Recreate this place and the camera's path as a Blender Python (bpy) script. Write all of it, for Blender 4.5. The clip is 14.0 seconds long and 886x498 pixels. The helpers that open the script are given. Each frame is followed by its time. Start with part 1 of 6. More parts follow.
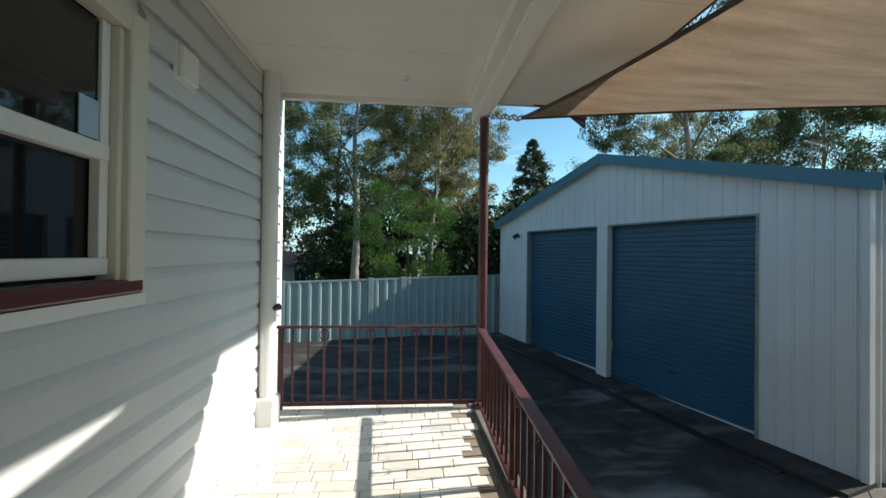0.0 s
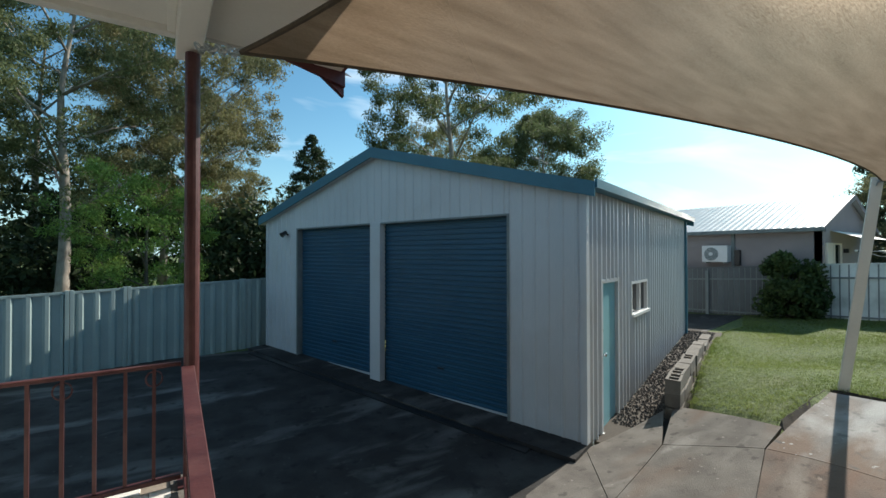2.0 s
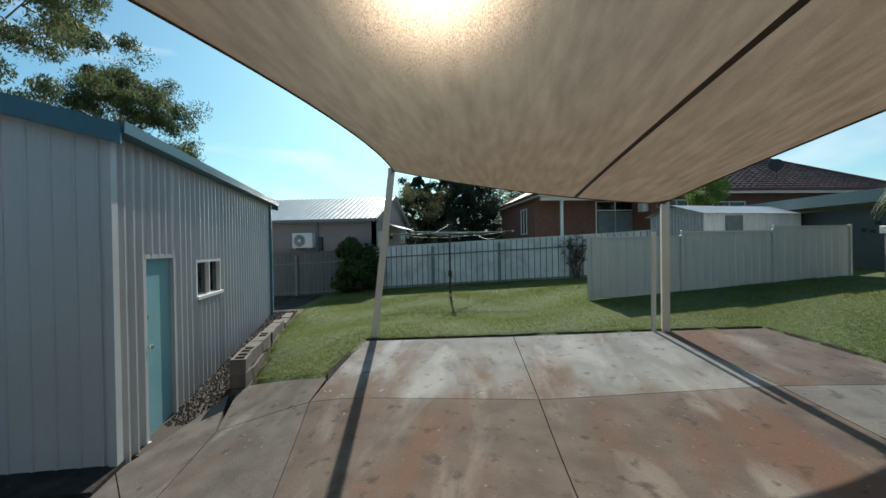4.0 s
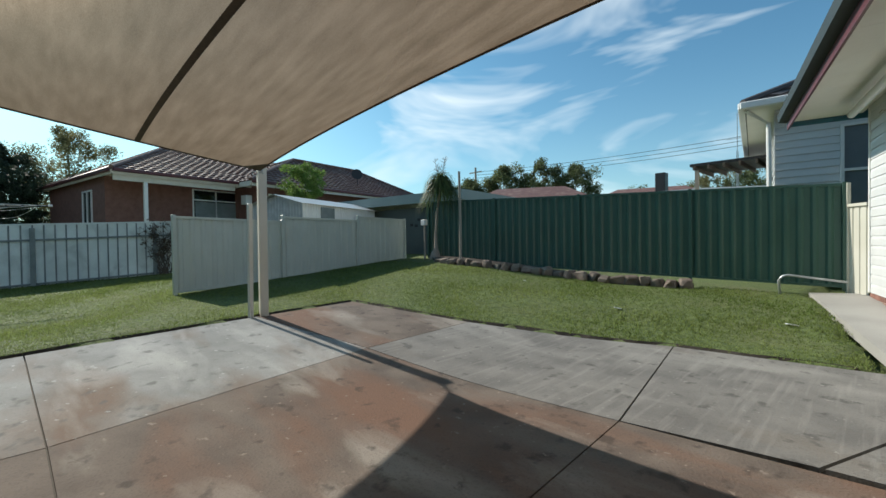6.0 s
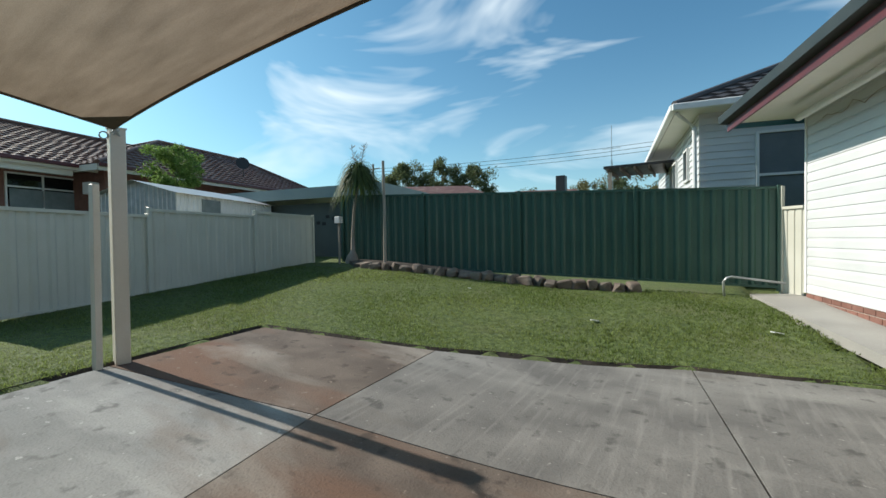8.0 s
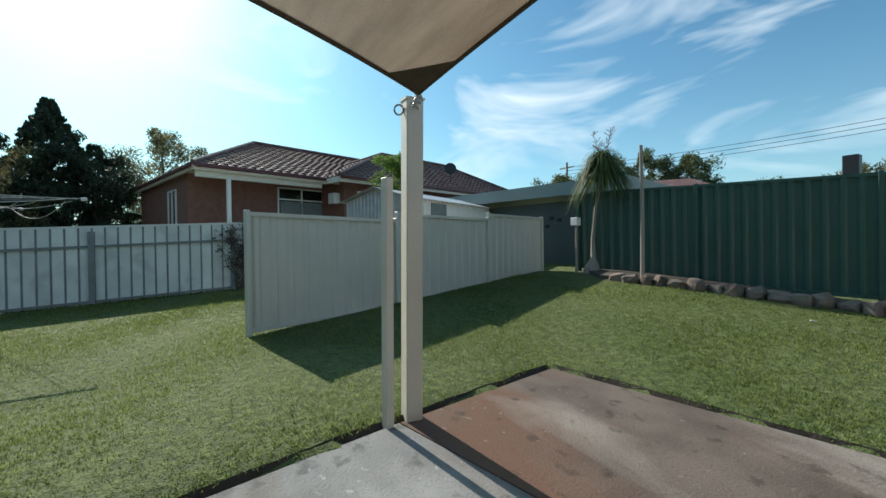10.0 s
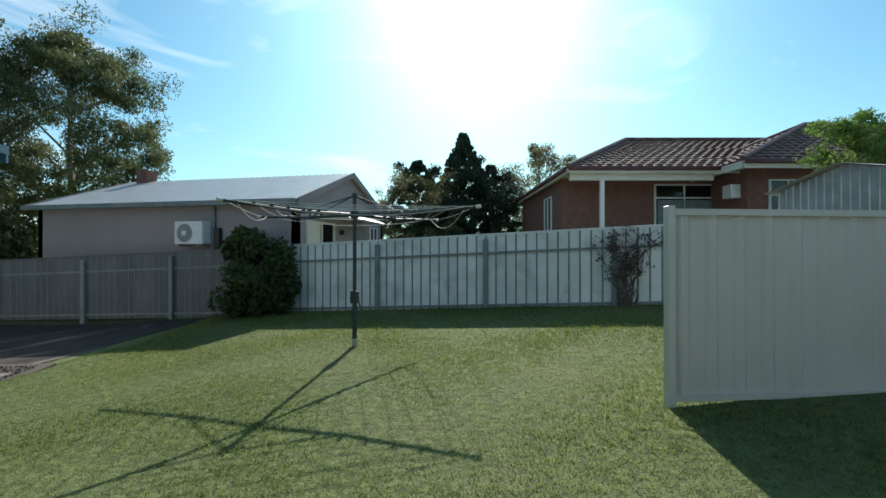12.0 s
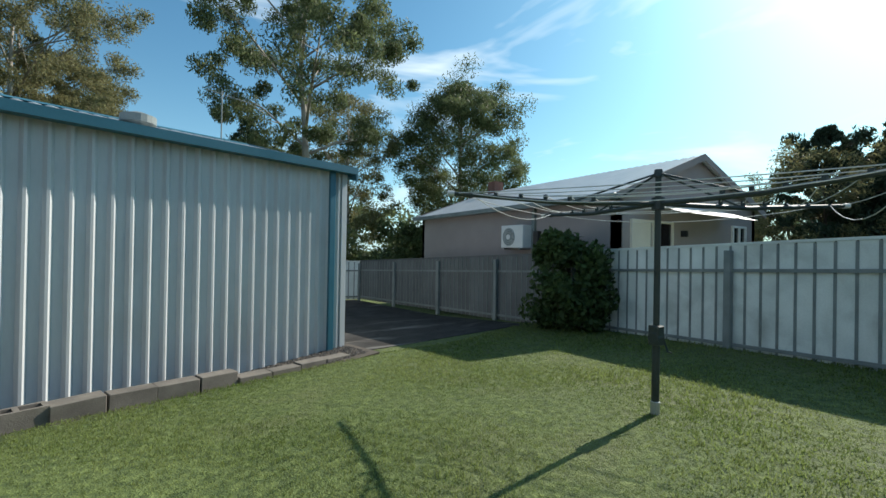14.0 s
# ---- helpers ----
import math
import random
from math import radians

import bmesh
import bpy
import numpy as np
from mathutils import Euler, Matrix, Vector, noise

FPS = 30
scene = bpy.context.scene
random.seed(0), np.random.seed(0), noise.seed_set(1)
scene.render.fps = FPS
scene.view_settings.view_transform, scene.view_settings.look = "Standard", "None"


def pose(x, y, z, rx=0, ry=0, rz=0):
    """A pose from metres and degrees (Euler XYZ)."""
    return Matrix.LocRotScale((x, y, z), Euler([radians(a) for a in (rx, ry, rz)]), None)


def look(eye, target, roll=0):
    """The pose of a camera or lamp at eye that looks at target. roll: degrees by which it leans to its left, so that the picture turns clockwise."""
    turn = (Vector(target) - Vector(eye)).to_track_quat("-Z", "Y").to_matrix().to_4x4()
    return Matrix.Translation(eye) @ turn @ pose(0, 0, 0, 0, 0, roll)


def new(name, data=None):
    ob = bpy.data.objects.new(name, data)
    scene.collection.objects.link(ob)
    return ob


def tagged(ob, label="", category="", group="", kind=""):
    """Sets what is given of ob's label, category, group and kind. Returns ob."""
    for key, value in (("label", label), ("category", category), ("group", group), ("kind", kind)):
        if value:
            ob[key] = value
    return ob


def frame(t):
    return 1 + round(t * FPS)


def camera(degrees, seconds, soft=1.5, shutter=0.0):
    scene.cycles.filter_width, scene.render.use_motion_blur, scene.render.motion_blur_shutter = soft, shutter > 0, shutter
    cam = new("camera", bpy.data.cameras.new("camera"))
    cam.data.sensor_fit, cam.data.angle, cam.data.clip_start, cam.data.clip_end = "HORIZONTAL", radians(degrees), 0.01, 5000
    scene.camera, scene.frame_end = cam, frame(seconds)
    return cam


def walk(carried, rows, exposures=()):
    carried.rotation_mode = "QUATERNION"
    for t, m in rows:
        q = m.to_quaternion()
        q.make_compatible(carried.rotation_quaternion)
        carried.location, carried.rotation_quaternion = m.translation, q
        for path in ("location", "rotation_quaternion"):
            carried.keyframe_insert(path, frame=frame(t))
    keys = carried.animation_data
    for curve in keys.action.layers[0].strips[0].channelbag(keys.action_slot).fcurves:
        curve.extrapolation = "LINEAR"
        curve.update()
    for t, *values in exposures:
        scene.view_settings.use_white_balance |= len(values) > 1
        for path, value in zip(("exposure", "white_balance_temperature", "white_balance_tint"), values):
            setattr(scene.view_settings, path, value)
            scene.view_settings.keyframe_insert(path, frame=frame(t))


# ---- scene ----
cam = camera(93.2, 14.0)
PATH = [
    (0, (0.118, -0.057, 1.451), (0.291, 1.936, 1.469), 0.7),
    (0.5, (0.187, 0.216, 1.456), (0.407, 2.204, 1.472), 0.7),
    (1, (0.282, 0.47, 1.463), (0.746, 2.415, 1.479), 0.6),
    (1.5, (0.401, 0.566, 1.454), (1.214, 2.394, 1.47), 0.3),
    (2, (0.574, 0.61, 1.448), (1.694, 2.267, 1.47), -0.1),
    (2.5, (0.754, 0.625, 1.454), (2.119, 2.088, 1.472), -0.4),
    (3, (0.92, 0.592, 1.458), (2.598, 1.68, 1.467), -0.5),
    (3.5, (1.111, 0.482, 1.291), (3.006, 1.122, 1.299), -1.0),
    (3.7, (1.197, 0.432, 1.22), (3.141, 0.905, 1.219), -1.0),
    (5.8, (2.069, -0.046, 0.782), (3.626, -1.302, 0.747), -1.0),
    (6, (2.193, -0.099, 0.749), (3.635, -1.485, 0.718), -0.9),
    (6.5, (2.531, -0.205, 0.787), (3.745, -1.793, 0.743), -1.0),
    (7, (2.957, -0.328, 0.786), (4.035, -2.012, 0.739), -0.8),
    (7.2, (3.116, -0.4, 0.778), (4.145, -2.115, 0.735), -0.9),
    (9.3, (4.911, -0.872, 0.854), (6.116, -2.467, 0.816), -0.8),
    (9.5, (5.114, -0.888, 0.846), (6.465, -2.362, 0.816), -0.8),
    (10, (5.625, -0.936, 0.887), (7.275, -2.067, 0.868), -0.8),
    (10.3, (5.886, -0.93, 0.919), (7.66, -1.853, 0.905), -0.7),
    (10.5, (6.079, -0.937, 0.925), (7.938, -1.676, 0.918), -0.7),
    (11, (6.568, -0.909, 0.95), (8.543, -1.225, 0.951), -0.4),
    (11.5, (7.05, -0.905, 0.956), (9.05, -0.906, 0.967), -0.1),
    (12, (7.458, -0.816, 0.988), (9.416, -0.407, 0.998), -0.0),
    (12.5, (7.906, -0.773, 1.0), (9.757, -0.016, 1.014), 0.2),
    (13, (8.408, -0.73, 1.031), (10.083, 0.363, 1.044), 0.5),
    (13.2, (8.588, -0.686, 1.03), (10.17, 0.537, 1.043), 0.5),
    (13.5, (8.848, -0.645, 1.054), (10.278, 0.753, 1.066), 0.9),
    (14, (9.266, -0.569, 1.043), (10.317, 1.133, 1.054), 1.0),
]
walk(cam, [(t, look(eye, target, roll)) for t, eye, target, roll in PATH],
     [(0.0, 0.58), (0.5, 0.45), (1.0, 0.46), (1.5, 0.50), (2.0, 0.42), (2.5, 0.25), (3.0, 0.07), (3.5, 0.0), (3.7, 0.0), (5.8, 0.14), (7.2, 0.18), (9.3, 0.21), (11.0, 0.26), (14.0, 0.36)])

# ---- light ----
SUN_ELEV, SUN_AZ = 35.8, 6.8          # azimuth from +x towards +y
world = bpy.data.worlds.new("sky")
scene.world = world
world.use_nodes = True
wn, wl = world.node_tree.nodes, world.node_tree.links
wn.clear()
w_out = wn.new("ShaderNodeOutputWorld")
w_bg = wn.new("ShaderNodeBackground")
w_sky = wn.new("ShaderNodeTexSky")
w_sky.sky_type = "NISHITA"
w_sky.sun_disc = False
w_sky.sun_elevation = radians(SUN_ELEV)
w_sky.sun_rotation = radians(90 - SUN_AZ)
w_sky.altitude, w_sky.air_density, w_sky.dust_density, w_sky.ozone_density = 50, 1.0, 1.35, 2.0
w_co = wn.new("ShaderNodeTexCoord")
w_map = wn.new("ShaderNodeMapping")
w_map.inputs["Scale"].default_value = (1.0, 1.6, 4.2)
w_map.inputs["Rotation"].default_value = (0.25, -0.2, 0.5)
w_noise = wn.new("ShaderNodeTexNoise")
w_noise.inputs["Scale"].default_value = 1.5
w_noise.inputs["Detail"].default_value = 4.5
w_noise.inputs["Roughness"].default_value = 0.55
w_noise.inputs["Distortion"].default_value = 0.9
w_ramp = wn.new("ShaderNodeValToRGB")
w_ramp.color_ramp.elements[0].position, w_ramp.color_ramp.elements[0].color = 0.535, (0, 0, 0, 1)
w_ramp.color_ramp.elements[1].position, w_ramp.color_ramp.elements[1].color = 0.74, (0.85, 0.85, 0.85, 1)
w_mix = wn.new("ShaderNodeMixRGB")
w_mix.inputs[2].default_value = (10.5, 11.8, 12.4, 1)
w_tint = wn.new("ShaderNodeMixRGB")
w_tint.blend_type = "MULTIPLY"
w_tint.inputs[0].default_value = 1.0
w_tint.inputs[2].default_value = (0.75, 1.33, 1.40, 1)
wl.new(w_co.outputs["Generated"], w_map.inputs["Vector"])
wl.new(w_map.outputs["Vector"], w_noise.inputs["Vector"])
wl.new(w_noise.outputs["Fac"], w_ramp.inputs["Fac"])
wl.new(w_sky.outputs["Color"], w_tint.inputs[1])
wl.new(w_ramp.outputs["Color"], w_mix.inputs[0])
wl.new(w_tint.outputs["Color"], w_mix.inputs[1])
# pale haze that thickens towards the horizon
w_sep = wn.new("ShaderNodeSeparateXYZ")
w_abs = wn.new("ShaderNodeMath")
w_abs.operation = "ABSOLUTE"
w_low = wn.new("ShaderNodeMath")
w_low.operation = "SUBTRACT"
w_low.inputs[0].default_value = 1.0
w_pow = wn.new("ShaderNodeMath")
w_pow.operation = "POWER"
w_pow.inputs[1].default_value = 7.0
w_amt = wn.new("ShaderNodeMath")
w_amt.operation = "MULTIPLY"
w_amt.inputs[1].default_value = 0.6
w_haze = wn.new("ShaderNodeMixRGB")
w_haze.inputs[2].default_value = (8.4, 11.4, 12.2, 1)
wl.new(w_co.outputs["Generated"], w_sep.inputs[0])
wl.new(w_sep.outputs["Z"], w_abs.inputs[0])
wl.new(w_abs.outputs[0], w_low.inputs[1])
wl.new(w_low.outputs[0], w_pow.inputs[0])
wl.new(w_pow.outputs[0], w_amt.inputs[0])
wl.new(w_amt.outputs[0], w_haze.inputs[0])
wl.new(w_mix.outputs["Color"], w_haze.inputs[1])
wl.new(w_haze.outputs["Color"], w_bg.inputs["Color"])
w_bg.inputs["Strength"].default_value = 0.085
wl.new(w_bg.outputs["Background"], w_out.inputs["Surface"])

sun = new("sun", bpy.data.lights.new("sun", "SUN"))
sun.data.energy, sun.data.angle, sun.data.color = 5.0, radians(0.53), (1.0, 0.93, 0.82)
sun_dir = Vector((math.cos(radians(SUN_ELEV)) * math.cos(radians(SUN_AZ)), math.cos(radians(SUN_ELEV)) * math.sin(radians(SUN_AZ)), math.sin(radians(SUN_ELEV))))
sun.matrix_world = look(sun_dir * 60, (0, 0, 0))


# ---- materials ----
def surf(name, c1, c2, scale=3.0, rough=0.6, bump=0.15, metallic=0.0, fine=60.0, stain=None, stain_amount=0.5, stain_scale=1.2, vary=0.0, stretch=(1, 1, 1), spec=0.5, island=False):
    """A surface with coarse and fine variation, optional stains, and a shift of tone from piece to piece."""
    m = bpy.data.materials.new(name)
    m.use_nodes = True
    n, l = m.node_tree.nodes, m.node_tree.links
    b = n["Principled BSDF"]
    geo = n.new("ShaderNodeNewGeometry")
    mp = n.new("ShaderNodeMapping")
    mp.inputs["Scale"].default_value = stretch
    l.new(geo.outputs["Position"], mp.inputs["Vector"])
    co = n.new("ShaderNodeTexNoise")
    co.inputs["Scale"].default_value, co.inputs["Detail"].default_value = scale, 5
    fi = n.new("ShaderNodeTexNoise")
    fi.inputs["Scale"].default_value, fi.inputs["Detail"].default_value = fine, 3
    for t in (co, fi):
        l.new(mp.outputs["Vector"], t.inputs["Vector"])
    add = n.new("ShaderNodeMath")
    add.operation = "MULTIPLY_ADD"
    l.new(fi.outputs["Fac"], add.inputs[0])
    add.inputs[1].default_value = 0.45
    l.new(co.outputs["Fac"], add.inputs[2])
    rng = n.new("ShaderNodeMapRange")
    rng.inputs["From Min"].default_value, rng.inputs["From Max"].default_value = 0.5, 0.95
    l.new(add.outputs[0], rng.inputs["Value"])
    mix = n.new("ShaderNodeMixRGB")
    mix.inputs[1].default_value, mix.inputs[2].default_value = (*c1, 1), (*c2, 1)
    l.new(rng.outputs[0], mix.inputs[0])
    col = mix.outputs[0]
    if stain:
        st = n.new("ShaderNodeTexNoise")
        st.inputs["Scale"].default_value, st.inputs["Detail"].default_value, st.inputs["Distortion"].default_value = stain_scale, 6, 0.4
        l.new(geo.outputs["Position"], st.inputs["Vector"])
        r2 = n.new("ShaderNodeMapRange")
        r2.inputs["From Min"].default_value, r2.inputs["From Max"].default_value = 0.5, 0.72
        r2.inputs["To Max"].default_value = stain_amount
        l.new(st.outputs["Fac"], r2.inputs["Value"])
        m2 = n.new("ShaderNodeMixRGB")
        m2.inputs[2].default_value = (*stain, 1)
        l.new(r2.outputs[0], m2.inputs[0])
        l.new(col, m2.inputs[1])
        col = m2.outputs[0]
    if vary:
        if island:
            src = geo.outputs["Random Per Island"]
        else:
            src = n.new("ShaderNodeObjectInfo").outputs["Random"]
        hs = n.new("ShaderNodeHueSaturation")
        vr = n.new("ShaderNodeMapRange")
        vr.inputs["To Min"].default_value, vr.inputs["To Max"].default_value = 1 - vary, 1 + vary
        l.new(src, vr.inputs["Value"])
        l.new(vr.outputs[0], hs.inputs["Value"])
        l.new(col, hs.inputs["Color"])
        col = hs.outputs[0]
    l.new(col, b.inputs["Base Color"])
    b.inputs["Metallic"].default_value = metallic
    b.inputs["Specular IOR Level"].default_value = spec
    rr = n.new("ShaderNodeMapRange")
    rr.inputs["To Min"].default_value, rr.inputs["To Max"].default_value = max(0.02, rough - 0.12), min(1, rough + 0.12)
    l.new(co.outputs["Fac"], rr.inputs["Value"])
    l.new(rr.outputs[0], b.inputs["Roughness"])
    if bump:
        bp = n.new("ShaderNodeBump")
        bp.inputs["Strength"].default_value, bp.inputs["Distance"].default_value = bump, 0.01
        l.new(add.outputs[0], bp.inputs["Height"])
        l.new(bp.outputs[0], b.inputs["Normal"])
    return m


def leafy(name, c1, c2, through_light=0.35, vary=0.35):
    """Foliage: matt, with light coming through the blades, and a tone for each leaf."""
    m = surf(name, c1, c2, scale=0.6, rough=0.6, bump=0, fine=8, vary=vary, island=True, spec=0.25)
    n, l = m.node_tree.nodes, m.node_tree.links
    b, out = n["Principled BSDF"], n["Material Output"]
    tr = n.new("ShaderNodeBsdfTranslucent")
    mixs = n.new("ShaderNodeMixShader")
    mixs.inputs[0].default_value = through_light
    l.new(b.inputs["Base Color"].links[0].from_socket, tr.inputs["Color"])
    l.new(b.outputs[0], mixs.inputs[1])
    l.new(tr.outputs[0], mixs.inputs[2])
    l.new(mixs.outputs[0], out.inputs["Surface"])
    return m


M_WHITE = surf("white_paint", (0.74, 0.75, 0.74), (0.82, 0.82, 0.80), 2.0, 0.45, 0.08, stain=(0.62, 0.60, 0.55), stain_amount=0.25)
M_BOARD = surf("weatherboard_paint", (0.57, 0.59, 0.60), (0.64, 0.655, 0.66), 1.5, 0.42, 0.06, vary=0.025)
M_CREAM = surf("cream_paint", (0.66, 0.62, 0.53), (0.74, 0.70, 0.61), 2.0, 0.5, 0.06, stain=(0.5, 0.45, 0.36), stain_amount=0.3)
M_SOFFIT = surf("soffit_paint", (0.76, 0.73, 0.67), (0.83, 0.80, 0.74), 1.2, 0.6, 0.05, stain=(0.6, 0.55, 0.46), stain_amount=0.3)
M_MAROON = surf("maroon_paint", (0.080, 0.016, 0.018), (0.115, 0.026, 0.027), 5, 0.4, 0.1)
M_RAIL = surf("red_oxide_iron", (0.055, 0.014, 0.015), (0.090, 0.026, 0.026), 9, 0.5, 0.2, stain=(0.14, 0.06, 0.055), stain_amount=0.5, stain_scale=7)
M_SHEET = surf("pale_grey_steel", (0.48, 0.51, 0.53), (0.56, 0.58, 0.59), 1.4, 0.42, 0.02, stain=(0.40, 0.40, 0.39), stain_amount=0.35, stretch=(1, 1, 0.15))
M_ROLLER = surf("blue_roller_paint", (0.015, 0.068, 0.122), (0.021, 0.086, 0.148), 1.4, 0.38, 0.02, stain=(0.034, 0.092, 0.145), stain_amount=0.5)
M_BLUE = surf("blue_trim_steel", (0.024, 0.115, 0.165), (0.035, 0.145, 0.205), 2.0, 0.4, 0.02)
M_TEAL = surf("pale_teal_paint", (0.20, 0.42, 0.47), (0.25, 0.48, 0.53), 2.0, 0.4, 0.04)
M_FENCE = surf("mist_green_steel", (0.27, 0.36, 0.36), (0.34, 0.43, 0.425), 1.6, 0.42, 0.03, stain=(0.21, 0.27, 0.27), stain_amount=0.3)
M_GREEN = surf("dark_green_steel", (0.036, 0.092, 0.070), (0.050, 0.122, 0.094), 1.2, 0.42, 0.02, stain=(0.035, 0.085, 0.07), stain_amount=0.4)
M_CREAMST = surf("cream_steel", (0.56, 0.56, 0.48), (0.62, 0.61, 0.535), 1.4, 0.42, 0.03, stain=(0.48, 0.47, 0.39), stain_amount=0.35)
M_OLDMETAL = surf("weathered_white_sheet", (0.56, 0.62, 0.60), (0.72, 0.77, 0.75), 2.2, 0.55, 0.1, stain=(0.27, 0.30, 0.28), stain_amount=0.6, stain_scale=1.8, vary=0.08)
M_GALV = surf("galvanised_steel", (0.36, 0.38, 0.39), (0.50, 0.52, 0.53), 6, 0.4, 0.08, metallic=0.6)
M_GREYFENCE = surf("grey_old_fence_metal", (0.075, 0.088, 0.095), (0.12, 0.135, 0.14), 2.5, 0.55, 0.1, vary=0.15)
M_BATTEN = surf("dark_weathered_batten", (0.14, 0.17, 0.17), (0.22, 0.25, 0.25), 4, 0.6, 0.15)


def concrete(name, c1, c2, rust, rust_at, pale, pale_at, broom=0.0, wash=0.0):
    """Old cast concrete: mottling, rusty wash, bleached patches, dark specks and a broomed grain."""
    m = bpy.data.materials.new(name)
    m.use_nodes = True
    n, l = m.node_tree.nodes, m.node_tree.links
    b = n["Principled BSDF"]
    pos = n.new("ShaderNodeNewGeometry").outputs["Position"]

    def tex(scale, detail, dist=0.0, stretch=None):
        t = n.new("ShaderNodeTexNoise")
        t.inputs["Scale"].default_value, t.inputs["Detail"].default_value, t.inputs["Distortion"].default_value = scale, detail, 0.4 * dist
        if stretch:
            mp = n.new("ShaderNodeMapping")
            mp.inputs["Scale"].default_value = stretch
            l.new(pos, mp.inputs["Vector"])
            l.new(mp.outputs[0], t.inputs["Vector"])
        else:
            l.new(pos, t.inputs["Vector"])
        return t.outputs["Fac"]

    def band(src, lo, hi, top=1.0):
        r = n.new("ShaderNodeMapRange")
        r.inputs["From Min"].default_value, r.inputs["From Max"].default_value, r.inputs["To Max"].default_value = lo, hi, top
        l.new(src, r.inputs["Value"])
        return r.outputs[0]

    def over(base, colour, fac):
        x = n.new("ShaderNodeMixRGB")
        l.new(fac, x.inputs[0])
        if isinstance(base, tuple):
            x.inputs[1].default_value = (*base, 1)
        else:
            l.new(base, x.inputs[1])
        x.inputs[2].default_value = (*colour, 1)
        return x.outputs[0]

    grain = tex(70, 4)
    col = over(c1, c2, band(tex(2.4, 7, 0.3), 0.36, 0.64))
    rusty = tex(0.9, 6, 0.6, (0.55, 1.5, 1))
    if wash:
        # the rust runs out from the inner slabs and fades towards the lawn
        sep = n.new("ShaderNodeSeparateXYZ")
        l.new(pos, sep.inputs[0])
        run = n.new("ShaderNodeMapRange")
        run.inputs["From Min"].default_value, run.inputs["From Max"].default_value, run.inputs["To Max"].default_value = 7.1, 5.5, wash
        l.new(sep.outputs["X"], run.inputs["Value"])
        add = n.new("ShaderNodeMath")
        l.new(rusty, add.inputs[0])
        l.new(run.outputs[0], add.inputs[1])
        rusty = add.outputs[0]
    col = over(col, rust, band(rusty, rust_at, rust_at + 0.16, 0.9))
    col = over(col, pale, band(tex(1.2, 7, 1.0, (0.5, 1.4, 1)), pale_at, pale_at + 0.13, 0.8))
    col = over(col, tuple(v * 0.45 for v in c1), band(tex(7, 5), 0.60, 0.70, 0.65))
    col = over(col, tuple(min(1, v * 1.5) for v in c2), band(tex(16, 3), 0.68, 0.73, 0.8))
    col = over(col, tuple(v * 0.5 for v in c1), band(grain, 0.52, 0.72, 0.3))
    if broom:
        col = over(col, tuple(v * 1.35 for v in c2), band(tex(9, 4, 0, (2.2, 0.16, 1)), 0.52, 0.72, broom))
    l.new(col, b.inputs["Base Color"])
    b.inputs["Roughness"].default_value = 0.88
    b.inputs["Specular IOR Level"].default_value = 0.25
    bp = n.new("ShaderNodeBump")
    bp.inputs["Strength"].default_value, bp.inputs["Distance"].default_value = 0.7, 0.006
    l.new(grain, bp.inputs["Height"])
    l.new(bp.outputs[0], b.inputs["Normal"])
    return m


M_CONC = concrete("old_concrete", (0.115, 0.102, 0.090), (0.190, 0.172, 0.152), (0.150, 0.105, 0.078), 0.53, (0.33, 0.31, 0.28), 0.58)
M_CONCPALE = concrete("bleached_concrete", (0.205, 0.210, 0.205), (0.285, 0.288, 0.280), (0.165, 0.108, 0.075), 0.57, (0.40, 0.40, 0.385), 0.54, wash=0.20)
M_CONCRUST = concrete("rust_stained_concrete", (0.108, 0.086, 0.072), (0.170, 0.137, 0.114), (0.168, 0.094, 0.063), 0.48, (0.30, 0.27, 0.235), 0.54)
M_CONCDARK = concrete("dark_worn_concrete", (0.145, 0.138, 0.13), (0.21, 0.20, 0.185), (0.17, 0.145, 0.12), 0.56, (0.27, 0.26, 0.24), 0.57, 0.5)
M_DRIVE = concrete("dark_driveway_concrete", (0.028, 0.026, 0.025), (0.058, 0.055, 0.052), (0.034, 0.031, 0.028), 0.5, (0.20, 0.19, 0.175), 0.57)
M_PATH = surf("pale_path_concrete", (0.27, 0.26, 0.24), (0.36, 0.345, 0.32), 1.5, 0.85, 0.4, fine=80)
M_BLOCK = surf("concrete_block", (0.115, 0.102, 0.090), (0.20, 0.180, 0.155), 5, 0.9, 0.6, fine=110, vary=0.12, stain=(0.14, 0.13, 0.11), stain_amount=0.5, stain_scale=3)
M_TILE = surf("porch_tile_glaze", (0.72, 0.67, 0.60), (0.85, 0.82, 0.77), 5, 0.3, 0.06, vary=0.16)
M_GROUT = surf("grout", (0.20, 0.16, 0.12), (0.28, 0.23, 0.18), 8, 0.9, 0.3)
M_BRICK = surf("red_brick", (0.165, 0.075, 0.056), (0.235, 0.118, 0.092), 6, 0.85, 0.5, vary=0.15)
M_MORTAR = surf("mortar", (0.34, 0.28, 0.24), (0.44, 0.38, 0.33), 8, 0.95, 0.4)
M_ROOFTILE = surf("brown_roof_tile", (0.10, 0.045, 0.035), (0.17, 0.085, 0.065), 3, 0.55, 0.3, vary=0.25, stain=(0.26, 0.22, 0.19), stain_amount=0.5, stain_scale=3)
M_DARKTILE = surf("charcoal_roof_tile", (0.05, 0.045, 0.045), (0.09, 0.08, 0.08), 3, 0.55, 0.3, vary=0.2)
M_ROOFIRON = surf("grey_corrugated_roof", (0.40, 0.42, 0.43), (0.50, 0.52, 0.53), 2, 0.4, 0.03, metallic=0.2)
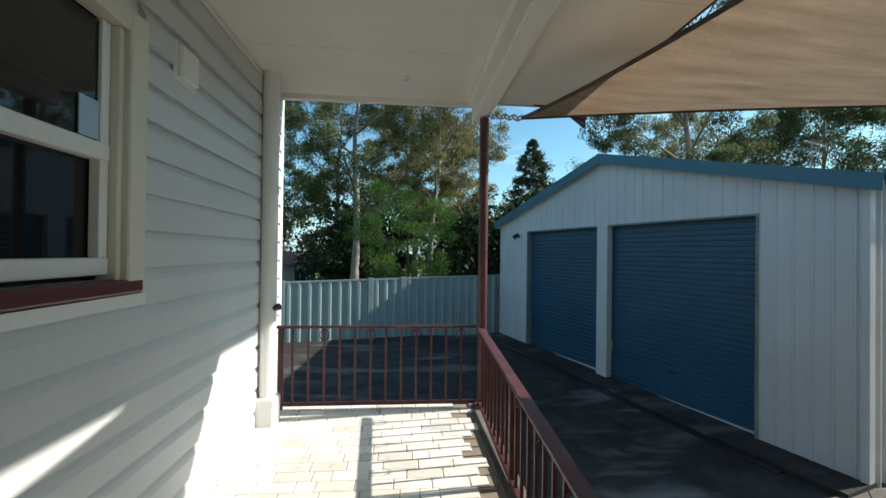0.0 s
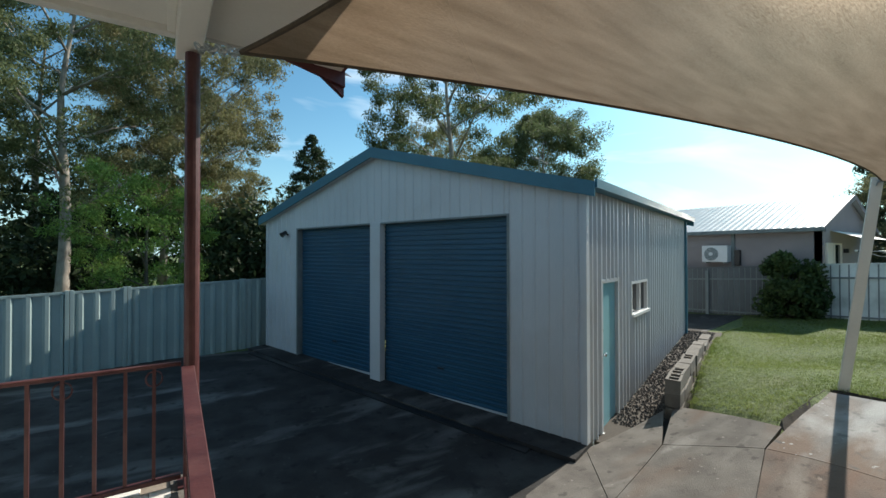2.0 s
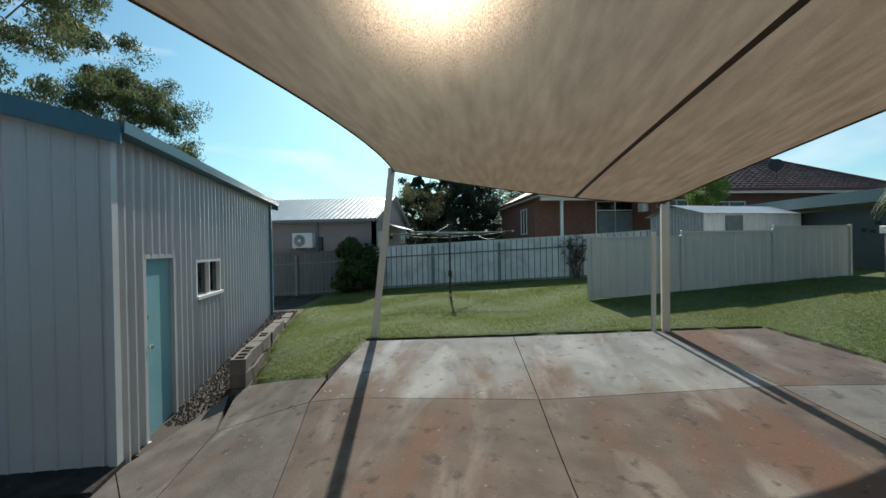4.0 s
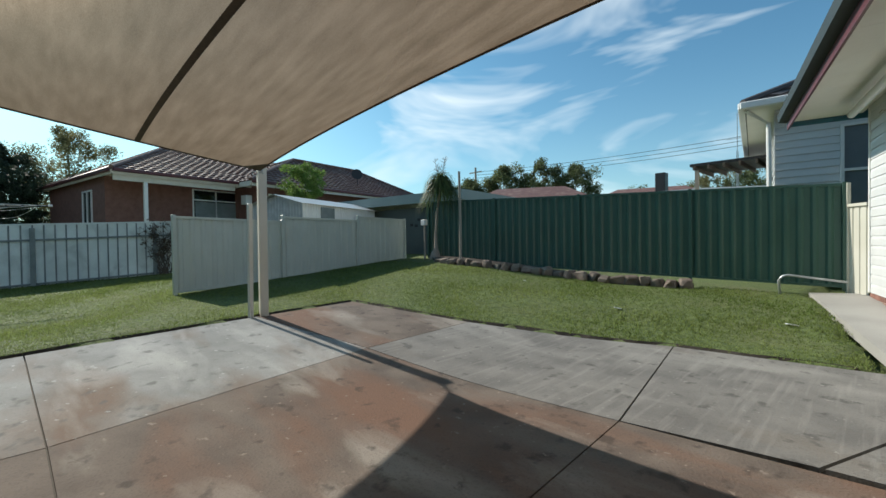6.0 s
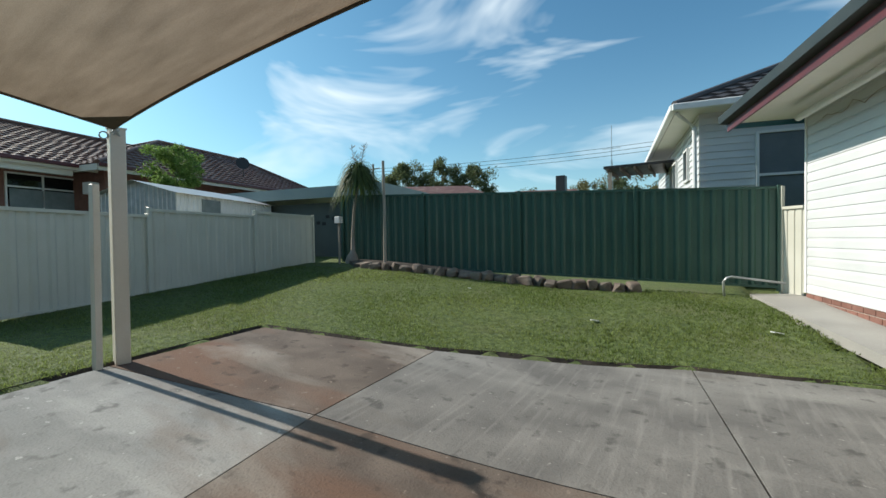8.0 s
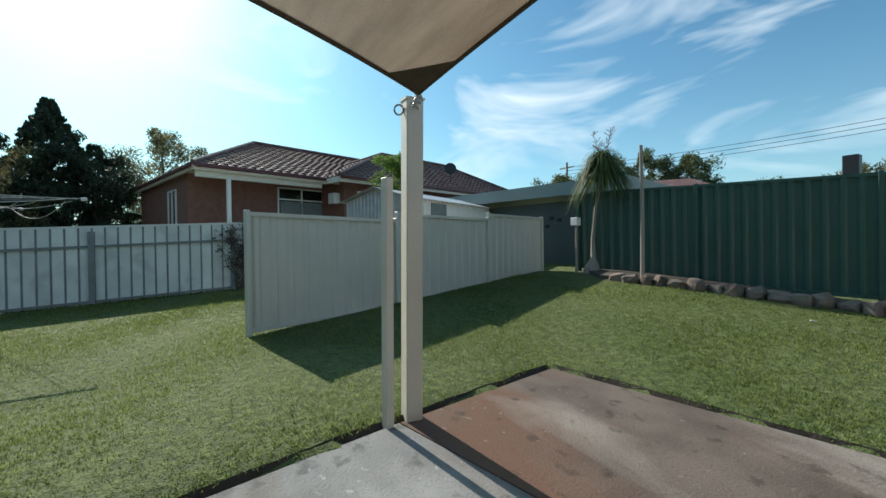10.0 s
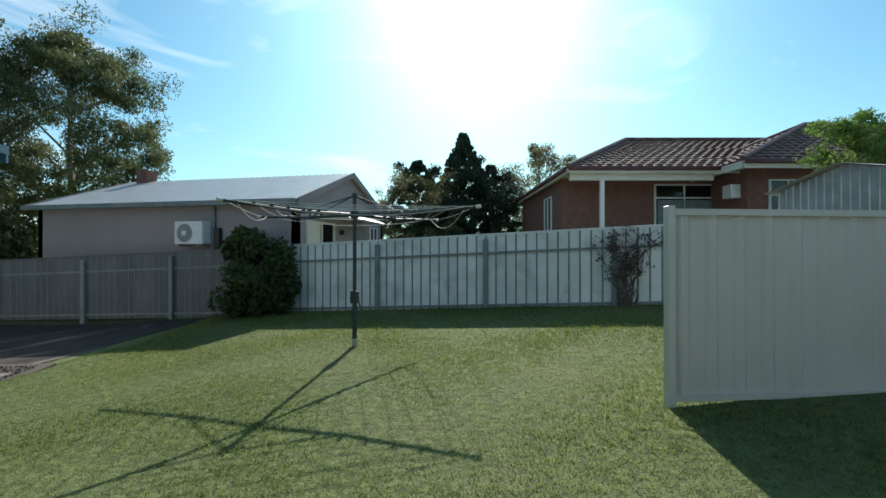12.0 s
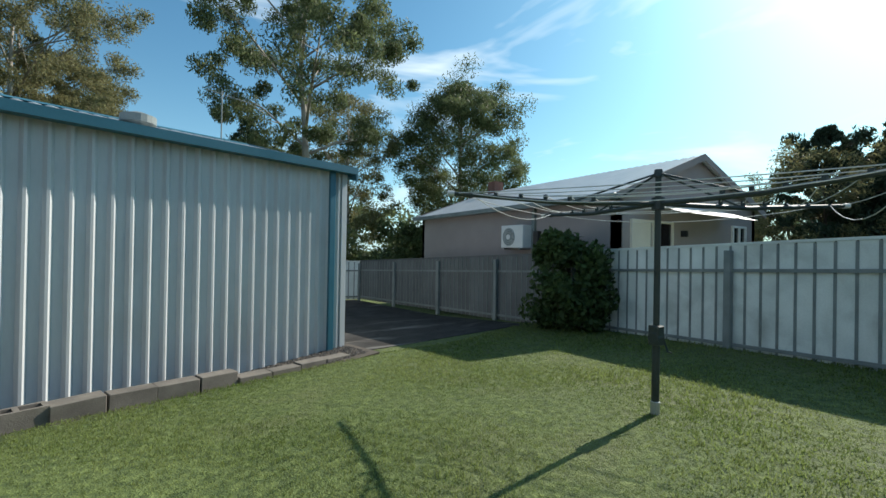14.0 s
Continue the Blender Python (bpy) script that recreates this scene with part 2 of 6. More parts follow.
M_RENDER = surf("mauve_grey_cladding", (0.28, 0.245, 0.24), (0.33, 0.29, 0.285), 1.5, 0.8, 0.15)
M_BARK = surf("gum_bark", (0.22, 0.19, 0.16), (0.40, 0.36, 0.31), 1.2, 0.8, 0.5, fine=20, stain=(0.14, 0.10, 0.08), stain_amount=0.7, stain_scale=2.5, stretch=(1, 1, 0.25))
M_BARKDARK = surf("dark_bark", (0.06, 0.05, 0.04), (0.12, 0.10, 0.08), 3, 0.9, 0.6, fine=25)
M_GUM = leafy("gum_leaves", (0.088, 0.120, 0.055), (0.165, 0.190, 0.088), 0.45)
M_GUMDRY = leafy("dry_gum_leaves", (0.150, 0.150, 0.070), (0.250, 0.235, 0.115), 0.45)
M_DARKLEAF = leafy("dark_leaves", (0.026, 0.044, 0.021), (0.052, 0.075, 0.032), 0.3)
M_BUSH = leafy("bush_leaves", (0.035, 0.065, 0.02), (0.07, 0.11, 0.035), 0.25)
M_BARKLEAF = leafy("dry_leaves", (0.06, 0.045, 0.03), (0.11, 0.085, 0.06), 0.2)
M_BRIGHT = leafy("bright_leaves", (0.11, 0.20, 0.045), (0.19, 0.29, 0.07), 0.45)
M_CONIFER = leafy("conifer_needles", (0.030, 0.050, 0.030), (0.058, 0.080, 0.046), 0.2)
M_STRAP = leafy("strap_leaves", (0.050, 0.085, 0.025), (0.105, 0.145, 0.05), 0.35)
M_BLADE = leafy("grass_blades", (0.116, 0.170, 0.040), (0.226, 0.270, 0.088), 0.55, 0.45)
M_LAWN = surf("lawn_soil_and_thatch", (0.040, 0.066, 0.015), (0.150, 0.195, 0.055), 14.0, 0.9, 1.0, fine=90, stain=(0.15, 0.15, 0.07), stain_amount=0.45, stain_scale=1.1)
M_LAWN.node_tree.nodes["Bump"].inputs["Distance"].default_value = 0.035
M_DIRT = surf("bare_dirt", (0.060, 0.050, 0.040), (0.115, 0.096, 0.078), 1.5, 0.95, 0.6, fine=50)
M_GRAVEL = surf("dark_gravel", (0.036, 0.034, 0.033), (0.095, 0.089, 0.084), 9, 0.9, 0.6, fine=120, vary=0.4, island=True)
M_ROCK = surf("garden_stone", (0.135, 0.098, 0.078), (0.24, 0.19, 0.155), 4, 0.85, 0.5, fine=40, vary=0.25, stain=(0.14, 0.15, 0.12), stain_amount=0.5, stain_scale=3)
M_IRON = surf("dark_green_iron", (0.018, 0.028, 0.026), (0.035, 0.048, 0.045), 6, 0.5, 0.1)
M_WIRE = surf("white_line", (0.55, 0.55, 0.53), (0.65, 0.65, 0.63), 6, 0.5, 0)
M_BLACK = surf("black_plastic", (0.012, 0.012, 0.013), (0.02, 0.02, 0.022), 6, 0.45, 0.05)
M_APPL = surf("white_plastic", (0.68, 0.69, 0.68), (0.76, 0.76, 0.75), 5, 0.4, 0.02)
M_CHROME = surf("chrome", (0.6, 0.6, 0.6), (0.7, 0.7, 0.7), 5, 0.2, 0, metallic=1.0)
M_WOOD = surf("grey_weathered_wood", (0.28, 0.24, 0.20), (0.42, 0.37, 0.31), 4, 0.85, 0.4, fine=40, stretch=(1, 1, 0.15))
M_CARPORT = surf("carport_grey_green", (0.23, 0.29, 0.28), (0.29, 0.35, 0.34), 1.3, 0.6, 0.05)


def glass(name, tint, rough=0.03, dark=True):
    m = bpy.data.materials.new(name)
    m.use_nodes = True
    b = m.node_tree.nodes["Principled BSDF"]
    b.inputs["Base Color"].default_value = (*tint, 1)
    b.inputs["Roughness"].default_value = rough
    b.inputs["Transmission Weight"].default_value = 0.0 if dark else 1.0
    b.inputs["IOR"].default_value = 1.5
    return m


M_GLASS = glass("dim_window_glass", (0.012, 0.013, 0.015))


def sail_cloth():
    m = surf("sail_cloth", (0.245, 0.175, 0.118), (0.40, 0.297, 0.212), 2.6, 0.8, 0.7, fine=95, stretch=(0.9, 5.0, 1))
    n, l = m.node_tree.nodes, m.node_tree.links
    tr = n.new("ShaderNodeBsdfTranslucent")
    l.new(n["Principled BSDF"].inputs["Base Color"].links[0].from_socket, tr.inputs["Color"])
    ms = n.new("ShaderNodeMixShader")
    ms.inputs[0].default_value = 0.40
    l.new(n["Principled BSDF"].outputs[0], ms.inputs[1])
    l.new(tr.outputs[0], ms.inputs[2])
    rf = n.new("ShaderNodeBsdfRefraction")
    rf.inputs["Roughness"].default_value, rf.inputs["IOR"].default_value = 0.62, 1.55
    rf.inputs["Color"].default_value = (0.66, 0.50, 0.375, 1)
    # normal held along the sun's direction, which puts a sun glow into the cloth
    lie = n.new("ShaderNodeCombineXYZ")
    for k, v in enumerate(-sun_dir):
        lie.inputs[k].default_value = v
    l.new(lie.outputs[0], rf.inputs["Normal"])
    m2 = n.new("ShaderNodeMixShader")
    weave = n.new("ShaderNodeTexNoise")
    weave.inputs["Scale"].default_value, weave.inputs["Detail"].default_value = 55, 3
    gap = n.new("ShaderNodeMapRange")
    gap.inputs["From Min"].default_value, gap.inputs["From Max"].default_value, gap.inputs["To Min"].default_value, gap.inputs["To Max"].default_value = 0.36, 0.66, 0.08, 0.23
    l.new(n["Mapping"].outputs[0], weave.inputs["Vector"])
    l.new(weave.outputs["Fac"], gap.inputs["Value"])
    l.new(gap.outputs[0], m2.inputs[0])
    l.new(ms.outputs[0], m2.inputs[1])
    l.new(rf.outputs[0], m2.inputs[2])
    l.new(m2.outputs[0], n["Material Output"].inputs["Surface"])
    return m


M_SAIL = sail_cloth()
M_SAILEDGE = surf("brown_webbing", (0.06, 0.045, 0.03), (0.10, 0.075, 0.05), 20, 0.8, 0.3)


# ---- building blocks ----
class Shape:
    """Collects vertices and faces of one mesh."""

    def __init__(self):
        self.v, self.f = [], []

    def quad(self, *pts):
        k = len(self.v)
        self.v += [tuple(p) for p in pts]
        self.f.append(tuple(range(k, k + len(pts))))
        return self

    def box(self, x0, x1, y0, y1, z0, z1, m=None):
        k = len(self.v)
        pts = [Vector((x, y, z)) for z in (z0, z1) for y in (y0, y1) for x in (x0, x1)]
        self.v += [tuple(m @ p) if m else tuple(p) for p in pts]
        for q in ((0, 2, 3, 1), (4, 5, 7, 6), (0, 1, 5, 4), (2, 6, 7, 3), (0, 4, 6, 2), (1, 3, 7, 5)):
            self.f.append(tuple(k + i for i in q))
        return self

    def tube(self, pts, r, n=8, cap=True):
        """A round bar through pts; r is one radius or one a point."""
        pts = [Vector(p) for p in pts]
        rs = r if isinstance(r, (list, tuple)) else [r] * len(pts)
        k = len(self.v)
        for i, p in enumerate(pts):
            d = (pts[min(i + 1, len(pts) - 1)] - pts[max(i - 1, 0)]).normalized()
            a = d.orthogonal().normalized() if abs(d.z) > 0.95 else d.cross(Vector((0, 0, 1))).normalized()
            b = d.cross(a)
            for j in range(n):
                w = 2 * math.pi * j / n
                self.v.append(tuple(p + (a * math.cos(w) + b * math.sin(w)) * rs[i]))
        for i in range(len(pts) - 1):
            for j in range(n):
                a0, a1 = k + i * n + j, k + i * n + (j + 1) % n
                self.f.append((a0, a1, a1 + n, a0 + n))
        if cap:
            self.f.append(tuple(k + j for j in range(n))[::-1])
            self.f.append(tuple(k + (len(pts) - 1) * n + j for j in range(n)))
        return self

    def prism(self, poly, z0, z1, m=None):
        """poly in x, y; extruded in z."""
        k, n = len(self.v), len(poly)
        for z in (z0, z1):
            self.v += [tuple(m @ Vector((x, y, z))) if m else (x, y, z) for x, y in poly]
        self.f.append(tuple(range(k, k + n))[::-1])
        self.f.append(tuple(range(k + n, k + 2 * n)))
        for i in range(n):
            j = (i + 1) % n
            self.f.append((k + i, k + j, k + n + j, k + n + i))
        return self

    def mesh(self, name, bevel=0.0, smooth=False, seg=1):
        me = bpy.data.meshes.new(name)
        me.from_pydata(self.v, [], self.f)
        bm = bmesh.new()
        bm.from_mesh(me)
        bmesh.ops.recalc_face_normals(bm, faces=bm.faces)
        if bevel:
            bmesh.ops.bevel(bm, geom=list(bm.edges), offset=bevel, segments=seg, affect="EDGES", profile=0.5, clamp_overlap=True)
        bm.to_mesh(me)
        bm.free()
        if smooth:
            me.polygons.foreach_set("use_smooth", [True] * len(me.polygons))
        return me


def part(name, shape, material, parent=None, label="", bevel=0.0, smooth=False, seg=1):
    me = shape.mesh(name, bevel, smooth, seg) if isinstance(shape, Shape) else shape
    if not me.materials:
        me.materials.append(material)
    ob = new(name, me)
    if parent:
        ob.parent = parent
    if label:
        ob["label"] = label
    return ob


def thing(name, at, label, category, group="", kind="", m=None):
    """An Empty at the base of a thing; its parts are given in its own frame."""
    ob = new(name)
    ob.empty_display_size = 0.1
    ob.matrix_world = m if m else Matrix.Translation(at)
    return tagged(ob, label, category, group, kind)


def sst(a, b, x):
    """Smooth step from 0 at a to 1 at b."""
    t = min(1.0, max(0.0, (x - a) / (b - a)))
    return t * t * (3 - 2 * t)


def frame_xy(p0, p1, z=0.0):
    """A frame at p0 whose x runs to p1 and whose y is to the left of it."""
    a = math.degrees(math.atan2(p1[1] - p0[1], p1[0] - p0[0]))
    return pose(p0[0], p0[1], z, 0, 0, a), math.hypot(p1[0] - p0[0], p1[1] - p0[1])


# ---- the lie of the land ----
GC, GA = (4.84, 3.87), radians(17)    # garage corner and turn
G1, G2 = (math.cos(GA), math.sin(GA)), (-math.sin(GA), math.cos(GA))


def garage_uv(x, y):
    return (x - GC[0]) * G1[0] + (y - GC[1]) * G1[1], (x - GC[0]) * G2[0] + (y - GC[1]) * G2[1]


def paving(x, y):
    v = x - 4.6
    s = -0.47 + 0.085 * 0.5 * (v + math.sqrt(v * v + 0.25)) - 0.03 * max(0.0, y)
    low = -0.92 + 0.027 * min(8.0, max(0.0, garage_uv(x, y)[1]))
    return low + (s - low) * sst(-1.6, 1.0, 0.45 * x - 0.89 * y)


def lawn(x, y):
    k = 0.02 + 0.04 * sst(5, 11, x)
    return -0.25 + 0.02 * (min(x, 17) - 12.6) - (max(-10.0, min(y, 9.0)) - 1.45) * k - 0.11 * sst(4.6, 2.4, x) * sst(-9.5, -6.5, y)


EDGE = [(6.52, 3.52), (6.14, 2.32), (7.51, 2.26), (7.56, 0.03), (7.88, -2.14), (8.05, -3.7), (6.08, -4.29), (5.56, -4.57), (3.8, -5.23), (2.2, -5.4)]


def from_edge(x, y):
    """Distance to the border between paving and lawn."""
    best = 99.0
    for (ax, ay), (bx, by) in zip(EDGE, EDGE[1:]):
        dx, dy = bx - ax, by - ay
        t = min(1, max(0, ((x - ax) * dx + (y - ay) * dy) / (dx * dx + dy * dy)))
        best = min(best, math.hypot(x - ax - t * dx, y - ay - t * dy))
    return best


def inside(poly, x, y):
    c = False
    for (ax, ay), (bx, by) in zip(poly, poly[1:] + poly[:1]):
        if (ay > y) != (by > y) and x < (bx - ax) * (y - ay) / (by - ay) + ax:
            c = not c
    return c


BLOCK0, BLOCK1 = (6.40, 3.62), (11.62, 5.46)
LAWN_POLY = EDGE + [(2.2, -5.4), (2.75, -8.9), (3.1, -9.6), (11.3, -8.3), (12.0, -7.9), (15.0, -8.0), (15.9, 4.5), (15.6, 6.2), (13.2, 5.3), (11.75, 5.33), (6.72, 3.55)]


def ground_z(x, y):
    if inside(LAWN_POLY, x, y):
        z, d = lawn(x, y), from_edge(x, y)
        return z + (paving(x, y) + 0.015 - z) * (1 - sst(0.0, 2.2, d)) + 0.003 * noise.noise((x * 1.3, y * 1.3, 0))
    gu, gv_ = garage_uv(x, y)
    if 0.4 < gu < 7.1 and -0.9 < gv_ < 0.6:
        return -1.15 + 0.068 * gu
    if x < 3.0 and y < -3.0:
        return -0.62 + 0.05 * max(0.0, -y - 5.6)
    if x > 8.2 or y < -5.3:
        return lawn(x, y) - 0.02
    return paving(x, y) - 0.06


def grid_mesh(name, xs, ys, height):
    me = bpy.data.meshes.new(name)
    verts = [(x, y, height(x, y)) for y in ys for x in xs]
    n = len(xs)
    faces = [(j * n + i, j * n + i + 1, (j + 1) * n + i + 1, (j + 1) * n + i) for j in range(len(ys) - 1) for i in range(n - 1)]
    me.from_pydata(verts, [], faces)
    me.polygons.foreach_set("use_smooth", [True] * len(me.polygons))
    return me


def steps(a, b, fine0, fine1, fine, coarse):
    out, v = [], a
    while v < b:
        out.append(v)
        v += fine if fine0 <= v < fine1 else coarse * max(1.0, 0.35 * min(abs(v - fine0), abs(v - fine1)))
    return out + [b]


# ---- ground ----
ground = part("ground", grid_mesh("ground", steps(-700, 700, -4, 18, 0.16, 2.0), steps(-700, 700, -11, 14, 0.16, 2.0), ground_z), M_LAWN)
tagged(ground, "mown green lawn over brown soil, reaching to the horizon", "ground", kind="structure")


def plate(name, poly, height, material, parent=None, thick=0.09, lift=0.0, n=8):
    """A cast slab over a four-sided outline that follows the fall of the ground."""
    a, b, c, d = [Vector(p).to_2d() for p in poly]
    sh = Shape()
    for z in (lift, lift - thick):
        for j in range(n + 1):
            for i in range(n + 1):
                p = (a.lerp(b, i / n)).lerp(d.lerp(c, i / n), j / n)
                sh.v.append((p.x, p.y, height(p.x, p.y) + z))
    k, w = (n + 1) ** 2, n + 1
    for j in range(n):
        for i in range(n):
            q = (j * w + i, j * w + i + 1, (j + 1) * w + i + 1, (j + 1) * w + i)
            sh.f.append(q)
            sh.f.append(tuple(k + t for t in q[::-1]))
    rim = [i for i in range(n)] + [j * w + n for j in range(n)] + [n * w + i for i in range(n, 0, -1)] + [j * w for j in range(n, 0, -1)]
    for s, t in zip(rim, rim[1:] + rim[:1]):
        sh.f.append((s, t, k + t, k + s))
    return part(name, sh, material, parent)


def inset(poly, g):
    c = Vector((sum(p[0] for p in poly) / len(poly), sum(p[1] for p in poly) / len(poly)))
    return [tuple(Vector(p) + (c - Vector(p)).normalized() * g) for p in poly]


patio = tagged(new("pavement_patio"), "grey concrete patio slabs with rust-brown stains and open joints", "pavement", kind="structure")
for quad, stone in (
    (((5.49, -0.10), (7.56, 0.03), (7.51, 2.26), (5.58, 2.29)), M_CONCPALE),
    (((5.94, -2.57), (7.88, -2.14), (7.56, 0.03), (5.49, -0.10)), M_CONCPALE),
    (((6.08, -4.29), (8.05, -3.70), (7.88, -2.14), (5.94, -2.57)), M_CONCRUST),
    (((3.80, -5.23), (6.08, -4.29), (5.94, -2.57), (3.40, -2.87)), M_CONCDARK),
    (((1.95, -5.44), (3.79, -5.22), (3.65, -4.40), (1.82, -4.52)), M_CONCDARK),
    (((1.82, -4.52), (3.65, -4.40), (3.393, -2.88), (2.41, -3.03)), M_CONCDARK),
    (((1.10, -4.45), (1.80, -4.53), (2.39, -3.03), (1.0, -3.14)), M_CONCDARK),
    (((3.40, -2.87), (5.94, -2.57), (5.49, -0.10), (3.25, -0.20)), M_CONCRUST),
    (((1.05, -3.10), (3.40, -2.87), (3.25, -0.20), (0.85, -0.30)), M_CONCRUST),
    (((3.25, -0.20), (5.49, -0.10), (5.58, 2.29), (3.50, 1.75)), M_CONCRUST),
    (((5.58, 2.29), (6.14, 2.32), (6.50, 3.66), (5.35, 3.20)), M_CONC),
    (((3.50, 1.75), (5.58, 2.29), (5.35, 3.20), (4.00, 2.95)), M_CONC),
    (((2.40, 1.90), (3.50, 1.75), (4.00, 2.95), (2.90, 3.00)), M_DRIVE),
    # cut at the garage's shadow line; darker concrete carries the shade beyond it
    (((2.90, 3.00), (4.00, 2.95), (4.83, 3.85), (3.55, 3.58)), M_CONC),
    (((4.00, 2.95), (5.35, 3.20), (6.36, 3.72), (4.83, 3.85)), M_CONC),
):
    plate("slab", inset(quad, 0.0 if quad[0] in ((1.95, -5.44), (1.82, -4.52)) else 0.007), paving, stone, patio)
bed0 = plate("ground_base", ((1.9, -5.3), (7.85, -3.68), (7.4, 2.2), (1.0, 2.2)), paving, M_DIRT, None, 0.05, -0.03, 12)
tagged(bed0, "dark soil bedding under the patio slabs", "soil", kind="structure")
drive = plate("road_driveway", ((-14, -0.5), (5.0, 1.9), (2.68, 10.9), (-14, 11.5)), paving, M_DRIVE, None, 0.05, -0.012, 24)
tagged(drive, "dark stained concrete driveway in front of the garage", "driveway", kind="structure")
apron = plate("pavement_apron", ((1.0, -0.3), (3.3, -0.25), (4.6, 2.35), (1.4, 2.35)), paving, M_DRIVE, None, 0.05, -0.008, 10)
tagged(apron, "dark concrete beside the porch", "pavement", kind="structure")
path = plate("pavement_path", ((1.80, -4.56), (1.13, -4.48), (2.05, -9.6), (3.0, -9.3)), lambda x, y: -0.43 + 0.062 * max(0, -y - 5.6), M_PATH, None, 0.12, 0.02, 10)
tagged(path, "pale concrete path along the house wall", "path", kind="structure")
dirt = plate("ground_yard", ((11.7, 5.62), (15.5, 6.1), (14.3, 13.4), (9.5, 13.0)), lambda x, y: lawn(x, y) - 0.01, M_DRIVE, None, 0.05, 0.0, 16)
tagged(dirt, "bare dark concrete and dirt yard behind the garage", "yard", kind="structure")


# bare soil along the border of the paving
trench = Shape()
for (ax, ay), (bx, by) in zip(EDGE[1:], EDGE[2:]):
    side = Vector((by - ay, ax - bx)).normalized()
    if side.dot(Vector(((ax + bx) / 2 - 5.0, (ay + by) / 2 + 0.8))) < 0:
        side = -side
    count = max(2, int(math.hypot(bx - ax, by - ay) / 0.12))
    ring = []
    for k in range(count + 1):
        p = Vector((ax, ay)).lerp(Vector((bx, by)), k / count)
        q = p + side * (0.045 + 0.03 * noise.noise((p.x * 4, p.y * 4, 1.0)))
        p = p - side * 0.02
        ring.append(((p.x, p.y, ground_z(p.x, p.y) + 0.005), (q.x, q.y, ground_z(q.x, q.y) + 0.007)))
    for u, w in zip(ring, ring[1:]):
        trench.quad(u[0], u[1], w[1], w[0])
M_SOIL = surf("dark_soil", (0.030, 0.024, 0.018), (0.065, 0.052, 0.040), 6, 0.95, 0.7, fine=70)
tagged(part("ground_border", trench, M_SOIL), "dark bare soil along the border of the slabs", "soil", kind="structure")


# ---- profiled steel ----
def profile_sheet(length, z0, z1, pitch=0.2, rib=0.03, deep=0.025, pan=0.0, top=None, y=0.0, thick=0.004, shift=0.0, slope=None):
    """An upright sheet along x with trapezoid ribs that stand out towards -y; top(x) may cut it to a slope."""
    pts, x = [(0.0, 0.0)], shift
    sl = rib * 0.5 if slope is None else slope
    while x < length:
        for dx, o in ((0, 0), (sl, deep), (sl + rib, deep), (2 * sl + rib, 0)):
            if 0 < x + dx < length:
                pts.append((x + dx, o))
        x += pitch
    pts.append((length, 0.0))
    sh = Shape()
    for x, o in pts:
        t = top(x) if top else z1
        b = z0(x) if callable(z0) else z0
        sh.v += [(x, y - o, b), (x, y - o, t), (x, y - o + thick, b), (x, y - o + thick, t)]
    for i in range(len(pts) - 1):
        a, b = 4 * i, 4 * i + 4
        sh.f += [(a, b, b + 1, a + 1), (a + 2, a + 3, b + 3, b + 2), (a + 1, b + 1, b + 3, a + 3), (a, a + 2, b + 2, b)]
    e = 4 * (len(pts) - 1)
    sh.f += [(0, 1, 3, 2), (e, e + 2, e + 3, e + 1)]
    return sh


def steel_fence(p0, p1, z0a, z1a, z0b, z1b, material, label, panels, pitch=0.13, post=0.06, group="", name="fence", stepped=False, deep=0.03, rib=0.035, slope=None):
    """Sheet panels between channel posts, with a rail above and below; the ribs face -y of the line p0 to p1."""
    m, length = frame_xy(p0, p1)
    fence = thing(name, (0, 0, 0), label, "fence", group, m=m)
    w = length / panels
    for i in range(panels + 1):
        t = i / panels
        zb, zt = z0a + (z0b - z0a) * t, z1a + (z1b - z1a) * t
        part("post", Shape().box(i * w - post / 2, i * w + post / 2, -0.035, 0.035, zb - 0.05, zt + 0.02), material, fence, bevel=0.004)
    for i in range(panels):
        ta, tb = i / panels, (i + 1) / panels
        f0 = lambda t: z0a + (z0b - z0a) * t
        f1 = lambda t: z1a + (z1b - z1a) * t
        za, zb = (f0(ta), f0(tb)) if not stepped else (f0((ta + tb) / 2),) * 2
        ca, cb = (f1(ta), f1(tb)) if not stepped else (f1((ta + tb) / 2),) * 2
        xa, xb = i * w + post / 2, (i + 1) * w - post / 2
        ww = xb - xa
        sh = profile_sheet(ww, lambda x: za + (zb - za) * x / ww + 0.02, None, pitch, rib, deep, top=lambda x: ca + (cb - ca) * x / ww - 0.02, y=0.012, shift=0.03, slope=slope)
        sh.v = [(x + xa, y, z) for x, y, z in sh.v]
        part("panel", sh, material, fence)
        for a, b, h in ((ca, cb, 0.045), (za + 0.045, zb + 0.045, 0.045)):
            r = Shape()
            for y0, y1 in ((-0.024, 0.026),):
                r.v += [(xa, y0, a - h), (xa, y1, a - h), (xa, y1, a), (xa, y0, a), (xb, y0, b - h), (xb, y1, b - h), (xb, y1, b), (xb, y0, b)]
            r.f += [(0, 1, 2, 3), (4, 7, 6, 5), (0, 4, 5, 1), (1, 5, 6, 2), (2, 6, 7, 3), (3, 7, 4, 0)]
            part("rail", r, material, fence)
    return fence


# ---- garage ----
GW, GD, GZ, GE, GTOP = 7.45, 6.85, -0.93, 2.24, 3.22
gm = pose(GC[0], GC[1], 0, 0, 0, math.degrees(GA))     # x along the side, y along the front
garage = thing("garage", (0, 0, 0), "pale grey steel garage with blue roller doors, blue barge and gutter", "garage", m=gm)


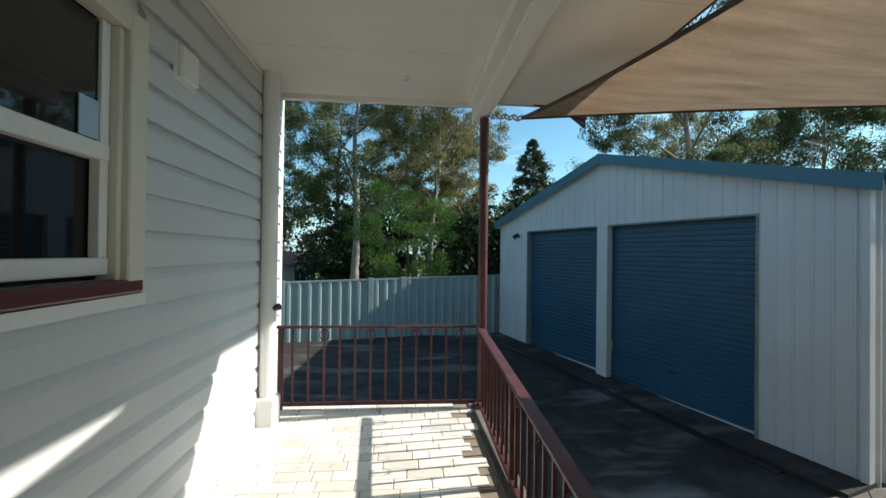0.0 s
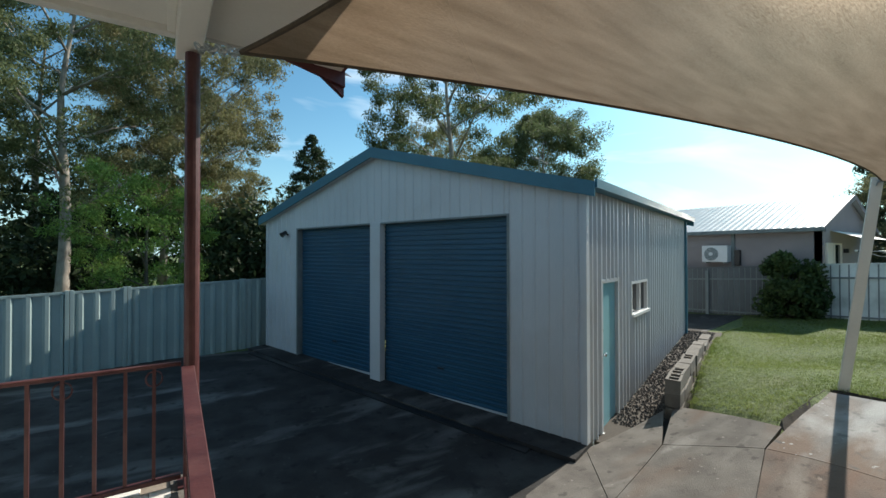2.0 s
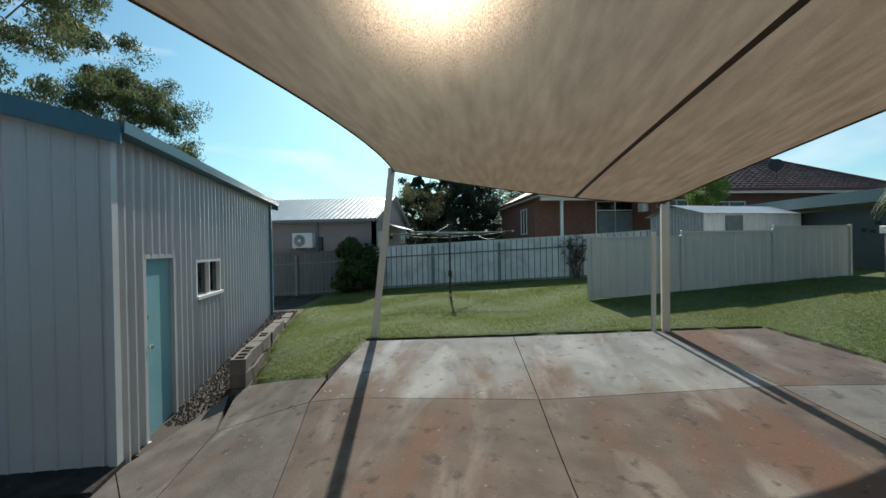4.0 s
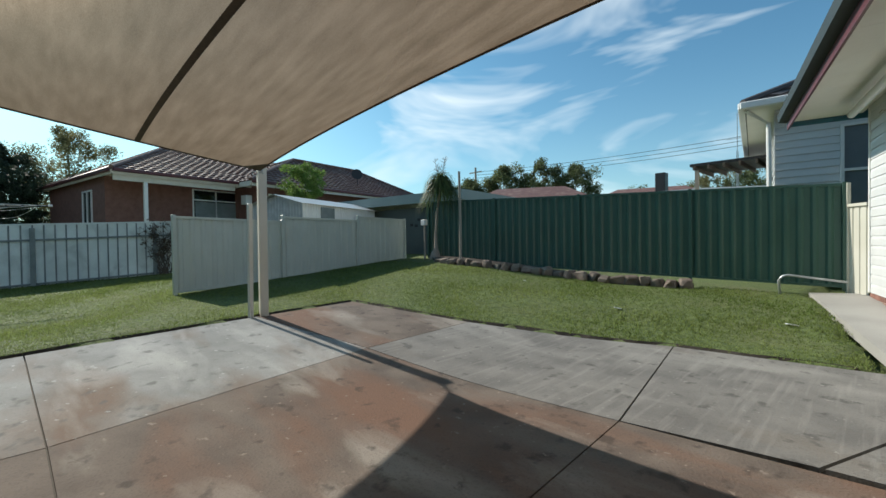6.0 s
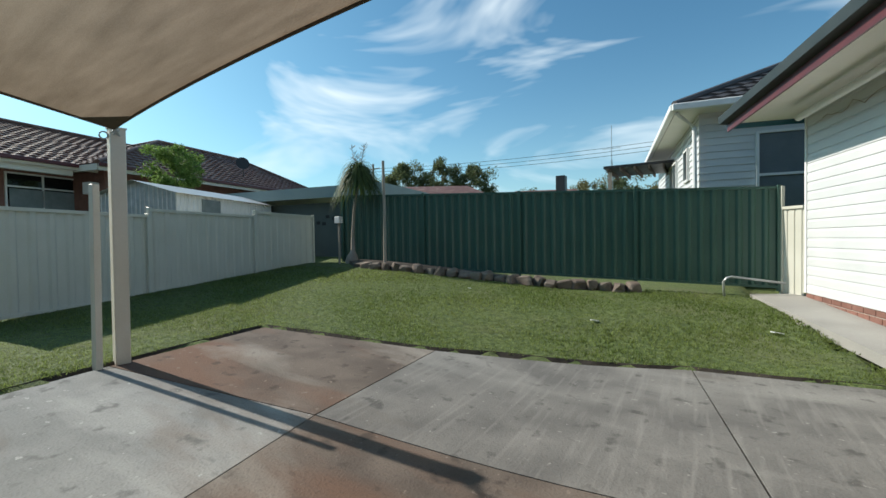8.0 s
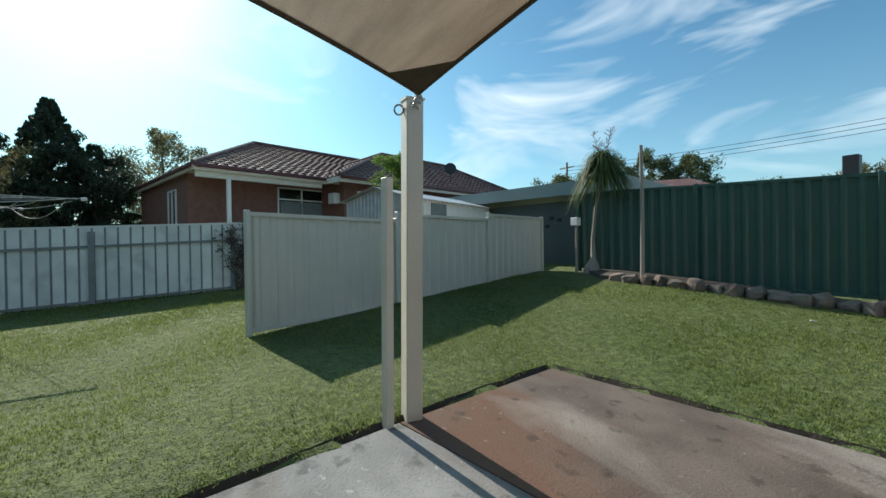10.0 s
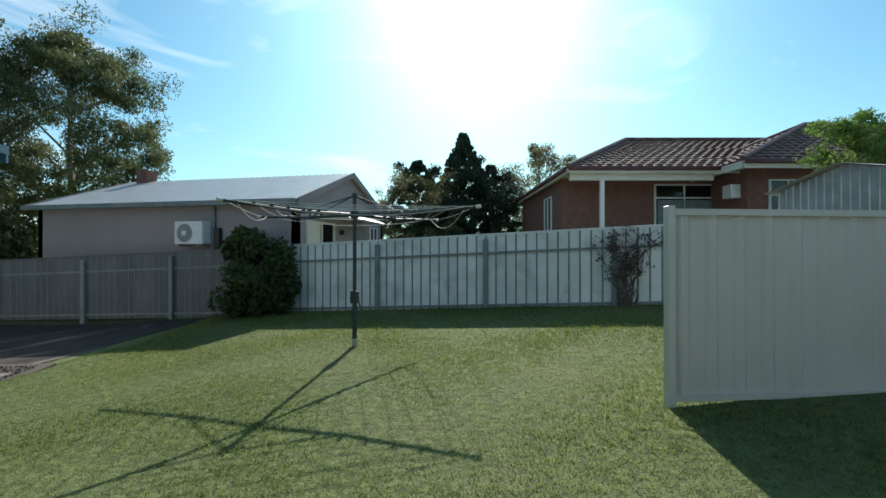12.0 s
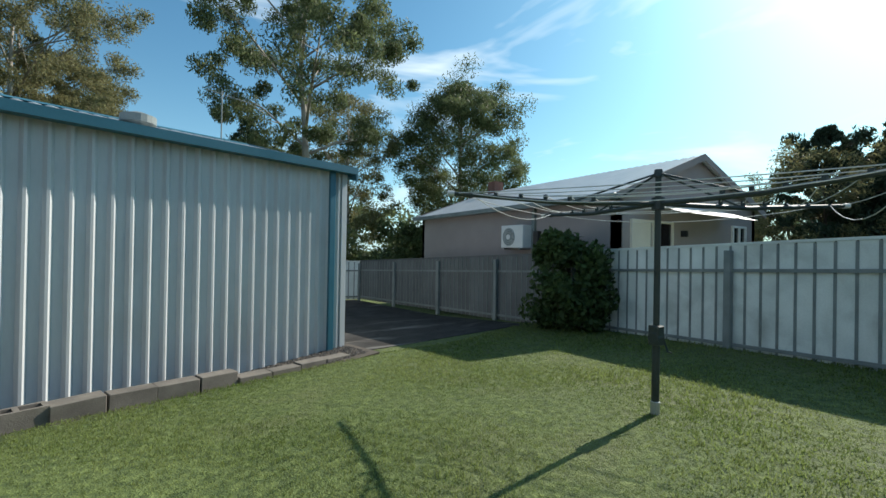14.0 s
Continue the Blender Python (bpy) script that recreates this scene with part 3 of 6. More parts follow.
def put_local(sh, m):
    sh.v = [tuple(m @ Vector(v)) for v in sh.v]
    return sh


def gable_top(x):
    return GE + (GTOP - GE) * (1 - abs(x - GW / 2) / (GW / 2)) - 0.03


mirror_front = Matrix(((0, 1, 0, 0), (1, 0, 0, 0), (0, 0, 1, 0), (0, 0, 0, 1)))   # (x, y, z) -> (y, x, z): ribs look to -x


def front_piece(name, y0, y1, z0, top):
    sh = profile_sheet(y1 - y0, z0, None, 0.19, 0.02, 0.012, top=lambda x: top(x + y0), shift=0.06)
    sh.v = [(x + y0, y, z) for x, y, z in sh.v]
    return part(name, put_local(sh, mirror_front), M_SHEET, garage)


D1, D2, DH = (3.84, 6.21), (1.04, 3.60), 1.98
front_piece("wall_sheet", 0.0, D2[0], GZ, gable_top)
front_piece("wall_sheet", D1[1], GW, GZ, gable_top)
sh = profile_sheet(D1[1] - D2[0], DH, None, 0.19, 0.02, 0.012, top=lambda x: gable_top(x + D2[0]), shift=0.06)
sh.v = [(x + D2[0], y, z) for x, y, z in sh.v]
part("wall_sheet", put_local(sh, mirror_front), M_SHEET, garage)
for (a, b) in (D1, D2):
    zb = paving(GC[0] + G2[0] * (a + b) / 2, GC[1] + G2[1] * (a + b) / 2) + 0.05
    sh = Shape()
    n = int((DH - zb) / 0.0775)
    prof = []
    for i in range(n + 1):
        z = zb + i * (DH - zb) / n
        prof += [(0.115, z), (0.097, z + 0.012), (0.097, z + 0.030), (0.115, z + 0.042)]
    prof = [(x, min(z, DH)) for x, z in prof]
    for x, z in prof:
        sh.v += [(x, a, z), (x, b, z)]
    for i in range(len(prof) - 1):
        sh.f.append((2 * i, 2 * i + 1, 2 * i + 3, 2 * i + 2))
    door = part("roller_door", sh, M_ROLLER, garage, "ribbed blue steel roller door, shut")
    part("bottom_rail", Shape().box(0.085, 0.13, a + 0.03, b - 0.03, zb - 0.035, zb + 0.006), M_SHEET, door)
    part("lift_handle", Shape().box(0.072, 0.096, (a + b) / 2 - 0.06, (a + b) / 2 + 0.06, zb + 0.44, zb + 0.465), M_BLACK, door)
    part("head_trim", Shape().box(-0.018, 0.12, a - 0.02, b + 0.02, DH - 0.012, DH + 0.016), M_BATTEN, garage)
part("mullion", Shape().box(-0.035, 0.09, D2[1] - 0.012, D1[0] + 0.012, -0.90, DH + 0.02), M_SHEET, garage, bevel=0.006)
for y in (D2[0], D1[1]):
    part("jamb", Shape().box(-0.02, 0.12, y - 0.02, y + 0.02, -0.93, DH), M_BATTEN, garage)
for y in (0.0, GW):
    part("corner_flashing", Shape().box(-0.03, 0.06, y - 0.025, y + 0.03, GZ, GE), M_SHEET, garage, bevel=0.004)
# side wall, with openings for the door and the window
PD, PW = (0.56, 1.28), (1.95, 2.95)
side_base = lambda x: -0.97 + 0.065 * x


def side_piece(x0, x1, z0, z1, name="wall_sheet"):
    sh = profile_sheet(x1 - x0, z0, z1, 0.1645, 0.024, 0.040, shift=0.1265, slope=0.030)
    sh.v = [(x + x0, y, z) for x, y, z in sh.v]
    return part(name, sh, M_SHEET, garage)


side_piece(0.03, PD[0], -1.0, GE)
side_piece(PD[0], PD[1], 1.08, GE)
side_piece(PD[1], PW[0], -1.0, GE)
side_piece(PW[0], PW[1], -1.0, 0.47)
side_piece(PW[0], PW[1], 1.0, GE)
side_piece(PW[1], GD, -1.0, GE)
part("wall_sheet", Shape().box(GD - 0.004, GD, 0, GW, -1.0, GE), M_SHEET, garage)
part("wall_sheet", Shape().box(0, GD, GW - 0.004, GW, -1.0, GE), M_SHEET, garage)
sidedoor = part("side_door", Shape().box(PD[0] + 0.03, PD[1] - 0.03, 0.012, 0.05, -0.90, 1.05), M_TEAL, garage, "pale teal flush side door, shut", bevel=0.004)
part("knob", Shape().tube([(PD[0] + 0.09, 0.012, 0.10), (PD[0] + 0.09, -0.025, 0.10), (PD[0] + 0.09, -0.03, 0.10), (PD[0] + 0.09, -0.055, 0.10), (PD[0] + 0.09, -0.06, 0.10)], [0.012, 0.012, 0.026, 0.026, 0.015], 12), M_CHROME, sidedoor, "chrome knob", smooth=True)
part("deadlock", Shape().tube([(PD[0] + 0.09, 0.012, 0.42), (PD[0] + 0.09, -0.012, 0.42)], 0.025, 12), M_CHROME, sidedoor)
for x0, x1, z0, z1 in ((PD[0] - 0.02, PD[0] + 0.03, -0.95, 1.08), (PD[1] - 0.03, PD[1] + 0.02, -0.95, 1.08), (PD[0] - 0.02, PD[1] + 0.02, 1.05, 1.10)):
    part("door_frame", Shape().box(x0, x1, -0.035, 0.05, z0, z1), M_SHEET, garage)
part("door_step", Shape().box(PD[0] - 0.02, PD[1] + 0.02, -0.06, 0.05, -1.0, -0.9), M_APPL, garage, bevel=0.004)
gwin = part("window", Shape().box(PW[0] + 0.04, PW[1] - 0.04, 0.02, 0.026, 0.50, 0.97), M_GLASS, garage, "small aluminium sliding window")
for x0, x1, z0, z1 in ((PW[0], PW[0] + 0.04, 0.47, 1.0), (PW[1] - 0.04, PW[1], 0.47, 1.0), (PW[0] + 0.04, PW[1] - 0.04, 0.96, 1.0), ((PW[0] + PW[1]) / 2 - 0.02, (PW[0] + PW[1]) / 2 + 0.02, 0.50, 0.96)):
    part("frame", Shape().box(x0, x1, -0.035, 0.035, z0, z1), M_APPL, gwin)
part("sill", Shape().box(PW[0] - 0.02, PW[1] + 0.02, -0.07, 0.035, 0.44, 0.49), M_APPL, gwin, bevel=0.004)
# roof
for s in (0, 1):
    ya, yb = (-0.18, GW / 2) if s == 0 else (GW + 0.18, GW / 2)
    za = GE + 0.05 - 0.18 * (GTOP - GE) / (GW / 2)
    zt = GTOP + 0.05
    sh = Shape()
    nn = int((GD + 0.3) / 0.19) * 4
    for i in range(nn + 1):
        x = -0.12 + (GD + 0.24) * i / nn
        o = 0.025 if i % 4 in (1, 2) else 0
        sh.v += [(x, ya, za + o), (x, yb, zt + o)]
    for i in range(nn):
        sh.f.append((2 * i, 2 * i + 2, 2 * i + 3, 2 * i + 1))
    part("roof_sheet", sh, M_ROOFIRON, garage)
    for x in (-0.135, GD + 0.105):
        b = Shape()
        for xx in (x, x + 0.03):
            b.v += [(xx, ya, za - 0.13), (xx, yb, zt - 0.13), (xx, yb, zt + 0.05), (xx, ya, za + 0.05)]
        b.f += [(0, 1, 2, 3), (4, 7, 6, 5), (0, 4, 5, 1), (1, 5, 6, 2), (2, 6, 7, 3), (3, 7, 4, 0)]
        part("barge_board", b, M_BLUE, garage)
    u = Shape()
    for x0, x1 in ((-0.105, 0.03),):
        u.quad((x0, ya, za - 0.12), (x1, ya, za - 0.12), (x1, yb, zt - 0.12), (x0, yb, zt - 0.12))
    part("barge_soffit", u, M_SHEET, garage)
part("ridge_cap", Shape().prism([(GW / 2 - 0.16, GTOP + 0.035), (GW / 2, GTOP + 0.1), (GW / 2 + 0.16, GTOP + 0.035)], -0.12, GD + 0.12, Matrix(((0, 0, 1, 0), (1, 0, 0, 0), (0, 1, 0, 0), (0, 0, 0, 1)))), M_BLUE, garage)
swap = Matrix(((0, 0, 1, 0), (1, 0, 0, 0), (0, 1, 0, 0), (0, 0, 0, 1)))
part("gutter", Shape().prism([(-0.20, GE - 0.02), (-0.05, GE - 0.02), (-0.05, GE + 0.06), (-0.065, GE + 0.06), (-0.065, GE), (-0.16, GE), (-0.18, GE + 0.03), (-0.165, GE + 0.055), (-0.18, GE + 0.085), (-0.205, GE + 0.085)], -0.1, GD + 0.12, swap), M_BLUE, garage, "blue steel gutter")
part("downpipe", Shape().box(GD - 0.30, GD - 0.20, -0.085, -0.035, -0.52, GE), M_BLUE, garage, bevel=0.008)
part("corner_flashing", Shape().box(GD - 0.06, GD + 0.03, -0.045, 0.04, -0.6, GE - 0.02), M_SHEET, garage)
part("corner_flashing", Shape().box(-0.03, 0.07, -0.045, -0.02, GZ, GE - 0.02), M_SHEET, garage)
part("floor_slab", Shape().box(-0.1, GD, 0.1, GW, -1.3, -0.96), M_CONC, garage)
lampy = part("wall_lamp", Shape().tube([(-0.0, 6.58, 1.86), (-0.06, 6.58, 1.90), (-0.10, 6.58, 1.89)], 0.02, 8), M_BLACK, garage)
part("lamp_head", Shape().tube([(-0.05, 6.58, 1.93), (-0.16, 6.58, 1.85)], [0.035, 0.06], 12), M_BLACK, lampy)
kerb = Shape()
for y in (-0.05, 2.4, 4.9, GW + 0.1):
    z = paving(GC[0] + G2[0] * y, GC[1] + G2[1] * y)
    kerb.v += [(-0.42, y, z - 0.1), (0.10, y, z - 0.1), (0.10, y, z + 0.05), (-0.42, y, z + 0.03)]
kerb.f += [(3, 2, 1, 0), (12, 13, 14, 15)] + [(r * 4 + k, r * 4 + (k + 1) % 4, r * 4 + 4 + (k + 1) % 4, r * 4 + 4 + k) for r in range(3) for k in range(4)]
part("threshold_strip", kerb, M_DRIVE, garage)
drain = thing("strip_drain", (0, 0, 0), "narrow dark drain channel in front of the garage doors", "drain", m=gm)
dr = Shape()
for y in (0.5, 2.6, 4.9, GW - 0.2):
    z = paving(GC[0] + G2[0] * y, GC[1] + G2[1] * y)
    dr.v += [(-0.56, y, z - 0.1), (-0.43, y, z - 0.1), (-0.43, y, z + 0.012), (-0.56, y, z + 0.006)]
dr.f += [(3, 2, 1, 0), (12, 13, 14, 15)] + [(r * 4 + k, r * 4 + (k + 1) % 4, r * 4 + 4 + (k + 1) % 4, r * 4 + 4 + k) for r in range(3) for k in range(4)]
part("channel", dr, M_BLACK, drain)


# ---- shade sail ----
SP, SA, SB, SD = Vector((0.87, 2.66, 2.35)), Vector((7.62, 1.80, 2.30)), Vector((7.50, -2.08, 1.68)), Vector((0.75, -3.3, 2.55))


def sail_edge(a, b, bow, drop, t):
    p = a.lerp(b, t)
    c = (SP + SA + SB + SD) / 4
    d = (c - (a + b) / 2)
    d.z = 0
    return p + (d.normalized() * bow + Vector((0, 0, -drop))) * (4 * t * (1 - t))


def sail_point(u, v):
    """A Coons patch between the four bowed hems."""
    e0, e1 = sail_edge(SP, SA, 0.42, 0.03, u), sail_edge(SD, SB, 0.45, 0.12, u)
    f0, f1 = sail_edge(SP, SD, 0.64, 0.04, v), sail_edge(SA, SB, 0.58, 0.16, v)
    bil = SP.lerp(SA, u).lerp(SD.lerp(SB, u), v)
    return e0.lerp(e1, v) + f0.lerp(f1, u) - bil


sail = thing("shade_sail", (0, 0, 0), "tan woven shade sail with dark hems, stretched over the patio", "shade sail")
N = 40
sh = Shape()
for j in range(N + 1):
    for i in range(N + 1):
        sh.v.append(tuple(sail_point(i / N, j / N)))
for j in range(N):
    for i in range(N):
        a = j * (N + 1) + i
        sh.f.append((a, a + 1, a + N + 2, a + N + 1))
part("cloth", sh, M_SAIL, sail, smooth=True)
for a, b in (((0, 0), (1, 0)), ((1, 0), (1, 1)), ((1, 1), (0, 1)), ((0, 1), (0, 0))):
    part("hem", Shape().tube([sail_point(a[0] + (b[0] - a[0]) * k / 40, a[1] + (b[1] - a[1]) * k / 40) for k in range(41)], 0.011, 6), M_SAILEDGE, sail)
for v in (0.66,):
    s = Shape()
    for k in range(41):
        p, q = sail_point(k / 40, v - 0.006), sail_point(k / 40, v + 0.006)
        s.v += [tuple(p - Vector((0, 0, 0.004))), tuple(q - Vector((0, 0, 0.004)))]
    for k in range(40):
        s.f.append((2 * k, 2 * k + 2, 2 * k + 3, 2 * k + 1))
    part("seam", s, M_SAILEDGE, sail)
for cu, cv in ((1, 1),):
    s = Shape()
    du, dv = (0.06 if cu == 0 else -0.06), (0.07 if cv == 0 else -0.07)
    for i in range(5):
        for j in range(5 - i):
            s.v.append(tuple(sail_point(cu + du * i / 4, cv + dv * j / 4) - Vector((0, 0, 0.006))))
    idx, k = {}, 0
    for i in range(5):
        for j in range(5 - i):
            idx[i, j] = k
            k += 1
    for i in range(4):
        for j in range(4 - i):
            s.f.append((idx[i, j], idx[i + 1, j], idx[i, j + 1]))
            if (i + 1, j + 1) in idx:
                s.f.append((idx[i + 1, j], idx[i + 1, j + 1], idx[i, j + 1]))
    part("corner_patch", s, M_SAILEDGE, sail)


def ring(c, axis, r, t, n=16):
    axis = Vector(axis).normalized()
    a = axis.orthogonal().normalized()
    b = axis.cross(a)
    return Shape().tube([Vector(c) + (a * math.cos(2 * math.pi * i / n) + b * math.sin(2 * math.pi * i / n)) * r for i in range(n + 1)], t, 6, False)


def sail_post(base, top, label, size=0.105):
    d = Vector(top) - Vector(base)
    m = Matrix.Translation(base) @ d.to_track_quat("Z", "Y").to_matrix().to_4x4() @ pose(0, 0, 0, 0, 0, 8)
    p = thing("sail_post", base, label, "post", "shade sail posts", m=m)
    h = d.length
    part("shaft", Shape().box(-size / 2, size / 2, -size / 2, size / 2, -0.15, h), M_CREAM, p, bevel=0.006)
    part("lip", Shape().box(-size / 2 - 0.006, size / 2 + 0.006, -size / 2 - 0.006, size / 2 + 0.006, h - 0.002, h + 0.01), M_CREAM, p)
    part("eye_bolt", ring((-size / 2 - 0.03, 0, h - 0.06), (0, 1, 0.2), 0.028, 0.006), M_GALV, p, smooth=True)
    return p


pb_base = (7.90, -2.24, paving(7.9, -2.24) - 0.02)
pa_base = (7.68, 2.17, paving(7.68, 2.17) - 0.02)
sail_post(pb_base, (7.77, -2.20, 1.74), "cream square steel sail post at the slab edge")
sail_post(pa_base, (7.72, 1.85, 2.34), "cream square steel sail post leaning towards the sail")
stake = thing("timber_stake", (7.87, -2.06, paving(7.87, -2.06)), "slim cream-painted stake beside the sail post", "stake")
part("shaft", Shape().box(-0.03, 0.03, -0.025, 0.025, -0.1, 1.48, pose(0, 0, 0, 0.3, -0.6, 8)), M_CREAM, stake, bevel=0.004)
for a, b in ((SB, (7.71, -2.18, 1.69)), (SA, (7.69, 1.84, 2.30)), (SP, (0.72, 3.0, 2.47)), (SD, (0.62, -3.6, 2.62))):
    a, b = Vector(a), Vector(b)
    ch = thing("sail_shackle", a, "galvanised chain and shackle at a sail corner", "shackle", "sail shackles")
    n = max(3, int((b - a).length / 0.045))
    s = Shape()
    for i in range(n):
        c = a.lerp(b, (i + 0.5) / n) - a
        r = ring(c, (b - a).orthogonal() if i % 2 else (b - a).cross((b - a).orthogonal()), 0.026, 0.006, 10)
        k = len(s.v)
        s.v += r.v
        s.f += [tuple(k + q for q in f) for f in r.f]
    part("chain", s, M_GALV, ch)


# ---- our house: porch and the wall towards it ----
FLOOR_Z = 0.25
WX = -0.92                                   # face of the porch wall


def boards(parent, length, z0, z1, gaps, pitch=0.145, name="weatherboard", deep=0.030):
    """Lapped boards along x on a wall whose face is y = 0 and looks to -y; gaps: (x0, x1, z0, z1)."""
    z = z0
    while z < z1 - 0.02:
        top = min(z + pitch, z1)
        cuts = [(0.0, length)]
        for gx0, gx1, gz0, gz1 in gaps:
            if gz0 < top - 0.01 and gz1 > z + 0.01:
                cuts = [c for a, b in cuts for c in ((a, min(b, gx0)), (max(a, gx1), b)) if c[1] - c[0] > 0.01]
        for a, b in cuts:
            s = Shape()
            h = top - z
            for x in (a, b):
                s.v += [(x, -deep, z), (x, -deep, z + h * 0.66), (x, -deep * 0.80, z + h * 0.80), (x, -deep * 0.46, z + h * 0.92), (x, -deep * 0.34, top), (x, 0.0, top), (x, 0.0, z)]
            s.f += [(6, 5, 4, 3, 2, 1, 0), (7, 8, 9, 10, 11, 12, 13)] + [(i, (i + 1) % 7, (i + 1) % 7 + 7, i + 7) for i in range(7)]
            part(name, s, M_BOARD, parent)
        z += pitch


wall_a = tagged(new("wall_porch"), "pale grey painted weatherboard house wall under the porch roof", "wall", kind="structure")
wall_a.matrix_world = pose(WX, -3.9, 0, 0, 0, 90)          # x runs to +y, -y looks to +x
LA = 7.33
WIN = (4.30, 5.537, 1.34, 2.30)                              # x0, x1, z0, z1 of the porch window
core = Shape()
for x0, x1, z0, z1 in ((0, WIN[0], -1.0, 2.75), (WIN[1], LA, -1.0, 2.75), (WIN[0], WIN[1], -1.0, WIN[2]), (WIN[0], WIN[1], WIN[3], 2.75)):
    core.box(x0, x1, 0.002, 0.14, z0, z1)
part("wall_core", core, M_WHITE, wall_a)
boards(wall_a, LA, 0.22, 2.74, [WIN])
part("corner_stop", Shape().box(LA - 0.03, LA + 0.025, -0.03, 0.03, -0.9, 2.72), M_WHITE, wall_a, bevel=0.003)

win = tagged(new("window_1"), "white timber sash window with dark glass and maroon sill", "window", kind="structure")
win.matrix_world = wall_a.matrix_world.copy()
w0, w1, h0, h1 = WIN
part("pane", Shape().box(w0 + 0.12, w1 - 0.15, 0.05, 0.056, h0 + 0.08, (h0 + h1) / 2 - 0.05), M_GLASS, win)
part("pane", Shape().box(w0 + 0.12, w1 - 0.15, 0.02, 0.026, (h0 + h1) / 2 - 0.02, h1 - 0.07), M_GLASS, win)
for a, b, c, d, y0, y1 in ((w1 - 0.10, w1, h0 - 0.02, h1 + 0.02, -0.045, 0.03), (w0, w0 + 0.10, h0 - 0.02, h1 + 0.02, -0.045, 0.03), (w0 + 0.1, w1 - 0.1, h1 - 0.06, h1 + 0.02, -0.045, 0.03)):
    part("architrave", Shape().box(a, b, y0, y1, c, d), M_CREAM, win, bevel=0.006)
part("stop_bead", Shape().box(w1 - 0.125, w1 - 0.10, -0.02, 0.05, h0, h1 - 0.06), M_CREAM, win, bevel=0.003)
for zc in (h0 + 0.05, (h0 + h1) / 2 - 0.035):
    part("sash_rail", Shape().box(w0 + 0.1, w1 - 0.125, 0.005, 0.05, zc - 0.03, zc + 0.03), M_WHITE, win, bevel=0.004)
for x in (w1 - 0.15, w0 + 0.12):
    part("sash_stile", Shape().box(x - 0.02, x + 0.022, 0.008, 0.045, h0 + 0.08, h1 - 0.06), M_WHITE, win, bevel=0.003)
part("sill", Shape().box(w0 - 0.05, w1 - 0.012, -0.048, 0.02, h0 - 0.05, h0), M_MAROON, win, "maroon painted timber sill", bevel=0.008)
part("apron_board", Shape().box(w0 - 0.02, w1 + 0.012, -0.04, 0.0, h0 - 0.10, h0 - 0.055), M_WHITE, win)
part("reveal", Shape().box(w0, w1, 0.10, 0.14, h0, h1), M_BLACK, win)
notice = thing("window_sticker", (0, 0, 0), "small pale blue paper sticker on the window glass", "sticker", m=wall_a.matrix_world.copy())
part("paper", Shape().box(w1 - 0.26, w1 - 0.175, 0.012, 0.016, (h0 + h1) / 2 + 0.0, (h0 + h1) / 2 + 0.13), surf("blue_paper", (0.35, 0.52, 0.70), (0.42, 0.58, 0.74), 9, 0.6, 0), notice)

vent = thing("wall_vent", (0, 0, 0), "small white plastic wall vent cover", "vent", m=wall_a.matrix_world @ pose(5.83, -0.02, 2.28))
part("cover", Shape().box(-0.075, 0.075, -0.035, 0.0, -0.075, 0.075), M_WHITE, vent, bevel=0.008)
part("rim", Shape().box(-0.09, 0.09, -0.012, 0.0, -0.09, 0.09), M_WHITE, vent, bevel=0.004)

pipe = thing("downpipe", (WX + 0.08, 2.97, FLOOR_Z), "round white painted downpipe in a square base", "downpipe")
part("pipe", Shape().tube([(0, 0, 0.12), (0, 0, 1.75), (0, 0, 2.46)], 0.055, 20, True), M_WHITE, pipe, smooth=False)
part("collar", Shape().tube([(0, 0, 1.60), (0, 0, 1.63)], 0.061, 20), M_WHITE, pipe)
part("shoe", Shape().box(-0.075, 0.075, -0.075, 0.075, -0.02, 0.19), M_WHITE, pipe, bevel=0.02, seg=2)
part("overflow", Shape().tube([(0.045, -0.02, 0.80), (0.085, -0.03, 0.815)], [0.02, 0.024], 12), M_BLACK, pipe)

# porch floor: tiles as pieces on a slab
floor = tagged(new("floor_porch"), "cream and tan glazed tiles in a brick bond with dark joints", "floor", kind="structure")
part("slab_edge", Shape().box(WX, 0.72, -1.6, 3.29, -0.98, FLOOR_Z - 0.012), M_GROUT, floor)
part("edge_strip", Shape().box(0.62, 0.74, -1.6, 3.31, FLOOR_Z - 0.06, FLOOR_Z), M_CONC, floor, bevel=0.005)
tile_meshes = [Shape().box(-w / 2, w / 2, -0.0485, 0.0485, -0.012, 0.0).mesh("tile", 0.004) for w in (0.196, 0.096)]
trng = random.Random(3)
for r in range(30):
    y = 3.24 - r * 0.1
    x = WX + 0.02 - (r % 3) * 0.067
    while x < 0.62:
        wide = 0 if trng.random() < 0.82 else 1
        w = (0.2, 0.1)[wide]
        if x + w > WX and x + w < 0.64 and y > 0.25:
            ob = part("tile", tile_meshes[wide], M_TILE, floor)
            ob.location = (x + w / 2, y, FLOOR_Z + trng.uniform(-0.0015, 0.0))
        x += w
part("landing", Shape().box(WX, 0.62, -1.6, 0.2, FLOOR_Z - 0.02, FLOOR_Z - 0.001), M_TILE, floor)
for i, (x0, x1, z) in enumerate(((0.74, 1.05, 0.07), (1.05, 1.40, -0.12), (1.40, 1.75, -0.30))):
    part("step", Shape().box(x0, x1, -0.4, 0.92, -0.7, z), M_CONC, floor, bevel=0.01)

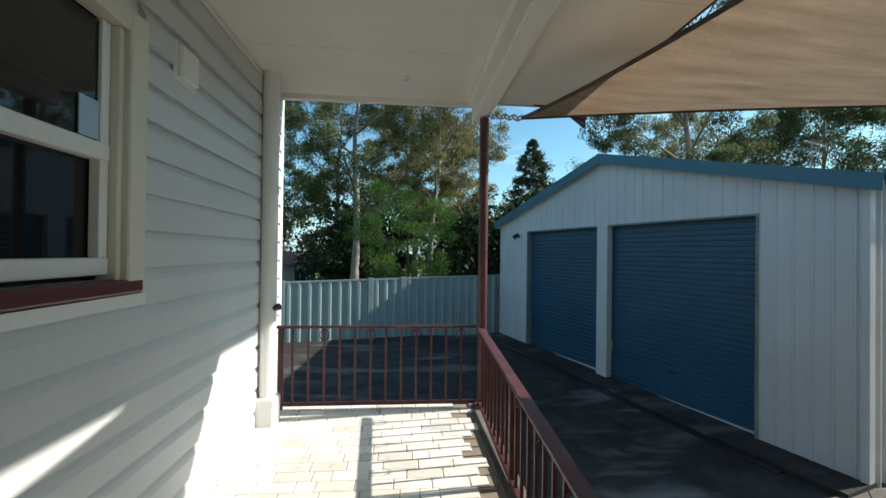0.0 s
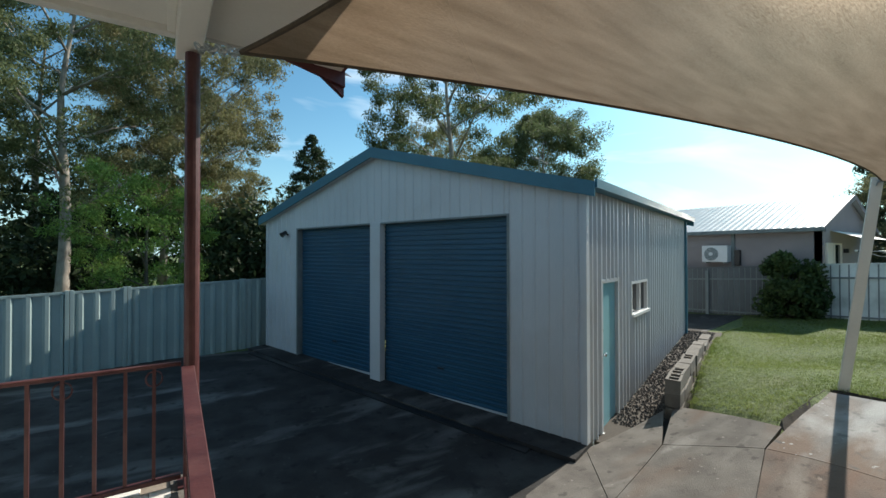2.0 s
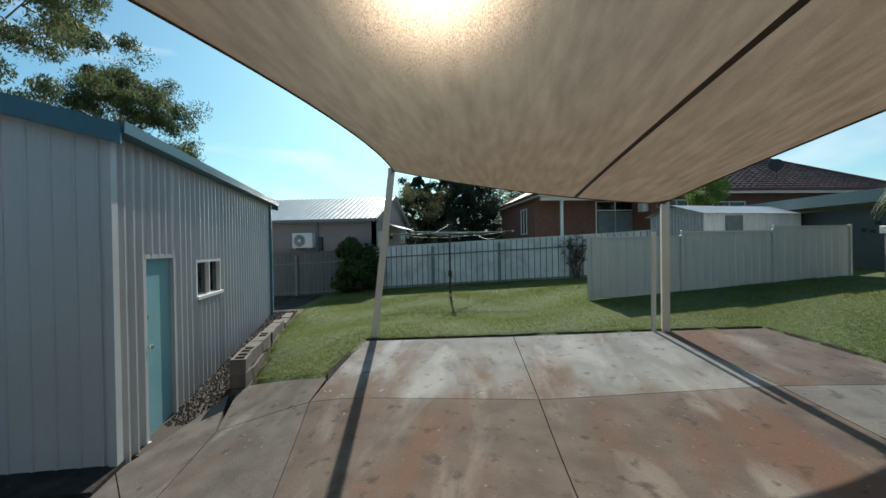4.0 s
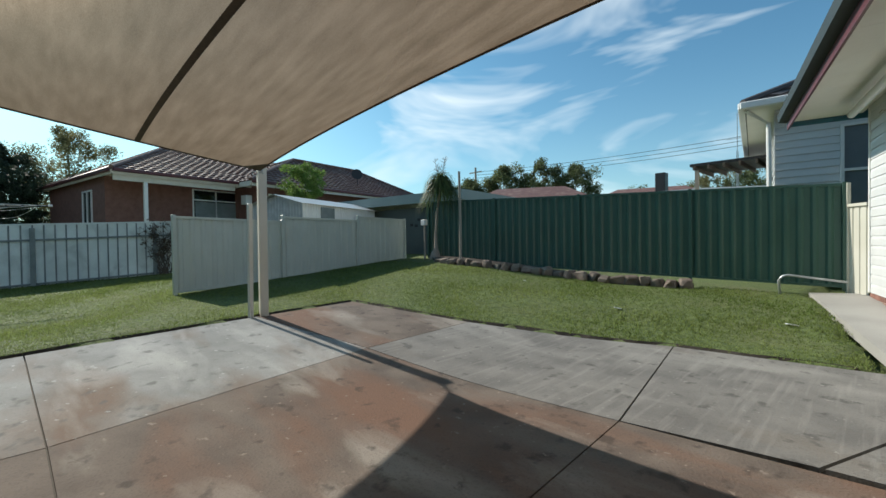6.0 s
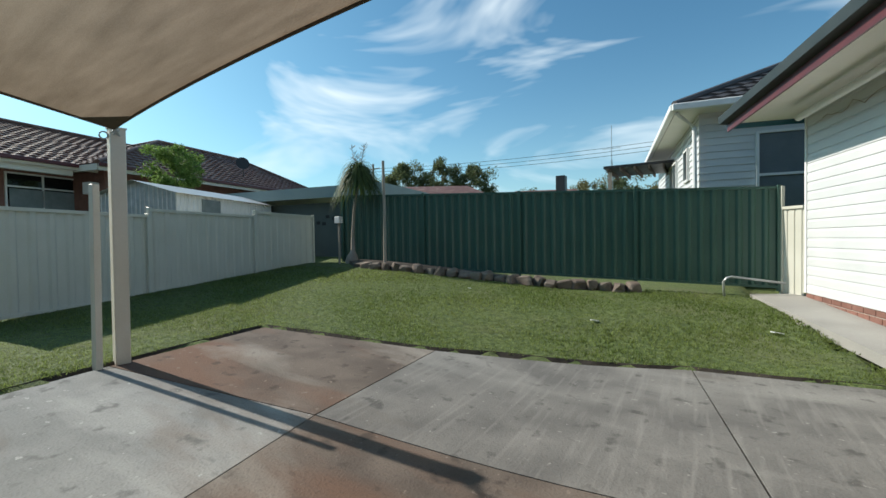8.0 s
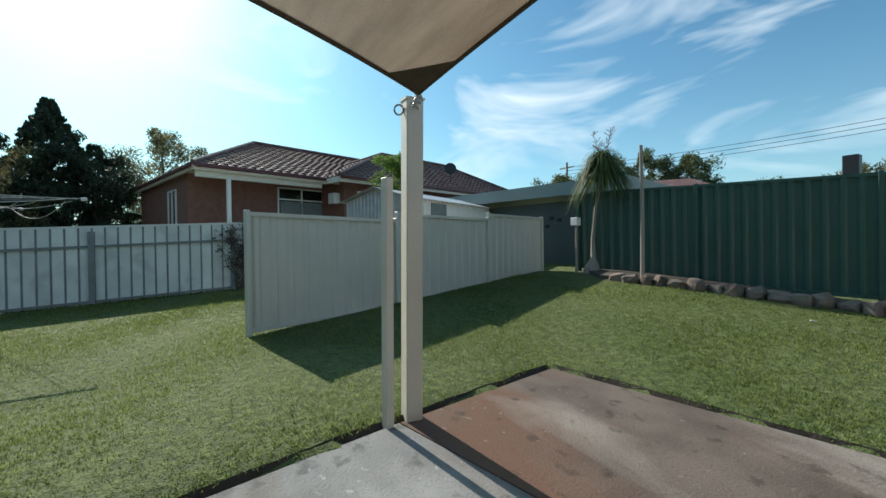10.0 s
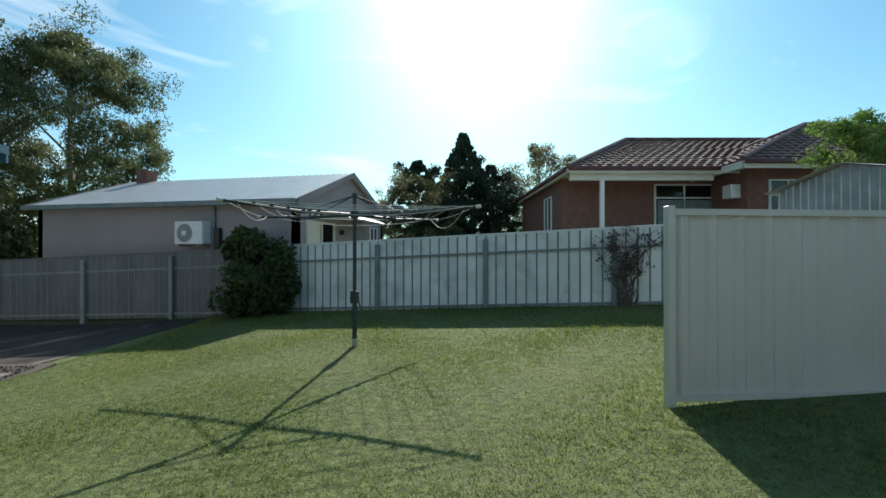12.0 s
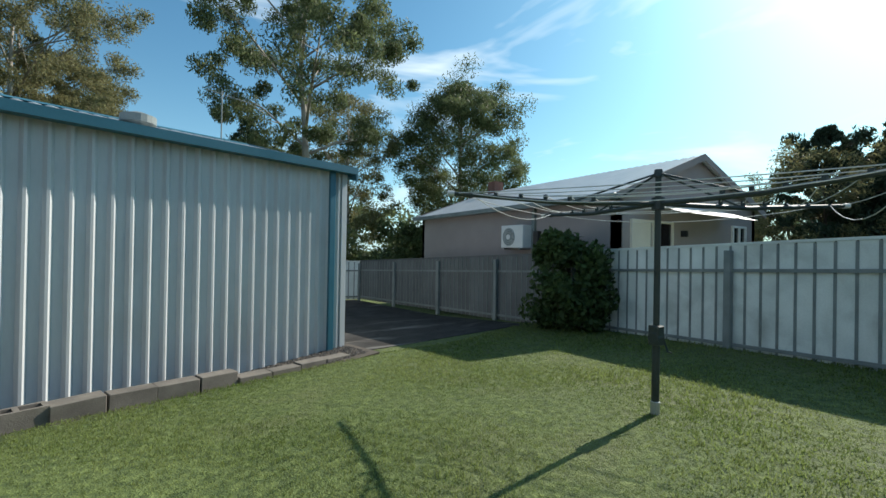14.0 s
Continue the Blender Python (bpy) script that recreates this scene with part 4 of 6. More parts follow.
# railing
def railing(name, p0, p1, ztop0, ztop1, z_low, label, cap=0.055, post_at=()):
    m, length = frame_xy(p0, p1)
    r = thing(name, (0, 0, 0), label, "railing", "porch railings", m=m)
    zt = lambda x: ztop0 + (ztop1 - ztop0) * x / length
    zb = lambda x: z_low + (ztop1 - ztop0) * x / length * 0.3
    for f, hw, hh in ((zt, cap / 2, 0.010), (zb, 0.016, 0.012)):
        s = Shape()
        for x in (0, length):
            s.v += [(x, -hw, f(x) - hh), (x, hw, f(x) - hh), (x, hw, f(x) + hh), (x, -hw, f(x) + hh)]
        s.f += [(3, 2, 1, 0), (4, 5, 6, 7)] + [(i, (i + 1) % 4, (i + 1) % 4 + 4, i + 4) for i in range(4)]
        part("rail", s, M_RAIL, r, bevel=0.003)
    n = int(length / 0.113)
    for i in range(1, n):
        x = length * i / n
        part("baluster", Shape().box(x - 0.0075, x + 0.0075, -0.0075, 0.0075, zb(x), zt(x) - 0.01), M_RAIL, r)
        if i % 3 == 1:
            sc = Shape()
            for sgn in (-1, 1):
                pts = [(x + sgn * (0.008 + 0.034 * math.sin(a) * (1 - a / 7)), 0, zt(x) - 0.055 - 0.045 * math.cos(a) * (1 - a / 9)) for a in [k * 0.5 for k in range(11)]]
                sc.tube(pts, 0.004, 5)
            part("scroll", sc, M_RAIL, r)
    for x in post_at:
        part("newel", Shape().box(x - 0.018, x + 0.018, -0.018, 0.018, FLOOR_Z, zt(x) + 0.005), M_RAIL, r, bevel=0.003)
    return r


railing("railing", (0.67, 3.21), (WX + 0.07, 3.21), 0.875, 0.875, 0.29, "dark red iron railing with thin balusters and small scrolls", 0.03, (1.49,))
railing("railing", (0.695, 3.13), (0.655, 0.98), 0.865, 0.72, 0.30, "dark red iron railing with a flat worn cap", 0.06, (1.05, 2.12))
ppost = thing("porch_post", (0.715, 3.19, FLOOR_Z), "slim dark red round steel porch post", "post")
part("shaft", Shape().tube([(0, 0, 0), (0, 0, 2.26)], 0.036, 16), M_RAIL, ppost)
part("base_plate", Shape().box(-0.06, 0.06, -0.06, 0.06, 0, 0.012), M_RAIL, ppost)

# porch ceiling, beam and eaves
ceiling = Shape()
for y0, y1 in ((-4.6, -1.6), (-1.596, 0.9), (0.904, 2.55), (2.554, 3.36)):
    ceiling.box(WX, 0.66, y0, y1, 2.70, 2.715)
for y0, y1 in ((-4.6, -1.2), (-1.196, 1.9), (1.904, 3.40)):
    m = pose(0.76, 0, 2.715, 0, 1.0, 0)
    ceiling.box(0.0, 0.84, y0, y1, 0.0, 0.012, m)
ob = part("ceiling", ceiling, M_SOFFIT)
tagged(ob, "cream painted sheet ceiling of the porch and its eave", "ceiling", kind="structure")
beam = part("trim_beam", Shape().box(0.64, 0.76, -4.6, 3.36, 2.53, 2.70), M_SOFFIT, bevel=0.006)
tagged(beam, "cream painted timber porch beam", "beam", kind="structure")
t = part("trim_quad", Shape().box(WX, WX + 0.035, -4.0, 3.36, 2.665, 2.70).box(0.60, 0.64, -4.0, 3.36, 2.67, 2.70).box(WX, 0.64, 3.34, 3.40, 2.66, 2.72), M_SOFFIT, bevel=0.004)
tagged(t, "cream painted edge moulding", "trim", kind="structure")
rose = thing("ceiling_rose", (0.09, 2.93, 2.70), "small white ceiling plate with a bare lamp holder", "lamp holder")
part("plate", Shape().tube([(0, 0, 0), (0, 0, -0.012)], [0.04, 0.036], 16), M_WHITE, rose)
part("holder", Shape().tube([(0, 0, -0.012), (0, 0, -0.035)], [0.018, 0.015], 12), M_WHITE, rose)
roof = tagged(new("roof_house"), "brown tiled house roof with maroon fascia and dark gutter", "roof", kind="structure")
rs = Shape()
rs.quad((1.66, -4.6, 2.81), (1.66, 3.45, 2.81), (-3.6, 3.45, 4.9), (-3.6, -7.0, 4.9))
rs.quad((3.25, -9.75, 2.80), (2.0, -4.3, 2.80), (-3.6, -7.0, 4.9))
rs.quad((2.0, -4.3, 2.80), (1.66, -4.6, 2.81), (-3.6, -7.0, 4.9))
rs.quad((-9.0, 3.45, 2.74), (-9.0, -11.0, 2.74), (-3.6, -7.0, 4.9), (-3.6, 3.45, 4.9))
rs.quad((3.25, -9.75, 2.80), (-9.0, -11.0, 2.80), (-3.6, -7.0, 4.9))
part("roof_plane", rs, M_ROOFTILE, roof)
part("fascia", Shape().box(1.60, 1.625, -4.6, 3.42, 2.705, 2.82), M_MAROON, roof)
part("barge", Shape().prism([(1.63, 2.60), (1.63, 2.74), (0.2, 3.05), (0.2, 2.93)], -3.40, -3.375, Matrix(((1, 0, 0, 0), (0, 0, -1, 0), (0, 1, 0, 0), (0, 0, 0, 1)))), M_MAROON, roof)
part("barge_end", Shape().prism([(1.63, 2.54), (1.63, 2.74), (1.36, 2.74)], -3.44, -3.40, Matrix(((1, 0, 0, 0), (0, 0, -1, 0), (0, 1, 0, 0), (0, 0, 0, 1)))), M_MAROON, roof)
part("gable_lining", Shape().quad((WX, 3.42, 2.7), (1.7, 3.42, 2.7), (-3.6, 3.42, 4.85), (-9, 3.42, 2.7)), M_WHITE, roof)

# closing walls of the house
shell = Shape()
for p, q in (((WX - 0.14, 3.40), (-8.5, 3.40)), ((-8.5, 3.40), (-8.5, -10.6)), ((-8.5, -10.6), (2.2, -9.42)), ((0.98, -3.92), (WX, -3.92))):
    m, ln = frame_xy(p, q)
    shell.box(0, ln, -0.07, 0.07, -1.0, 2.74, m)
tagged(part("wall_closing", shell, M_WHITE), "white painted outer walls of the house", "wall", kind="structure")

# wall B: white boards on a brick base
HB0, HB1 = (1.03, -3.85), (2.27, -9.29)
mB, LB = frame_xy(HB0, HB1)
wall_b = tagged(new("wall_yard"), "bright white weatherboard house wall on a low red brick base", "wall", kind="structure")
mBw, _ = frame_xy(HB1, HB0)                      # x from the far corner to the near end; -y looks to the yard
wall_b.matrix_world = mBw
WB = (2.82, 4.5, 0.87, 2.40)
core = Shape()
for x0, x1, z0, z1 in ((0, WB[0], -0.6, 2.75), (WB[1], LB, -0.6, 2.75), (WB[0], WB[1], -0.6, WB[2]), (WB[0], WB[1], WB[3], 2.75)):
    core.box(x0, x1, 0.005, 0.15, z0, z1)
ob = part("wall_core", core, M_WHITE, wall_b)
boards(wall_b, LB, -0.12, 2.74, [WB], deep=0.017)
part("corner_stop", Shape().box(-0.025, 0.03, -0.03, 0.03, -0.12, 2.74), M_WHITE, wall_b)
brick_mesh = Shape().box(-0.113, 0.113, -0.005, 0.05, -0.036, 0.036).mesh("brick", 0.004)
part("mortar", Shape().box(0, LB, -0.004, 0.05, -0.62, -0.125), M_MORTAR, wall_b)
for c in range(6):
    x = 0.12 - (c % 2) * 0.12
    while x < LB - 0.1:
        if x > 0.1:
            b = part("brick", brick_mesh, M_BRICK, wall_b)
            b.location = (x, -0.012, -0.165 - 0.086 * c)
        x += 0.238
win2 = tagged(new("window_2"), "dark window behind a diamond security screen", "window", kind="structure")
win2.matrix_world = mBw
w0, w1, h0, h1 = WB
part("pane", Shape().box(w0 + 0.05, w1 - 0.05, 0.05, 0.056, h0 + 0.05, h1 - 0.05), M_GLASS, win2)
for a, b, c, d in ((w0, w0 + 0.06, h0, h1), (w1 - 0.06, w1, h0, h1), (w0 + 0.06, w1 - 0.06, h1 - 0.06, h1), (w0 + 0.06, w1 - 0.06, h0, h0 + 0.05)):
    part("frame", Shape().box(a, b, -0.03, 0.06, c, d), M_WOOD, win2, bevel=0.004)
gr = Shape()
k = -1.7
while k < 1.7:
    for sg in (1, -1):
        pts = []
        for t in range(41):
            x = w0 + 0.06 + (w1 - w0 - 0.12) * t / 40
            z = (h0 + h1) / 2 + sg * ((x - (w0 + w1) / 2) * 1.35) + k
            if h0 + 0.05 < z < h1 - 0.06:
                pts.append((x, -0.01, z))
        if len(pts) > 1:
            gr.tube([pts[0], pts[-1]], 0.0026, 4)
    k += 0.085
part("screen", gr, M_IRON, win2, "dark diamond security mesh")
part("sill", Shape().box(w0 - 0.03, w1 + 0.03, -0.06, 0.02, h0 - 0.035, h0), M_WHITE, win2, bevel=0.005)
ep = thing("conduit_pipe", (0, 0, 0), "white round pipe along the wall head under the eave", "pipe", m=mBw)
part("pipe", Shape().tube([(0.5, -0.32, 2.53), (LB - 0.3, -0.34, 2.60)], 0.05, 16), M_WHITE, ep)
# eaves of wall B
so = Shape()
for a, b in ((-0.45, 1.4), (1.404, 3.4), (3.404, 5.2)):
    so.box(a, b, -0.93, -0.0, 2.74, 2.752)
tagged(part("ceiling_eave", put_local(so, mBw), M_SOFFIT), "white painted eave lining", "eave lining", kind="structure")
ga = thing("gutter", (0, 0, 0), "dark green-grey gutter over a maroon fascia board", "gutter", m=mBw)
part("fascia", Shape().box(-0.47, 5.3, -0.955, -0.93, 2.61, 2.84), M_MAROON, ga)
part("fascia", Shape().box(-0.495, -0.47, -0.955, 0.5, 2.66, 2.84), M_BLUE, ga)
part("trough", Shape().prism([(-1.07, 2.76), (-0.955, 2.74), (-0.955, 2.87), (-0.965, 2.87), (-0.965, 2.76), (-1.06, 2.78), (-1.07, 2.88), (-1.085, 2.88)], -0.5, 5.3, swap), surf("dark_gutter", (0.018, 0.030, 0.033), (0.030, 0.044, 0.048), 4, 0.6, 0.05), ga)

cab = thing("hanging_cable", (0, 0, 0), "thin brown cable looped along the wall head", "cable", m=mBw)
part("cable", Shape().tube([(0.5 + 0.12 * k, -0.03, 2.50 + 0.04 * math.sin(k * 1.3) - 0.02 * (k % 3)) for k in range(18)], 0.005, 5), M_WOOD, cab)
part("bracket", Shape().box(2.52, 2.60, -0.05, 0.0, 2.32, 2.42), M_WHITE, cab)
gate = thing("side_gate", (0, 0, 0), "narrow cream steel gate panel beside the house corner", "gate", m=frame_xy((2.30, -9.34), (2.53, -9.60))[0])
part("sheet", profile_sheet(0.36, -0.2, 1.24, 0.12, 0.02, 0.012), M_CREAMST, gate)
part("stile", Shape().box(0.34, 0.385, -0.03, 0.03, -0.2, 1.62), M_CREAMST, gate, bevel=0.004)
part("top_rail", Shape().box(0.0, 0.36, -0.03, 0.03, 1.22, 1.27), M_CREAMST, gate, bevel=0.004)
hoop = thing("bent_pipe_rail", (3.36, -9.2, lawn(3.36, -9.2)), "bent galvanised pipe rail standing in the grass", "pipe rail")
part("pipe", Shape().tube([(0, 0, -0.1), (0.02, 0, 0.24), (-0.03, -0.01, 0.31), (-0.10, -0.02, 0.33), (-0.82, -0.12, 0.24)], 0.02, 10), M_GALV, hoop, smooth=True)

# ---- fences ----
BACK = lambda x: (x, 8.52 + (x + 9.2) * 0.2483)
for xa, xb, words in ((-9.2, -7.05, "fence panel"), (-7.05, -4.92, "fence panel"), (-4.92, -2.80, "fence panel"), (-2.80, -0.77, "fence panel"), (-0.77, 0.05, "gate"), (0.05, 2.18, "fence panel"), (2.18, 4.3, "fence panel")):
    za, zb = (0.71 + (x + 3.4) * 0.025 for x in (xa, xb))
    steel_fence(BACK(xa + 0.032), BACK(xb - 0.032), -0.84, za, -0.86, zb, M_FENCE, "narrow pale blue-green steel gate in the back fence" if words == "gate" else "pale blue-green ribbed steel fence panel between posts", 1, 0.235, 0.06, "back fence panels", deep=0.036, rib=0.05, slope=0.036)
steel_fence((11.27, -8.26), (2.58, -9.62), 0.24, 1.94, -0.10, 1.62, M_GREEN, "dark green ribbed steel boundary fence", 4, 0.19, deep=0.035, rib=0.04, slope=0.035)
cream_parts = (((10.66, -1.77), (11.13, -3.87), -0.06, 1.285, -0.02, 1.27), ((11.14, -3.90), (11.61, -6.05), 0.02, 1.37, 0.10, 1.37), ((11.62, -6.08), (12.03, -7.97), 0.10, 1.465, 0.26, 1.46))
for a, b, z0a, z1a, z0b, z1b in cream_parts:
    steel_fence(a, b, z0a, z1a, z0b, z1b, M_CREAMST, "cream ribbed steel fence panel between slim posts", 1, 0.2, 0.05, "cream fence panels", deep=0.02, rib=0.05)


def batten_fence(p0, p1, n, z0a, z1a, z0b, z1b, label, m_sheet, m_bar, group, every=10, bar=0.03):
    m, length = frame_xy(p0, p1)
    f = thing("fence", (0, 0, 0), label, "fence", group, m=m)
    w = length / n
    zb = lambda x: z0a + (z0b - z0a) * x / length - 0.09
    zt = lambda x: z1a + (z1b - z1a) * x / length
    rngf = random.Random(int(length * 10))
    for i in range(n):
        x0, x1 = i * w, (i + 1) * w
        e = rngf.uniform(-0.012, 0.012)
        s = Shape()
        for x in (x0 + 0.012, x1 - 0.012):
            s.v += [(x, 0.0, zb(x)), (x, 0.012, zb(x)), (x, 0.012, zt(x) + e), (x, 0.0, zt(x) + e)]
        s.f += [(3, 2, 1, 0), (4, 5, 6, 7)] + [(k, (k + 1) % 4, (k + 1) % 4 + 4, k + 4) for k in range(4)]
        part("paling", s, m_sheet, f)
        part("batten", Shape().box(x1 - bar / 2, x1 + bar / 2, -0.008, 0.004, zb(x1), zt(x1) - 0.02), m_bar, f)
    for frac in (0.07, 0.76):
        r = Shape()
        for x in (0, length):
            z = zb(x) + (zt(x) - zb(x)) * frac
            r.v += [(x, -0.04, z - 0.025), (x, -0.008, z - 0.025), (x, -0.008, z + 0.02), (x, -0.04, z + 0.02)]
        r.f += [(3, 2, 1, 0), (4, 5, 6, 7)] + [(k, (k + 1) % 4, (k + 1) % 4 + 4, k + 4) for k in range(4)]
        part("rail", r, m_bar, f)
    cap = Shape()
    for x in (0, length):
        cap.v += [(x, -0.02, zt(x) - 0.01), (x, 0.03, zt(x) - 0.01), (x, 0.03, zt(x) + 0.025), (x, -0.02, zt(x) + 0.025)]
    cap.f += [(3, 2, 1, 0), (4, 5, 6, 7)] + [(k, (k + 1) % 4, (k + 1) % 4 + 4, k + 4) for k in range(4)]
    part("capping", cap, m_sheet, f)
    for i in range(0, n + 1, every):
        x = i * w
        part("post", Shape().box(x - 0.045, x + 0.045, -0.09, -0.008, zb(x) - 0.1, zt(x) - 0.08), m_bar, f, bevel=0.005)
    return f


batten_fence((16.02, 4.6), (15.20, -3.6), 43, -0.33, 1.11, 0.14, 1.45, "weathered white metal paling fence with grey battens and rails", M_OLDMETAL, M_BATTEN, "paling fences", 12)
batten_fence((15.20, -3.6), (14.75, -8.1), 23, 0.14, 1.45, 0.42, 1.70, "weathered white metal paling fence, stained and leaning", M_OLDMETAL, M_BATTEN, "paling fences", 12)
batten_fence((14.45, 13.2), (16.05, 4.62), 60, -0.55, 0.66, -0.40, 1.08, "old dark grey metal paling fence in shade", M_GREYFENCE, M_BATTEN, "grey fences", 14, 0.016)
batten_fence((8.0, 14.2), (14.42, 13.2), 34, -0.6, 0.62, -0.55, 0.64, "pale old metal fence at the end of the yard", M_OLDMETAL, M_BATTEN, "far fences", 12)

# ---- retaining blocks and gravel beside the garage ----
mK, LK = frame_xy(BLOCK0, BLOCK1)
kerbwall = thing("retaining_wall", (0, 0, 0), "low retaining wall of grey hollow concrete blocks", "retaining wall", m=mK)


def hollow_block():
    s = Shape()
    o, hgt = [(-0.195, -0.095), (0.195, -0.095), (0.195, 0.095), (-0.195, 0.095)], 0.19
    holes = [[(-0.16, -0.06), (-0.02, -0.06), (-0.02, 0.06), (-0.16, 0.06)], [(0.02, -0.06), (0.16, -0.06), (0.16, 0.06), (0.02, 0.06)]]
    for x0, x1, y0, y1 in ((-0.195, 0.195, -0.095, -0.06), (-0.195, 0.195, 0.06, 0.095), (-0.195, -0.16, -0.06, 0.06), (-0.02, 0.02, -0.06, 0.06), (0.16, 0.195, -0.06, 0.06)):
        s.box(x0, x1, y0, y1, -hgt / 2, hgt / 2)
    s.box(-0.16, -0.02, -0.06, 0.06, -hgt / 2, -0.02).box(0.02, 0.16, -0.06, 0.06, -hgt / 2, -0.02)
    return s.mesh("block", 0.0)


hb = hollow_block()
sb = Shape().box(-0.195, 0.195, -0.095, 0.095, -0.095, 0.095).mesh("block", 0.006)
brng = random.Random(5)
nb = int(LK / 0.4)
for i in range(nb):
    x = 0.2 + i * 0.4
    wx, wy, _ = mK @ Vector((x, 0, 0))
    top = max(lawn(wx, wy), -0.52) + (0.13 if i < 9 else 0.05)
    for c in range(3 if i < 4 else 2 if i < 9 else 1):
        ob = part("block", hb if (c == 0 and i in (0, 1, 4)) else sb, M_BLOCK, kerbwall)
        ob.location = (x + brng.uniform(-0.008, 0.008), brng.uniform(-0.012, 0.012), top - 0.095 - c * 0.19 + brng.uniform(-0.012, 0.012))
        ob.rotation_euler = (brng.uniform(-0.03, 0.03), brng.uniform(-0.03, 0.03), brng.uniform(-0.03, 0.03))
gs = Shape()
grng = random.Random(8)
for i in range(5200):
    u, v = grng.uniform(0.9, 6.9), grng.uniform(-0.62, -0.04)
    x, y = GC[0] + G1[0] * u + G2[0] * v, GC[1] + G1[1] * u + G2[1] * v
    z, r = -0.94 + 0.068 * u, grng.uniform(0.007, 0.021)
    k = len(gs.v)
    for dx, dy, dz in ((1, 0, 0), (-0.6, 0.8, 0), (-0.5, -0.9, 0), (0.1, 0, 0.9)):
        gs.v.append((x + r * dx * grng.uniform(0.7, 1.2), y + r * dy * grng.uniform(0.7, 1.2), z + r * dz + 0.004))
    gs.f += [(k, k + 1, k + 3), (k + 1, k + 2, k + 3), (k + 2, k, k + 3)]
gravel_bed = plate("ground_gravel", tuple((GC[0] + G1[0] * u + G2[0] * v, GC[1] + G1[1] * u + G2[1] * v) for u, v in ((0.3, -0.75), (7.0, -0.75), (7.0, 0.02), (0.3, 0.02))), lambda x, y: -0.94 + 0.068 * garage_uv(x, y)[0], M_DIRT, None, 0.3, 0.0, 12)
tagged(gravel_bed, "dark dirt strip along the garage wall", "ground", kind="structure")
tagged(part("gravel", gs, M_GRAVEL), "dark loose gravel and leaf litter along the garage", "gravel", kind="stuff")


# ---- rotary clothes hoist ----
hz = lawn(12.55, 1.42)
hoist = thing("clothes_hoist", (12.55, 1.42, hz), "dark green rotary clothes hoist with white lines", "clothes hoist")
part("mast", Shape().tube([(0, 0, -0.1), (0, 0, 0.62), (0, 0, 0.621), (0, 0, 1.97)], [0.03, 0.03, 0.024, 0.024], 14), M_IRON, hoist)
part("ground_sleeve", Shape().tube([(0, 0, -0.1), (0, 0, 0.10), (0, 0, 0.105)], [0.036, 0.036, 0.03], 14), M_GALV, hoist, "bare grey metal sleeve at the foot")
part("winder", Shape().tube([(-0.05, 0, 0.62), (0.05, 0, 0.62)], 0.05, 12).box(-0.045, 0.045, -0.045, 0.045, 0.56, 0.72), M_IRON, hoist, bevel=0.008)
part("crank", Shape().tube([(0.05, 0, 0.62), (0.09, 0, 0.62), (0.10, -0.04, 0.50), (0.14, -0.045, 0.49)], 0.008, 6), M_IRON, hoist)
HUB = 1.71
part("hub", Shape().tube([(0, 0, HUB - 0.05), (0, 0, HUB + 0.05)], 0.05, 12), M_IRON, hoist)
part("cap", Shape().tube([(0, 0, 1.93), (0, 0, 1.99)], [0.04, 0.03], 12), M_IRON, hoist)
tips = []
for a in (154.4, 257.0, 334.0, 77.0):
    c, s = math.cos(radians(a)), math.sin(radians(a))
    L = 1.68
    arm = part("arm", Shape().tube([(0.04 * c, 0.04 * s, HUB), (0.8 * c, 0.8 * s, HUB - 0.015), (L * c, L * s, HUB + 0.03)], [0.02, 0.019, 0.016], 10), M_IRON, hoist)
    part("end_cap", Shape().tube([(L * c, L * s, HUB + 0.03), ((L + 0.05) * c, (L + 0.05) * s, HUB + 0.032)], 0.022, 10), M_WIRE, arm)
    part("stay", Shape().tube([(0.03 * c, 0.03 * s, 1.95), (0.72 * c, 0.72 * s, HUB + 0.0)], 0.009, 6), M_IRON, hoist)
    for r in (0.55, 0.75, 0.95, 1.15, 1.35, 1.55):
        part("line_clip", Shape().box(r * c - 0.012, r * c + 0.012, r * s - 0.012, r * s + 0.012, HUB + 0.0, HUB + 0.045), M_IRON, arm)
    tips.append((c, s))
for r, sag in ((0.55, 0.01), (0.75, 0.02), (0.95, 0.015), (1.15, 0.05), (1.35, 0.02), (1.55, 0.12), (1.66, 0.02)):
    for i in range(4):
        (c0, s0), (c1, s1) = tips[i], tips[(i + 1) % 4]
        sg = sag * (1.6 if i == 1 else 1.0)
        pts = [(r * (c0 + (c1 - c0) * t / 8), r * (s0 + (s1 - s0) * t / 8), HUB + 0.035 - sg * 4 * (t / 8) * (1 - t / 8)) for t in range(9)]
        part("line", Shape().tube(pts, 0.0035, 5), M_WIRE, hoist)


